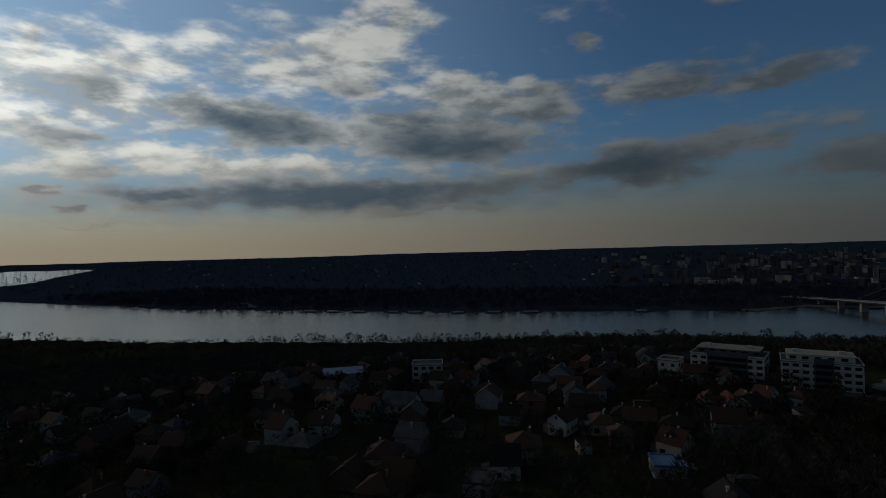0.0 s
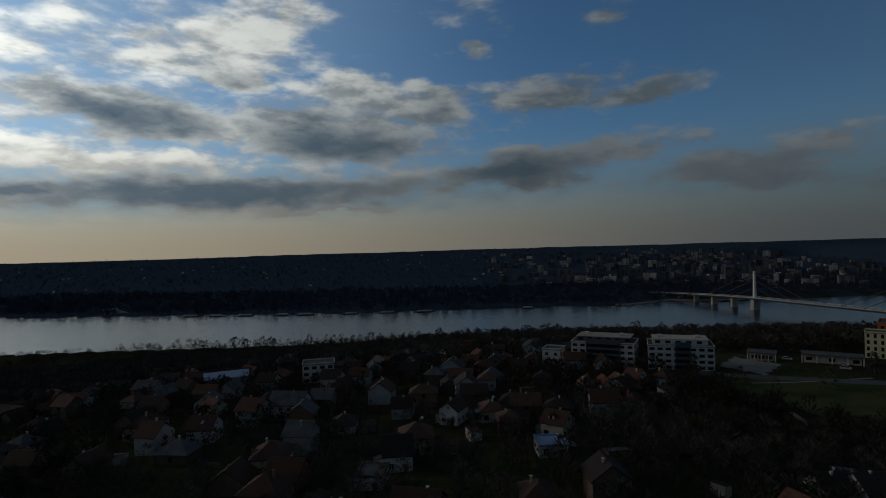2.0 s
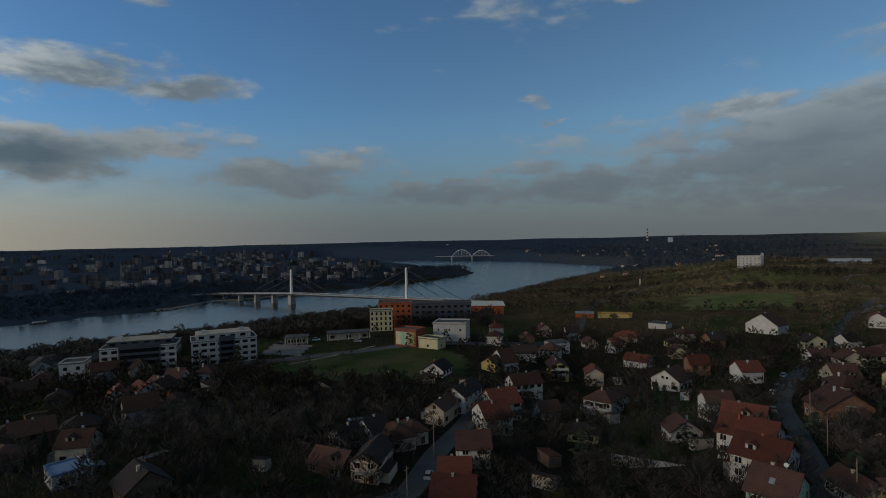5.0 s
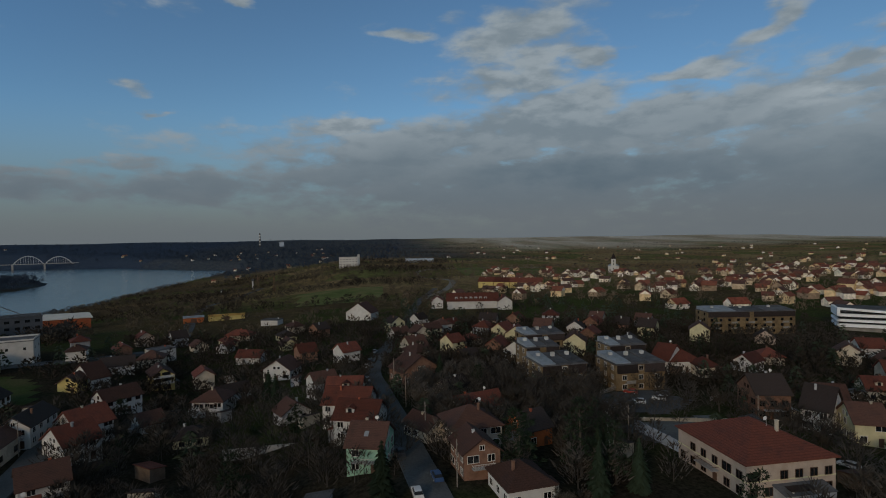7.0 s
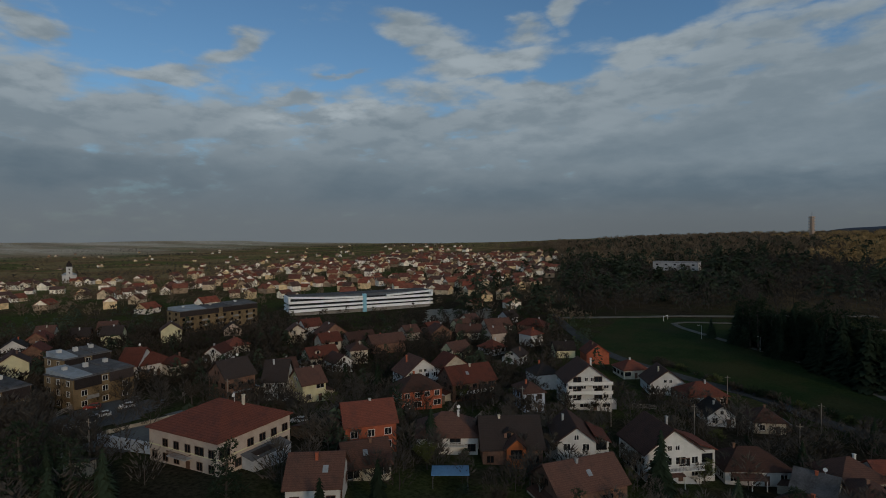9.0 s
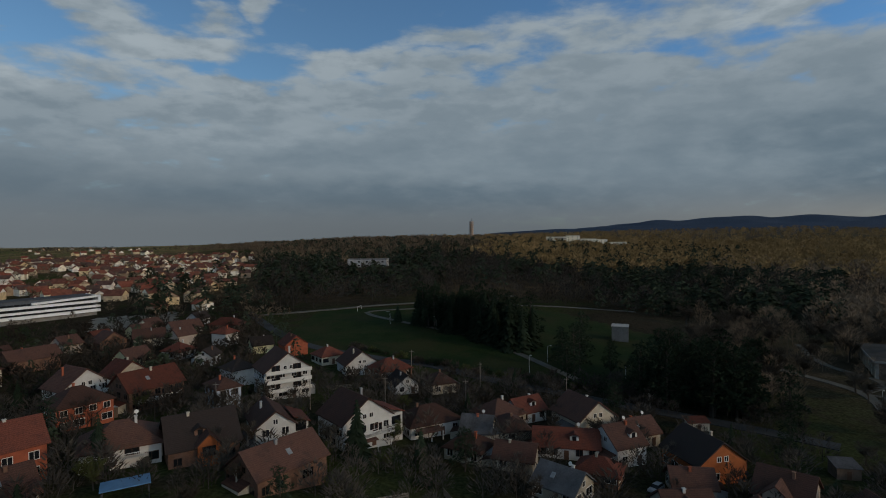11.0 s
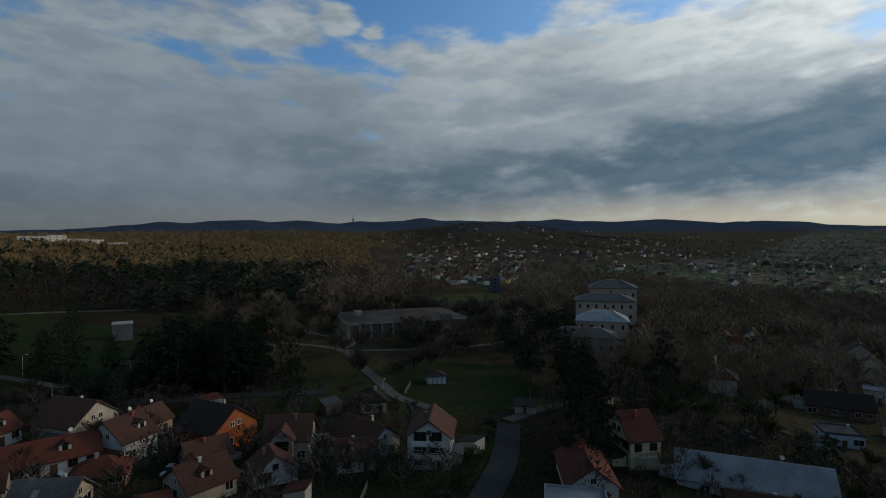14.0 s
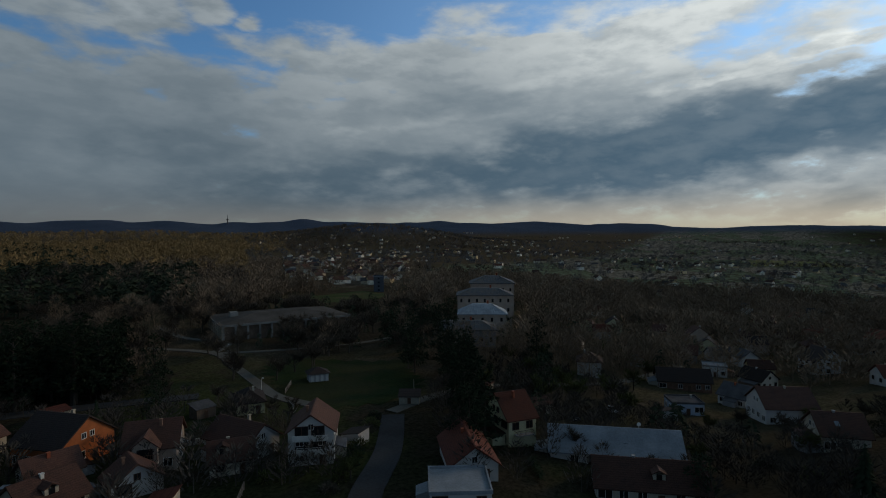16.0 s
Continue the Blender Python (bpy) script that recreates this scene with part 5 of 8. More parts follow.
def apartment_house(x, y, turn, w, dark_from, dark_to, label):
    """Five storeys, white with a slate-dark recess and a planted, set-back top."""
    b = slab_block("apartment_house", x, y, turn, w, 17, 4, 3.3, "white", label, "apartment house", step=3.6, kind="wide", group="apartment houses", tone="dark")
    b.scale = (0.93, 0.93, 0.80)
    s = Shape()
    s.box(dark_from, -8.9, -2, dark_to, -8.52, 15.6)
    strip = s.part("recess", SLATE, b, "slate-dark vertical facade strip")
    for k in range(4):
        g = Shape()
        g.box(dark_from + 0.5, -8.98, 1.0 + k * 3.3, dark_to - 0.5, -8.9, 2.9 + k * 3.3)
        g.part("glazing", PANE, strip)
    t = Shape()
    t.box(-w / 2 + 2.2, -5.6, 13.5, w / 2 - 2.5, 7.5, 16.4)
    upper = t.part("penthouse", SLATE if dark_from < -3 else WALLS["white"][0], b, "set-back top storey")
    for i in range(int(w / 5)):
        window(upper, -w / 2 + 4.5 + i * 4.6, -5.62, 14.2, 0, "wide", "dark")
    g = Shape()
    g.box(-w / 2 + 0.4, -8.1, 13.5, w / 2 - 0.4, -6.0, 13.85)
    g.part("planting", GRASS, b, "green roof planting")
    c = Shape()
    c.box(-w / 2 + 2, -5.8, 16.4, w / 2 - 2, 7.7, 16.7)
    c.part("cap", WALLS["beige"][0], b)
    for k in (-0.3, 0.28):
        v = Shape()
        v.box(w * k - 1.2, -1, 16.7, w * k + 1.2, 1.4, 18.2)
        v.part("roof_house", WALLS["white"][0], b)
    for k in range(1, 4):
        q = Shape()
        q.box(-w / 2 - 0.06, -9.0, k * 3.3 - 0.25, dark_from - 0.3, -8.5, k * 3.3 + 0.1)
        q.part("ledge", WALLS["white"][0], b)
        q = Shape()
        q.box(dark_to + 0.3, -9.0, k * 3.3 - 0.25, w / 2 + 0.06, -8.5, k * 3.3 + 0.1)
        q.part("ledge", WALLS["white"][0], b)
    return b


apartment_house(126.5, 240, -38, 31, -8, 9, "white apartment house with a wide slate-grey middle and set-back top")
apartment_house(152, 219, -31, 29, -2.5, 4.5, "white apartment house with a narrow dark glazed middle strip")
slab_block("annex", 106, 254, -38, 9, 10, 2, 3.6, "white", "small white flat-roofed annex beside the apartments", step=4)
slab_block("office_box", -10, 290, 0, 16, 12, 3, 3.2, "white", "white three-storey flat-roofed building among the houses", step=4, kind="wide")


def brick_complex():
    slab_block("brick_building", 288, 226, -54, 22, 16, 5, 3.5, TERRACOTTA, "terracotta-clad five-storey building with rows of windows", tone="dark", step=3.4)
    slab_block("cream_building", 267, 221, -52, 14, 11, 4, 3.2, "paleyellow", "cream glazed building beside the terracotta one", step=2.6, kind="tall", tone="dark")
    slab_block("glass_building", 330, 218, -57, 46, 14, 4, 3.8, SLATE, "dark glazed building with red brick bays and white bands", kind="wide", step=4.2)
    gallery = slab_block("gallery_building", 215, 160, -90, 13, 8, 2, 4.0, "redbrick", "low red-framed building with a painted front", kind="small", step=9, sides=(90,))
    for i, tone in enumerate(("paleyellow", "green", "beige", "yellow")):
        m = Shape()
        m.box(-5.6 + i * 2.8, -4.14, 0.9, -2.85 + i * 2.8, -4.02, 7.2)
        m.part("mural_panel", WALLS[tone][0], gallery, "faded painted wall panel")
    slab_block("gallery_annex", 215, 147, -90, 11, 7, 1, 4.6, "paleyellow", "low cream flat-roofed annex with blank walls", kind="small", step=6)
    slab_block("white_cube_building", 238, 150, -69, 17, 13, 2, 4.4, "white", "white two-storey cubic building with few windows", kind="small", step=5)
    hall = thing("market_hall", 428, 240, -58, "terracotta hall with a pale sloping sheet roof", "hall")
    s = Shape()
    s.solid([(-22, -9, -3), (22, -9, -3), (22, 9, -3), (-22, 9, -3)], [(-22, -9, 10), (22, -9, 9), (22, 9, 10.5), (-22, 9, 12)])
    s.part("wall", TERRACOTTA, hall)
    r = Shape()
    r.solid([(-23, -10, 10.1), (23, -10, 9.1), (23, 10, 10.6), (-23, 10, 12.1)], [(-23, -10, 10.8), (23, -10, 9.8), (23, 10, 11.3), (-23, 10, 12.8)])
    r.part("roof", material("hall_roof_sheet", (0.62, 0.58, 0.50), 0.6, vary=0.08, scale=0.2), hall, "pale cream sheet-metal roof")
    for i in range(9):
        window(hall, -18 + i * 4.4, -9.02, 2.0, 0, "tall", "dark")
    for px, py, w, d in ((196, 220, 12, 9), (217, 203, 23, 9)):
        k = thing("pavilion", px, py, -45, "small pavilion with a flat overhanging roof on posts", "pavilion", "pavilions")
        s = Shape()
        s.box(-w / 2 + 1, -d / 2 + 2, -1, w / 2 - 1, d / 2 - 1, 3.4)
        s.part("wall", WALLS["beige"][0], k)
        r = Shape()
        r.box(-w / 2, -d / 2, 3.6, w / 2, d / 2, 4.1)
        r.part("roof", ROOFS["grey"][0], k)
        for i in range(5):
            p = Shape()
            x = -w / 2 + 0.4 + i * (w - 0.8) / 4
            p.box(x - 0.25, -d / 2 + 0.3, -1, x + 0.25, -d / 2 + 0.8, 3.6)
            p.part("post", WALLS["white"][0], k)
        for i in range(3):
            window(k, -w / 2 + 3 + i * (w - 6) / 2, -d / 2 + 1.98, 0.8, 0, "wide", "dark")


brick_complex()


def school():
    """Long white banded school with ribbon windows."""
    b = thing("school", 246, -293, -124.5, "long modern white school with dark ribbon windows and blue strip", "school")
    s = Shape()
    s.box(-49, -7, -3, 49, 10, 12.2)
    s.part("core", SLATE, b)
    g = Shape()
    g.box(-49.5, -7.3, -3, 49.5, -6.9, 2.2)
    g.part("base", RAW, b)
    for z0, z1, x0, x1 in ((2.6, 4.2, -51, 51), (5.4, 6.6, -51, 51), (8.2, 9.6, -51, 51)):
        q = Shape()
        q.box(x0, -9.0, z0, -1.2, -7.0, z1)
        q.box(1.2, -9.0, z0, x1, -7.0, z1)
        q.part("band", SCHOOLWHITE, b, "white facade band")
    for x0, x1, z0, z1 in ((-51, -22, 13.0, 11.4), (51, 16, 12.6, 11.0), (-22, -1.2, 11.4, 11.0)):
        q = Shape()
        lo, hi = min(x0, x1), max(x0, x1)
        zl, zh = (z0, z1) if x0 < x1 else (z1, z0)
        q.solid([(lo, -9, zl - 1.1), (hi, -9, zh - 1.1), (hi, -7, zh - 1.1), (lo, -7, zl - 1.1)], [(lo, -9, zl), (hi, -9, zh), (hi, -7, zh), (lo, -7, zl)])
        q.part("band", SCHOOLWHITE, b, "slanting white roof band")
    for x in (-51, 49.6):
        q = Shape()
        q.box(x, -9.0, 2.6, x + 1.4, 10, 4.2)
        q.box(x, -9.0, 5.4, x + 1.4, 10, 6.6)
        q.box(x, -9.0, 8.2, x + 1.4, 10, 12.4)
        q.part("end_band", SCHOOLWHITE, b)
    q = Shape()
    q.box(-1.2, -9.3, 0, 1.2, -7.0, 12.4)
    q.part("blue_strip", SKYBLUE, b, "pale blue vertical glazed strip")
    for z in (4.3, 6.7, 9.7):
        for i in range(32):
            x = -48.5 + i * 3.05
            if abs(x) < 2:
                continue
            p = Shape()
            p.box(x - 1.3, -7.12, z, x + 1.3, -7.02, z + 1.0)
            p.part("window", PANE, b)
    r = Shape()
    r.box(-49, -6.9, 12.2, 49, 10, 12.6)
    r.part("roof", ROOFS["grey"][0], b)


school()


def pink_house():
    h = house(99, -70, -177, 19.6, 18.2, 7.2, "h", "pink", "red", True, pitch=0.46)
    s = Shape()
    s.box(-9.86, -9.16, 3.6, 9.86, 9.16, 3.85)
    s.part("string_course", WALLS["paleyellow"][0], h, "pale band between the storeys")
    p = Shape()
    p.box(9.8, -2.2, 2.6, 12.4, 2.8, 2.85)
    canopy = p.part("canopy", ROOFS["dark"][0], h, "small canopy over the entrance")
    for y in (-2.0, 2.5):
        q = Shape()
        q.box(12.2, y - 0.12, -1, 12.45, y + 0.12, 2.6)
        q.part("post", FRAME, canopy)


pink_house()


def flats(x, y, turn, w, d, floors, wall):
    b = slab_block("flats", x, y, turn, w, d, floors, 2.9, wall, "weathered ochre-brown block of flats with pale flat roofs", "flats", "grey", step=4.6, group="blocks of flats", tone="pale", sides=(0, -90), rail=False)
    top = floors * 2.9
    for i in range(3):
        s = Shape()
        x0, x1, lift = -w / 2 + i * w / 3, -w / 2 + (i + 1) * w / 3, (0.9, 0.2, 0.6)[i]
        s.solid([(x0 + 0.3, -d / 2 + 0.4, top + 0.31), (x1 - 0.3, -d / 2 + 0.4, top + 0.31), (x1 - 0.3, d / 2 - 0.4, top + 0.31), (x0 + 0.3, d / 2 - 0.4, top + 0.31)],
                [(x0 + 0.3, -d / 2 + 0.4, top + 0.5), (x1 - 0.3, -d / 2 + 0.4, top + 0.6), (x1 - 0.3, d / 2 - 0.4, top + 1.0 + lift), (x0 + 0.3, d / 2 - 0.4, top + 1.0 + lift)])
        s.part("roof_deck", ROOFS["metal"][0] if i == 0 else ROOFS["grey"][0], b, "pale sloping roof sheeting")
        v = Shape()
        v.box(x0 + w / 8, d * 0.1, top + 0.5, x0 + w / 8 + 1.1, d * 0.1 + 1.1, top + 2.2)
        v.part("chimney", WALLS["white"][0], b)
    for i in range(2):
        m = Shape()
        x0, x1 = (-w / 2 + 0.3, -1.2) if i == 0 else (1.2, w / 2 - 0.3)
        m.solid([(x0, -d / 2 - 0.7, top - 2.6), (x1, -d / 2 - 0.7, top - 2.6), (x1, -d / 2 - 0.02, top - 2.6), (x0, -d / 2 - 0.02, top - 2.6)],
                [(x0, -d / 2 - 0.12, top + 0.2), (x1, -d / 2 - 0.12, top + 0.2), (x1, -d / 2 - 0.02, top + 0.2), (x0, -d / 2 - 0.02, top + 0.2)])
        m.part("mansard", ROOFS["dark"][0], b, "dark tiled mansard skirt")
    for k in range(1, floors - 1):
        for i in range(max(1, int(w / 9))):
            u = -w / 2 + 4.5 + i * 9
            q = Shape()
            q.box(u - 1.6, -d / 2 - 1.2, k * 2.9, u + 1.6, -d / 2 - 0.02, k * 2.9 + 0.15)
            q.box(u - 1.6, -d / 2 - 1.2, k * 2.9 + 0.15, u + 1.6, -d / 2 - 1.1, k * 2.9 + 1.0)
            q.part("balcony", RAW, b)
    return b


OLIVE = material("ochre_brown_facade", (0.155, 0.110, 0.060), 0.9, vary=0.3, scale=0.25)
flats(169, -54, -84, 15, 14, 3, OLIVE)
flats(182, -52, -84, 12, 10, 4, OLIVE)
flats(171, -80, -86, 17, 14, 3, OLIVE)
flats(186, -84, -86, 14, 10, 4, OLIVE)
flats(229, -67, -84, 18, 12, 3, OLIVE)
flats(267, -191, -96, 46, 13, 4, OLIVE)


def ranch():
    """The long red-roofed building with round dormers by the road."""
    h = house(398, -67, -98, 38, 14, 6.0, "e", "white", "red", False)
    for i in range(7):
        s = Shape()
        x = -12 + i * 3.6
        s.box(x - 0.9, -5.4, 7.2, x + 0.9, -3.0, 8.6)
        d = s.part("dormer", WALLS["white"][0], h, "small white round-topped dormer")
        g = Shape()
        g.box(x - 0.5, -5.5, 7.4, x + 0.5, -5.42, 8.3)
        g.part("pane", PANE, d)
    house(383, -88, -98, 10, 12, 6.0, "g", "white", "red", False)
    house(410, -42, -98, 9, 12, 7.0, "g", "white", "red", False)


ranch()


def yellow_row():
    for i in range(4):
        house(594 - i * 8, -118 - i * 16, -116, 17, 12, 7.0, "e", "yellow", "red", False)


yellow_row()


def church():
    c = thing("church", 880, -396, -114, "white church with a bell tower and small dark domes", "church")
    s = Shape()
    s.box(-7, -4, -2, 7, 18, 9)
    s.part("nave", WALLS["white"][0], c)
    r = Shape()
    r.solid([(-7.6, -4.6, 9), (7.6, -4.6, 9), (7.6, 18.6, 9), (-7.6, 18.6, 9)], [(-0.3, -3, 13), (0.3, -3, 13), (0.3, 17, 13), (-0.3, 17, 13)])
    r.part("roof", ROOFS["metal"][0], c)
    c.scale = (1.25, 1.25, 1.25)
    t = Shape()
    t.box(-3, -9, -2, 3, -3.5, 19)
    tower = t.part("tower", WALLS["white"][0], c)
    d = Shape()
    for k in range(6):
        z, q, z2, q2 = 19 + k * 1.2, 3.2 * math.cos(k / 6 * 1.5), 19 + (k + 1) * 1.2, 3.2 * math.cos((k + 1) / 6 * 1.5)
        d.tube((0, -6.2, z), (0, -6.2, z2), q, q2, 8)
    d.tube((0, -6.2, 26), (0, -6.2, 29), 0.15, 0.1, 4)
    d.part("dome", ROOFS["dark"][0], tower, "dark onion dome with a cross pole")
    for z in (5, 11, 15):
        window(tower, 0, -9.02, z, 0, "tall")
    for x in (-4.5, 4.5):
        window(c, x, -4.02, 3, 0, "tall")


church()


def clinic():
    b = slab_block("hilltop_block", 1215, 70, -84, 40, 20, 4, 5.5, "white", "pale grey hilltop block with square openings", roof="grey", step=6.5, kind="wide")
    s = Shape()
    s.box(20.4, -4, -2, 25, 4, 28)
    s.part("stair_tower", WALLS["white"][0], b, "tall narrow stair tower")
    slab_block("works_hall", 1350, -98, -90, 70, 25, 1, 9, "bluegrey", "long low pale works hall on the hill", step=12)


clinic()


# ---- the park and the old institute ----
def institute(x, y, turn, w, d, high, wall, roof, rise, label, rows=2):
    b = thing("institute_wing", x, y, turn, label, "institute", "institute wings")
    s = Shape()
    s.box(-w / 2, -d / 2, -3, w / 2, d / 2, high)
    s.part("wall", WALLS[wall][0], b)
    r = Shape()
    o = 0.8
    low = [(-w / 2 - o, -d / 2 - o, high), (w / 2 + o, -d / 2 - o, high), (w / 2 + o, d / 2 + o, high), (-w / 2 - o, d / 2 + o, high)]
    mid = [(p[0], p[1], high + 0.4) for p in low]
    r.solid(low, mid)
    k = min(w, d) * 0.42
    r.solid([(p[0] * 0.99, p[1] * 0.99, high + 0.41) for p in mid], [(-w / 2 + k, -d / 2 + k, high + rise), (w / 2 - k, -d / 2 + k, high + rise), (w / 2 - k, d / 2 - k, high + rise), (-w / 2 + k, d / 2 - k, high + rise)])
    top = r.part("roof", roof, b, "weathered hipped sheet-metal roof")
    n = int(w / 1.6)
    for i in range(n):
        u = -w / 2 + (i + 0.5) * w / n
        v = max(-w / 2 + k, min(w / 2 - k, u))
        m = Shape()
        m.tube((u, -d / 2 - o, high + 0.45), (v, -d / 2 + k, high + rise + 0.04), 0.09, 0.09, 4)
        m.part("seam", roof, top)
    for kk in range(rows):
        for i in range(int(w / 4)):
            window(b, -w / 2 + (i + 0.5) * w / int(w / 4), -d / 2 - 0.01, 1.5 + kk * (high / rows), 0, "tall")
        for i in range(int(d / 5)):
            for ang, sx in ((90, 1), (-90, -1)):
                u = -d / 2 + (i + 0.5) * d / int(d / 5)
                window(b, sx * (w / 2 + 0.01), u, 1.5 + kk * (high / rows), ang, "tall")
    c = Shape()
    c.box(w * 0.1, -0.5, high, w * 0.1 + 1, 0.5, high + rise + 1.6)
    c.part("chimney", WALLS["redbrick"][0], b)
    return b


ZINC = material("worn_zinc", (0.13, 0.137, 0.148), 0.7, vary=0.35, scale=0.35, grain=6, second=(0.12, 0.11, 0.10), gloss=0.08)
BRIGHTZINC = material("bright_zinc", (0.33, 0.36, 0.39), 0.65, vary=0.2, scale=0.4, gloss=0.1)
for x_, y_, w_, d_, h_, wall_, roof_, rise_, text_, rows_ in (
        (-213, -106, 28, 14, 6.5, "grey", ZINC, 3.5, "single-storey wing with a streaked old metal roof", 1),
        (-243, -110, 23, 16, 10, "pink", BRIGHTZINC, 4.5, "wing with a bright new metal roof", 2),
        (-276, -123, 30, 18, 15.5, "pink", ZINC, 3.6, "tall pink plastered wing with grey metal roof", 3),
        (-318, -136, 27, 22, 19, "pink", ZINC, 4.5, "tallest pink plastered wing with grey hipped roof", 3)):
    institute(x_, y_, 115, w_, d_, h_, wall_, roof_, rise_, text_, rows_)



def park_hall(x, y, turn, w, d, high):
    """A wide low hall: dark glazed walls between pale piers, and a shallow hipped roof with a raised middle."""
    b = thing("park_hall", x, y, turn, "low wide hall in the park with a weathered shallow hipped roof", "hall")
    s = Shape()
    s.box(-w / 2, -d / 2, -3, w / 2, d / 2, high)
    s.part("wall", WALLS["brown"][0], b, "dark boarded wall")
    r = Shape()
    r.solid([(-w / 2 - 1.4, -d / 2 - 1.4, high + 0.02), (w / 2 + 1.4, -d / 2 - 1.4, high + 0.02), (w / 2 + 1.4, d / 2 + 1.4, high + 0.02), (-w / 2 - 1.4, d / 2 + 1.4, high + 0.02)],
            [(-w / 2 - 1.4, -d / 2 - 1.4, high + 0.9), (w / 2 + 1.4, -d / 2 - 1.4, high + 0.9), (w / 2 + 1.4, d / 2 + 1.4, high + 0.9), (-w / 2 - 1.4, d / 2 + 1.4, high + 0.9)])
    fascia = r.part("fascia", RAW, b)
    r = Shape()
    r.solid([(-w / 2 - 1.2, -d / 2 - 1.2, high + 0.92), (w / 2 + 1.2, -d / 2 - 1.2, high + 0.92), (w / 2 + 1.2, d / 2 + 1.2, high + 0.92), (-w / 2 - 1.2, d / 2 + 1.2, high + 0.92)],
            [(-w * 0.22, -d * 0.12, high + 3.4), (w * 0.22, -d * 0.12, high + 3.4), (w * 0.22, d * 0.12, high + 3.4), (-w * 0.22, d * 0.12, high + 3.4)])
    r.part("roof", material("felt_roof", (0.085, 0.078, 0.070), 0.9, vary=0.25, scale=0.12, gloss=0.03), b, "weathered hipped felt roof")
    for i in range(12):
        u = -w / 2 + i * w / 11
        p = Shape()
        p.box(u - 0.45, -d / 2 - 0.7, -3, u + 0.45, -d / 2 - 0.01, high)
        p.part("pier", RAW, b)
    for i in range(7):
        v = -d / 2 + i * d / 6
        for k in (-1, 1):
            p = Shape()
            x0, x1 = sorted((k * (w / 2 + 0.01), k * (w / 2 + 0.7)))
            p.box(x0, v - 0.6, -3, x1, v + 0.6, high)
            p.part("pier", WALLS["beige"][0], b)
    c = Shape()
    c.box(-w * 0.40, -3, high + 0.95, -w * 0.34, 1, high + 4.2)
    c.part("vent_stack", RAW, b)


park_hall(-191, -196, 149.4, 57, 36, 6.5)
slab_block("gate_tower", -402, -282, 125, 9, 9, 4, 3.5, SLATE, "narrow dark tower with a pale flat top", roof="metal", step=5)
slab_block("wood_pavilion", 84, -624, 172, 46, 12, 2, 4.2, "grey", "long pale building standing among the trees of the wood", step=8, kind="wide")
cube = thing("concrete_cube", -84, -258, 160, "pale concrete cube standing on the park lawn", "cube")
s_ = Shape()
s_.box(-3.8, -3.8, -1, 3.8, 3.8, 7.0)
s_.part("body", COURT, cube)
s_ = Shape()
s_.box(-4.0, -4.0, 7.0, 4.0, 4.0, 7.3)
s_.part("cap", CONCRETE, cube)
kiosk = thing("kiosk", -127, -116, 140, "small white striped park kiosk with dark roof", "kiosk")
s_ = Shape()
s_.box(-3, -2.5, -1, 3, 2.5, 2.6)
s_.part("wall", WALLS["grey"][0], kiosk)
s_ = Shape()
s_.solid([(-3.6, -3.1, 2.6), (3.6, -3.1, 2.6), (3.6, 3.1, 2.6), (-3.6, 3.1, 2.6)], [(-0.4, -0.3, 4.2), (0.4, -0.3, 4.2), (0.4, 0.3, 4.2), (-0.4, 0.3, 4.2)])
s_.part("roof", ROOFS["dark"][0], kiosk)
for i_ in range(4):
    s_ = Shape()
    s_.box(-2.4 + i_ * 1.5, -2.56, 0.2, -1.6 + i_ * 1.5, -2.5, 2.3)
    s_.part("panel", WALLS["white"][0], kiosk)

# cream well above the village white: the sun on these walls is in the colour
CREAM = material("sunlit_cream_render", (0.80, 0.73, 0.58), 0.85, vary=0.06, scale=0.2)
for x_, y_, w_, f_ in ((-262, -1190, 46, 4), (-300, -1200, 30, 5), (-330, -1185, 34, 4), (-362, -1195, 26, 4), (-395, -1188, 40, 3)):
    slab_block("hilltop_building", x_, y_, 165, w_, 14, f_, 4.6, CREAM, "pale building standing above the woods on the ridge", step=8, kind="wide", sides=(0,), group="hilltop buildings")


def totem():
    t = thing("telecom_tower", -82, -1340, 0, "brown telecom tower with stacked collars above the wood", "tower")
    rust = material("tower_paint", (0.33, 0.25, 0.20), 0.8, vary=0.2)
    base = height(-82, -1340)
    top = 160 - base
    s = Shape()
    s.tube((0, 0, -2), (0, 0, top), 4.2, 3.0, 8)
    s.part("shaft", rust, t)
    for k in range(6):
        c = Shape()
        z = top - 3 - k * 6
        c.tube((0, 0, z), (0, 0, z + 2.6), 6.0, 6.0, 8)
        c.part("collar", rust, t)
    m = Shape()
    m.tube((0, 0, top), (0, 0, top + 9), 0.5, 0.2, 5)
    m.part("mast", DARKSTEEL, t)


totem()


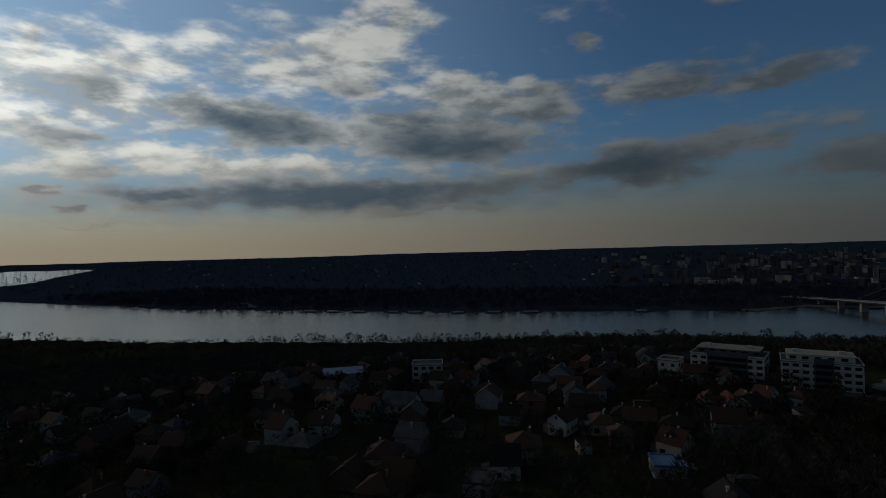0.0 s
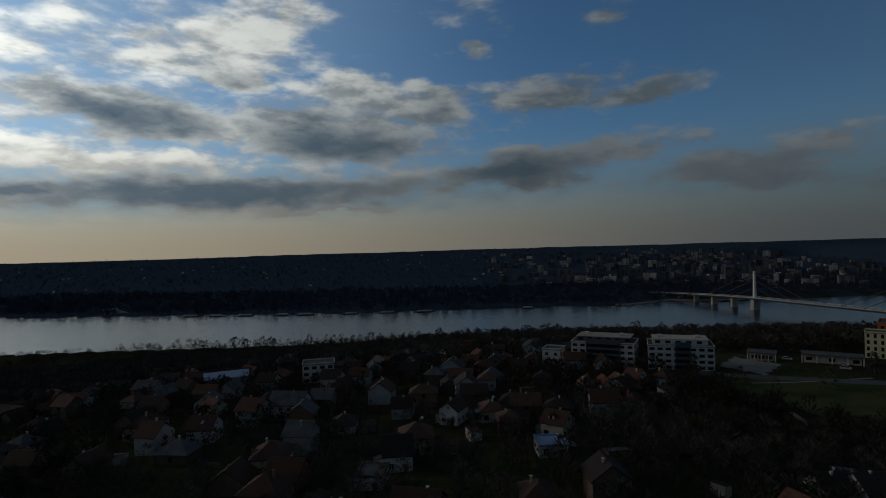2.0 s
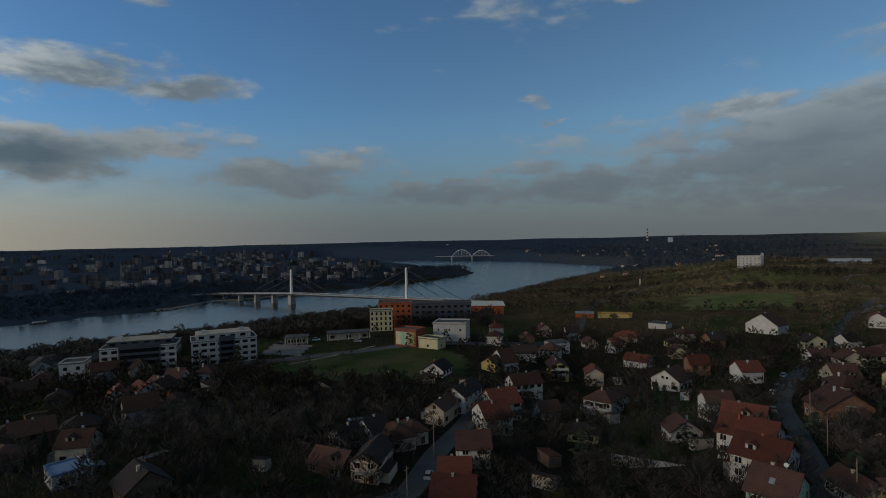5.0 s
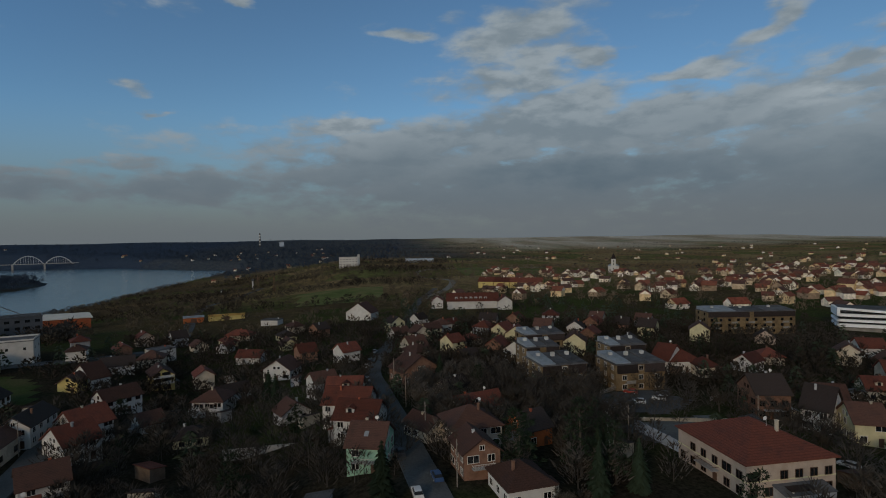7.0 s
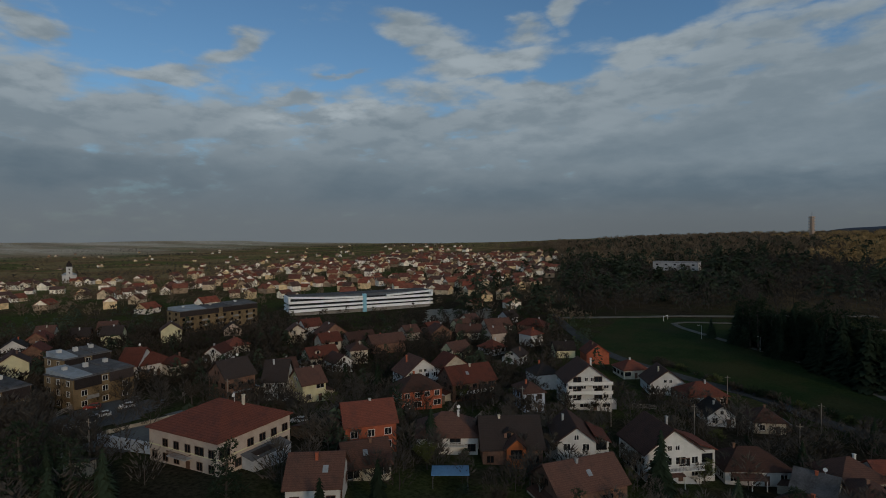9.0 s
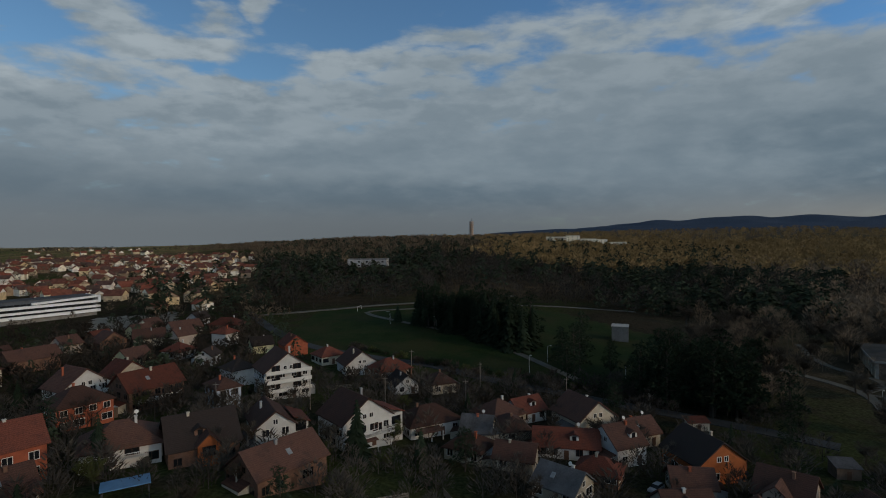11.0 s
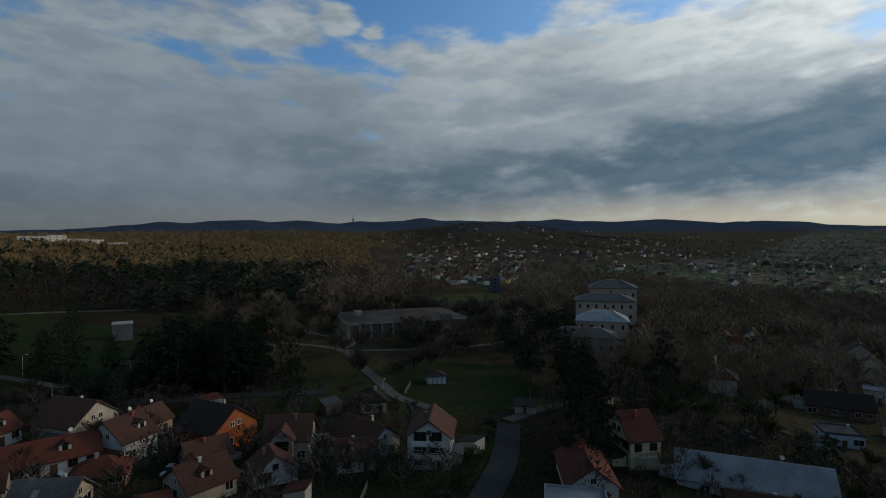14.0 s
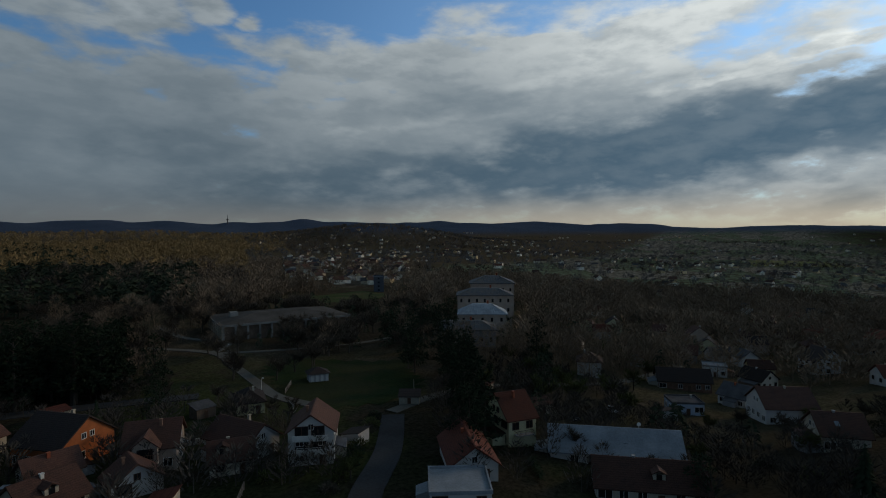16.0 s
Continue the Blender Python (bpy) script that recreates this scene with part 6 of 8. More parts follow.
def striped_chimney():
    """The tall power-station stack beyond the hill, banded dark and pale."""
    x, y = 3905, 832
    c = thing("power_station_chimney", x, y, 0, "tall far chimney banded in dark and pale rings", "chimney")
    base = height(x, y)
    top = 177 - base
    for k in range(9):
        s = Shape()
        z0, z1 = top * k / 9, top * (k + 1) / 9
        s.tube((0, 0, z0 if k else -3), (0, 0, z1), 6.5 - 0.25 * k, 6.25 - 0.25 * k, 10)
        s.part("band", DARKSTEEL if k % 2 == 0 else WALLS["white"][0], c)
    b = thing("boiler_house", x - 10, y - 150, 12, "far pale boiler house beside the banded chimney", "building")
    for k, (u, w, h) in enumerate(((-30, 30, 26), (10, 26, 20), (40, 22, 30))):
        s = Shape()
        s.box(u - w / 2, -14, -3, u + w / 2, 14, h)
        s.part("wall", WALLS["bluegrey"][0], b)
        s = Shape()
        s.box(u - w / 2 - 0.5, -14.5, h + 0.01, u + w / 2 + 0.5, 14.5, h + 1.2)
        s.part("roof", ROOFS["metal"][0], b)


striped_chimney()


def lattice_pylon(x, y, high):
    """A steel pylon: four leaning legs, cross-braces and three arms."""
    p = thing("pylon", x, y, 12, "rusty steel lattice pylon on the open hill", "pylon", "hill pylons")
    rust = WALLS["brick"][0]
    for sx in (-1, 1):
        for sy in (-1, 1):
            s = Shape()
            s.tube((sx * 2.2, sy * 2.2, -1), (sx * 0.4, sy * 0.4, high), 0.22, 0.14, 4)
            s.part("leg", rust, p)
    for k in range(6):
        z, z2 = high * k / 6, high * (k + 1) / 6
        w, w2 = 2.2 - 1.8 * k / 6, 2.2 - 1.8 * (k + 1) / 6
        for a, b in (((-w, -w, z), (w2, -w2, z2)), ((w, -w, z), (w2, w2, z2)), ((w, w, z), (-w2, w2, z2)), ((-w, w, z), (-w2, -w2, z2))):
            s = Shape()
            s.tube(a, b, 0.12, 0.12, 4)
            s.part("brace", rust, p)
    for k, half in ((0.72, 4.2), (0.86, 3.4), (0.98, 2.4)):
        s = Shape()
        s.box(-half, -0.2, high * k - 0.2, half, 0.2, high * k + 0.2)
        s.part("arm", rust, p)


def marker_tower(x, y, high):
    t = thing("marker_tower", x, y, 0, "slim white concrete marker tower on the hill", "tower", "hill markers")
    s = Shape()
    s.box(-1.1, -1.1, -1, 1.1, 1.1, high * 0.8)
    s.part("shaft", WALLS["white"][0], t)
    s = Shape()
    s.box(-1.7, -1.7, high * 0.8 + 0.01, 1.7, 1.7, high)
    s.part("head", DARKSTEEL, t)


lattice_pylon(743, 142, 24)
lattice_pylon(980, 215, 22)
marker_tower(1000, 228, 20)
marker_tower(1010, 285, 9)


def ridge_mast():
    m = thing("ridge_mast", -2975, -3495, 0, "slender television mast on the far ridge", "mast")
    s = Shape()
    s.tube((0, 0, -10), (0, 0, 34), 6, 4, 6)
    s.part("shaft", DARKSTEEL, m)
    s = Shape()
    s.tube((0, 0, 34), (0, 0, 40), 9, 9, 8)
    s.part("platform", DARKSTEEL, m)
    s = Shape()
    s.tube((0, 0, 40), (0, 0, 75), 2.5, 1, 5)
    s.part("antenna", DARKSTEEL, m)


ridge_mast()

# ---- roads, paths and lawns ----
ribbon("road", [(70, -9), (91, -7), (107, -5), (136, -2), (169, 2), (198, 5), (230, 2), (262, -3), (367, -18), (496, -36), (600, -60)], 6.5, ASPHALT, "grey asphalt street running down between the houses", "street")
ribbon("road", [(87, 74), (94, 72), (114, 78), (132, 81), (157, 87), (182, 90), (217, 92)], 6.0, ASPHALT, "narrow grey asphalt side street", "street")
ribbon("road", [(120, -330), (70, -250), (36, -224), (6, -209), (-14, -190), (-40, -172), (-75, -150), (-96, -132)], 5.5, PARKROAD, "asphalt road along the edge of the park", "street")
ribbon("road", [(-45, -40), (-65, -53), (-84, -61), (-106, -74)], 5.5, PARKROAD, "asphalt street leading to the park", "street")
ribbon("road", [(150, 205), (169, 190), (195, 172), (215, 160), (245, 130), (300, 112), (380, 130), (520, 170), (700, 200), (900, 190)], 7.0, ASPHALT, "asphalt road past the pavilions", "street")
ribbon("road", [(500, -38), (620, -80), (720, -90), (800, -60), (900, -70), (1000, -180), (1050, -330)], 8, GRAVEL, "pale country road curving through the fields", "road")
ribbon("path", [(-46, -192), (-29, -230), (-10, -262), (27, -300), (44, -319), (44, -330), (12, -337), (-60, -345), (-120, -335)], 3.2, PARKPATH, "pale gravel path looping across the lawn", "path")
ribbon("path", [(110, -320), (61, -343), (43, -351), (12, -359), (-51, -382)], 4.5, PARKPATH, "pale track along the top of the lawn", "path")
ribbon("path", [(-104, -96), (-106, -112), (-114, -128), (-127, -153), (-138, -178), (-130, -205), (-118, -228)], 3.5, PARKPATH, "pale winding park path", "path")
ribbon("path", [(-138, -178), (-155, -190), (-152, -215), (-165, -250)], 3.0, PARKPATH, "pale winding park path", "path")
ribbon("path", [(-138, -176), (-168, -154), (-205, -140), (-240, -150)], 3.0, PARKPATH, "pale winding park path", "path")
ribbon("path", [(-108, -76), (-140, -70), (-190, -40), (-260, -20), (-330, -12)], 3.5, PARKPATH, "pale path under the park trees", "path")
patch("meadow", [(150, 190), (186, 190), (222, 150), (205, 118), (180, 104), (150, 130), (140, 165)], GRASS, "rough green meadow below the apartment houses", "meadow")
patch("forecourt", [(166, 214), (190, 232), (196, 206), (172, 190)], GRAVEL, "pale paved forecourt", "forecourt", 0.22, 2.0)
patch("lawn", [(45, -215), (10, -205), (-40, -180), (-95, -200), (-110, -270), (-70, -330), (20, -350), (80, -335), (80, -260)], LAWN, "green park lawn", "lawn")
patch("lawn", [(-98, -98), (-110, -80), (-135, -78), (-172, -108), (-150, -146), (-132, -150), (-112, -122)], LAWN, "green lawn by the kiosk", "lawn")
patch("sports_field", [(-290, -285), (-400, -300), (-380, -235), (-285, -245)], GRASS, "pale green sports field among the trees", "field")
patch("meadow", [(490, 80), (640, 100), (640, -10), (500, -8)], FIELD, "flat green field beyond the houses", "meadow", 0.15, 8.0)
patch("meadow", [(820, -120), (1000, -120), (980, -300), (760, -260)], FIELD, "green field along the country road", "meadow", 0.3, 12.0)
patch("ball_court", [(130, -54), (115, -59), (120, -84), (138, -88)], COURT, "grey concrete ball court behind a fence", "court", 0.2, 1.5)
patch("car_park", [(142, -56), (136, -75), (150, -92), (166, -84), (160, -62)], ASPHALT, "asphalt car park beside the flats", "car park", 0.16, 2.0)
patch("school_yard", [(178, -262), (143, -290), (165, -340), (208, -315)], GRAVEL, "bare gravel yard beside the school", "yard", 0.2, 4.0)

patch("meadow", [(-1650, 330), (-1500, 60), (-1850, 40), (-1980, 260)], FIELD, "green field on the far hillside", "meadow", 0.6, 20.0)
ribbon("path", [(158, 183), (179, 178), (206, 175)], 1.3, GRAVEL, "narrow pale footpath across the meadow", "path")


# ---- the village houses, round the flying height's foot ----
house(104.8, 66.4, -62, 7.4, 9.0, 3.2, "e", "white", "red")
house(116.1, 68.2, -56, 8.6, 9.0, 5.5, "e", "white", "brown")
house(138.2, 74.4, -37, 8.6, 11.0, 5.5, "e", "white", "red")
house(151.8, 78.5, -37, 9.8, 11.0, 5.5, "e", "white", "red")
house(180.4, 83.6, -39, 11.6, 9.0, 5.5, "e", "white", "brown")
house(148.5, 90.1, -85, 7.7, 14.0, 6.0, "g", "white", "dark")
house(135.5, 89.8, -82, 6.5, 11.0, 5.0, "g", "beige", "brown")
house(174.7, 116.9, -82, 8.4, 9.0, 3.2, "g", "white", "dark")
house(113.6, 90.3, -32, 7.8, 11.0, 4.0, "h", "beige", "brown")
house(104.9, 100.2, -8, 6.5, 9.0, 3.2, "e", "white", "dark")
house(97.2, 84.5, -69, 6.8, 12.0, 5.5, "g", "beige", "dark")
house(92.4, 92.2, -83, 9.9, 8.0, 3.0, "e", "brown", "brown")
house(97.6, 62.0, -67, 9.4, 9.0, 3.2, "e", "white", "red")
house(109.0, 3.8, -105, 7.4, 10.0, 6.0, "e", "green", "brown")
house(127.8, 6.4, -107, 10.3, 10.0, 6.0, "e", "white", "red")
house(142.9, 9.7, -103, 12.3, 10.0, 6.0, "e", "white", "red")
house(156.6, 11.6, -95, 10.1, 10.0, 6.0, "e", "beige", "red")
gallery_front(house(216.5, 84.6, -61, 8.2, 13.0, 6.0, "g", "yellow", "brown"), 7.6, 6.5, (2.8, 5.4), True)
gallery_front(house(183.1, 55.3, -98, 10.4, 11.0, 6.0, "h", "white", "brown"), 9.6, 5.5, (2.8,), True)
house(216.8, 39.6, -106, 11.5, 11.0, 4.5, "g", "white", "brown")
house(363.7, 13.4, -114, 19.0, 13.0, 6.0, "g", "white", "brown", False)
house(163.8, 67.8, -47, 6.6, 8.0, 3.2, "e", "white", "brown")
house(205.6, 103.8, -37, 6.6, 14.0, 4.5, "e", "white", "brown")
house(197.6, 105.4, -88, 6.5, 8.0, 4.0, "g", "yellow", "brown")
house(232.0, 106.8, -67, 12.2, 9.0, 4.0, "e", "white", "dark", False)
house(248.3, 100.3, -79, 10.7, 10.0, 5.0, "h", "beige", "brown", False)
house(263.3, 102.3, -43, 10.3, 9.0, 6.0, "f", "white", "grey", False)
house(279.8, 78.1, -100, 6.5, 8.0, 3.5, "g", "white", "red", False)
house(251.8, 59.3, -103, 11.9, 8.0, 3.5, "e", "white", "red", False)
house(313.7, 79.2, -102, 15.6, 9.0, 4.0, "h", "beige", "red", False)
house(373.5, 73.8, -105, 12.5, 9.0, 4.0, "f", "white", "grey", False)
house(181.7, -9.5, -67, 14.4, 11.0, 5.0, "g", "brick", "brown")
house(233.2, -12.7, -67, 8.6, 14.0, 4.0, "e", "beige", "brown")
house(123.1, -8.3, -56, 6.5, 9.0, 3.5, "g", "beige", "brown")
house(118.6, -17.6, -81, 11.7, 11.0, 6.0, "h", "pink", "brown")
house(102.8, -15.9, -81, 7.5, 9.0, 6.0, "g", "brick", "brown")
house(138.2, -22.4, -68, 13.8, 8.0, 4.0, "e", "beige", "red")
house(119.7, -31.0, -67, 7.4, 9.0, 4.5, "e", "orange", "dark")
house(92.8, -22.1, -80, 8.8, 10.0, 4.0, "h", "white", "brown")
house(191.4, -104.9, -145, 6.5, 13.0, 5.0, "e", "white", "red")
house(190.9, -107.7, -93, 14.2, 10.0, 4.5, "h", "white", "red")
house(182.9, -114.0, -96, 7.1, 9.0, 4.0, "h", "beige", "red")
house(138.6, -103.0, -101, 8.7, 11.0, 7.0, "e", "brick", "dark")
house(129.5, -112.5, -142, 6.5, 13.0, 6.0, "e", "white", "dark")
house(121.2, -116.2, -112, 7.2, 10.0, 5.5, "e", "paleyellow", "brown")
house(81.3, -94.9, -131, 11.2, 10.0, 6.5, "e", "redbrick", "red")
house(69.9, -67.3, -146, 8.8, 10.0, 4.0, "e", "white", "brown")
house(71.7, -82.0, -130, 8.7, 9.0, 3.0, "e", "beige", "brown")
gallery_front(house(67.0, -106.5, -150, 13.6, 11.0, 4.4, "h", "white", "brown"), 9.0, 5.5, (2.5,), False)
gabled_bay(house(52.9, -109.6, -148, 12.8, 13.0, 4.0, "e", "brick", "dark"), 0.6, 4.0, 6.5, 4.4)
side_wing(house(41.8, -120.0, -152, 8.2, 12.0, 5.8, "g", "white", "brown"), 4.1, 3.4, 8.0, 5.0, "white", "red")
gallery_front(house(24.3, -129.0, -141, 13.2, 12.0, 6.6, "g", "white", "brown"), 12.8, 6.0, (2.85,), False)
front_porch(THINGS[-1], -6.2, 1.2, 6.0, "brown")
side_wing(THINGS[-1], 6.6, 4.2, 9.0, 5.8, "white", "red")
front_porch(house(7.0, -139.9, -152, 14.4, 10.0, 3.5, "h", "white", "brown"), -6.0, 0.6, 5.0, "brown")
house(-12.1, -144.9, -147, 10.9, 10.0, 3.5, "h", "beige", "brown")
house(34.2, -99.9, -129, 14.8, 10.0, 4.0, "e", "brick", "brown")
gallery_front(house(52.2, -165.5, -147, 13.8, 12.0, 8.6, "g", "white", "brown"), 13.6, 6.0, (2.7, 5.4, 8.1), True)
house(64.0, -149.4, -137, 6.5, 9.0, 6.0, "h", "bluegrey", "brown")
gallery_front(house(85.7, -150.8, -124, 15.0, 11.0, 6.0, "e", "brick", "red"), 12.0, 5.5, (2.8,), True)
house(92.7, -132.3, -127, 12.2, 10.0, 6.0, "h", "redbrick", "brown")
house(106.8, -153.2, -119, 13.0, 10.0, 5.5, "g", "white", "brown")
house(210.0, -207.0, -109, 9.8, 9.0, 4.5, "e", "white", "red", False)
house(181.5, -191.8, -111, 14.8, 9.0, 4.5, "g", "brick", "brown", False)
house(164.0, -191.4, -113, 13.2, 9.0, 4.5, "e", "beige", "brown", False)
house(151.0, -194.5, -119, 16.0, 9.0, 4.5, "e", "brick", "brown", False)
house(154.0, -155.8, -112, 11.8, 9.0, 4.0, "e", "beige", "red")
house(142.5, -153.7, -111, 6.9, 9.0, 4.0, "g", "white", "brown")
house(79.4, -228.4, -147, 8.6, 8.0, 3.5, "e", "paleyellow", "dark", False)
house(65.0, -225.9, -147, 9.5, 9.0, 4.5, "g", "redbrick", "red", False)
house(47.7, -212.6, -141, 9.7, 9.0, 3.5, "h", "beige", "red")
house(34.2, -199.9, -153, 12.1, 11.0, 4.0, "g", "white", "brown")
house(15.9, -176.0, -155, 7.6, 9.0, 3.2, "g", "white", "dark")
front_porch(house(21.7, -194.2, -148, 13.0, 10.0, 3.5, "h", "brick", "red"), -4.0, 2.0, 5.0, "metal")
house(3.8, -177.0, -159, 8.1, 9.0, 3.5, "h", "beige", "brown")
house(129.2, -265.5, -128, 14.4, 9.0, 4.0, "e", "beige", "brown", False)
house(112.0, -276.5, 176, 15.1, 9.0, 4.0, "h", "brick", "red", False)
house(133.6, -242.0, -152, 12.3, 9.0, 4.0, "e", "beige", "brown", False)
house(92.3, -206.3, 178, 6.5, 8.0, 3.5, "g", "white", "dark")
house(188.0, -135.1, -152, 6.7, 9.0, 4.0, "g", "white", "red")
house(145.7, -232.2, -125, 10.8, 9.0, 4.0, "g", "brick", "brown", False)
house(-14.4, -135.8, -168, 6.8, 10.0, 3.3, "h", "beige", "brown")
house(-5.8, -134.1, 165, 7.3, 8.0, 3.0, "e", "beige", "grey")
house(-34.6, -142.9, -157, 11.7, 12.0, 4.5, "g", "beige", "brown")
house(-37.6, -124.4, -159, 8.1, 10.0, 4.5, "e", "white", "brown")
house(-54.4, -117.8, -167, 12.0, 12.0, 4.5, "g", "orange", "dark")
gabled_bay(house(-61.4, -99.8, 136, 9.0, 10.0, 4.6, "e", "pink", "brown"), -0.6, 4.2, 5.0, 5.2)
house(-72.4, -88.4, 179, 8.4, 12.0, 3.5, "g", "white", "brown")
gallery_front(house(-77.0, -73.6, 125, 8.4, 10.0, 6.5, "g", "white", "brown"), 6.4, 5.0, (2.7, 5.3), True)
house(-94.3, -110.2, 142, 6.5, 10.0, 3.2, "h", "paleyellow", "dark")
house(-40.1, -95.8, -178, 8.7, 9.0, 3.0, "e", "beige", "brown")
house(-25.9, -126.1, 169, 14.6, 8.0, 3.0, "e", "white", "red")
house(-20.2, -104.6, 137, 9.0, 8.0, 3.0, "e", "beige", "grey")
house(-107.9, -22.2, 107, 25.0, 9.5, 3.2, "e", "white", "metal")
house(-94.6, -14.0, 107, 18.0, 9.0, 3.0, "e", "beige", "brown")
house(-85.2, -44.2, 126, 8.3, 14.0, 3.0, "g", "white", "red")
house(-72.5, -39.7, 120, 9.5, 9.0, 2.8, "f", "white", "metal")
house(-104.8, -43.3, 140, 6.5, 11.0, 6.0, "e", "paleyellow", "red")
house(-47.0, -108.0, 170, 8.0, 7.0, 2.6, "e", "beige", "brown")
house(-30.0, -113.0, 150, 9.0, 7.0, 2.6, "h", "brick", "red")
house(-66.0, -84.0, 140, 7.5, 7.0, 2.8, "e", "beige", "brown")
house(-52.0, -92.0, 160, 8.0, 6.5, 2.6, "g", "white", "brown")
house(-13.0, -118.0, 160, 8.5, 7.0, 2.8, "e", "beige", "brown")
house(-3.0, -123.0, 150, 9.0, 8.0, 3.0, "h", "beige", "brown")
house(-20.0, -150.0, -150, 9.0, 8.0, 3.0, "e", "white", "red")
house(-46.0, -135.0, -160, 8.0, 8.0, 3.2, "e", "beige", "brown")
house(-212.0, -16.0, 104, 18.0, 10.0, 3.5, "e", "brick", "dark")
house(-172.0, -13.0, 112, 9.0, 8.0, 3.4, "f", "bluegrey", "grey")
house(-197.0, 2.0, 150, 9.0, 9.0, 3.4, "g", "white", "grey")
house(-247.0, -6.0, 95, 9.0, 8.0, 4.2, "f", "white", "metal")
house(-232.0, 9.0, 140, 9.0, 10.0, 3.5, "g", "beige", "dark")
house(-268.0, 34.0, 120, 13.0, 11.0, 5.5, "g", "white", "dark")
house(-177.1, 12.3, 112, 13.7, 12.0, 5.0, "e", "white", "brown")
house(-285.0, -4.7, 117, 9.9, 8.0, 3.5, "e", "white", "grey", False)
house(-277.9, 6.4, 115, 8.7, 8.0, 4.0, "g", "white", "grey", False)
house(-143.8, 20.1, 105, 9.4, 10.0, 4.0, "e", "beige", "brown")
house(15.1, 144.1, -5, 7.4, 10.0, 4.5, "e", "white", "dark")
house(7.6, 133.9, -18, 6.8, 8.0, 3.2, "f", "white", "grey")
house(63.4, 150.1, -49, 7.4, 9.0, 5.0, "e", "beige", "brown")
house(55.9, 137.7, -11, 7.8, 8.0, 3.0, "f", "white", "blue")
house(-43.1, 188.5, -13, 8.0, 9.0, 5.0, "e", "white", "brown")
house(-17.5, 205.7, -19, 12.4, 10.0, 6.0, "e", "white", "grey")
house(-52.6, 237.1, -13, 8.1, 9.0, 4.0, "g", "white", "grey", False)
house(-49.0, 229.4, 38, 6.5, 9.0, 4.0, "g", "beige", "brown")
house(21.6, 154.3, -6, 9.3, 10.0, 5.0, "h", "beige", "brown")
house(37.7, 176.6, -38, 6.5, 9.0, 5.0, "g", "white", "brown")
house(51.3, 160.1, -13, 6.5, 9.0, 4.0, "h", "beige", "brown")
house(49.4, 174.2, -10, 6.5, 9.0, 4.0, "h", "beige", "brown")
house(-17.9, 151.7, -5, 9.3, 10.0, 5.0, "h", "beige", "brown")
house(-65.7, 205.3, -8, 10.1, 10.0, 5.0, "h", "beige", "brown")
house(112.3, 97.2, -11, 6.5, 9.0, 4.0, "e", "white", "dark")
house(93.1, 192.3, -31, 6.5, 9.0, 4.0, "g", "white", "red")
house(99.8, 189.3, -9, 6.5, 9.0, 4.0, "g", "white", "red")
house(106.7, 190.7, -3, 6.5, 9.0, 4.0, "g", "white", "brown")
house(115.7, 195.5, -57, 6.5, 9.0, 4.0, "e", "white", "brown")
house(126.2, 192.4, -59, 7.9, 9.0, 4.0, "h", "white", "brown")
house(104.8, 186.9, -55, 7.7, 10.0, 4.0, "g", "beige", "brown")
house(97.1, 165.6, -56, 6.5, 9.0, 4.0, "h", "beige", "brown")
house(118.6, 89.0, -31, 6.5, 10.0, 4.0, "h", "beige", "brown")


# ---- more houses, town and woods ----
rng = np.random.RandomState(7)
TAKEN = [(o.matrix_basis.translation.x, o.matrix_basis.translation.y) for o in scene.objects if o.parent is None and "category" in o and o["category"] not in ("ground", "river", "street", "path", "lawn", "meadow", "road", "tree", "shrub")]

TAKEN += [(87, -76), (88, -68), (88, -60), (82, -63), (96, -59), (104, -58), (110, -64), (84, -54)]   # the pink house's own yard

def free(x, y, gap):
    return all((x - a) ** 2 + (y - b) ** 2 > gap * gap for a, b in TAKEN)


ROADS = [(91, -7), (107, -5), (121, -3), (136, -2), (152, 0), (169, 2), (198, 5), (230, 2), (262, -3), (87, 74), (94, 72), (114, 78), (132, 81), (157, 87), (182, 90), (217, 92), (6, -209), (-14, -190), (-40, -172), (-75, -150), (-65, -53), (-84, -61), (-97, -68), (-109, -76), (36, -224),
         (117, -64), (126, -66), (124, -76), (133, -80), (150, -70), (155, -78)]


def clear_of_road(x, y, gap=6.5):
    return all((x - a) ** 2 + (y - b) ** 2 > gap * gap for a, b in ROADS)


def village(n, h0, h1, r0, r1, gap, grid, seed, walls=("white", "white", "beige", "beige", "paleyellow", "brick", "grey", "pink"), roofs=("red", "red", "brown", "brown", "dark")):
    rnd = random.Random(seed)
    done = 0
    for _ in range(n * 14):
        if done >= n:
            break
        h, r = radians(rnd.uniform(h0, h1)), math.sqrt(rnd.uniform(r0 * r0, r1 * r1))
        x, y = r * math.sin(h), r * math.cos(h)
        if not free(x, y, gap) or not clear_of_road(x, y, 9):
            continue
        if float(shore_distance(np.array([x]), np.array([y]))[0]) < 60:
            continue
        TAKEN.append((x, y))
        house(round(x, 1), round(y, 1), grid + rnd.choice((0, 90, 180, -90)) + rnd.uniform(-12, 12), rnd.uniform(7.2, 10.5), rnd.uniform(7, 9.5), rnd.choice((3.2, 3.4, 4.2, 5.6, 5.8)),
              rnd.choice("eegh"), rnd.choice(walls), rnd.choice(roofs), r < 400 and None)
        done += 1


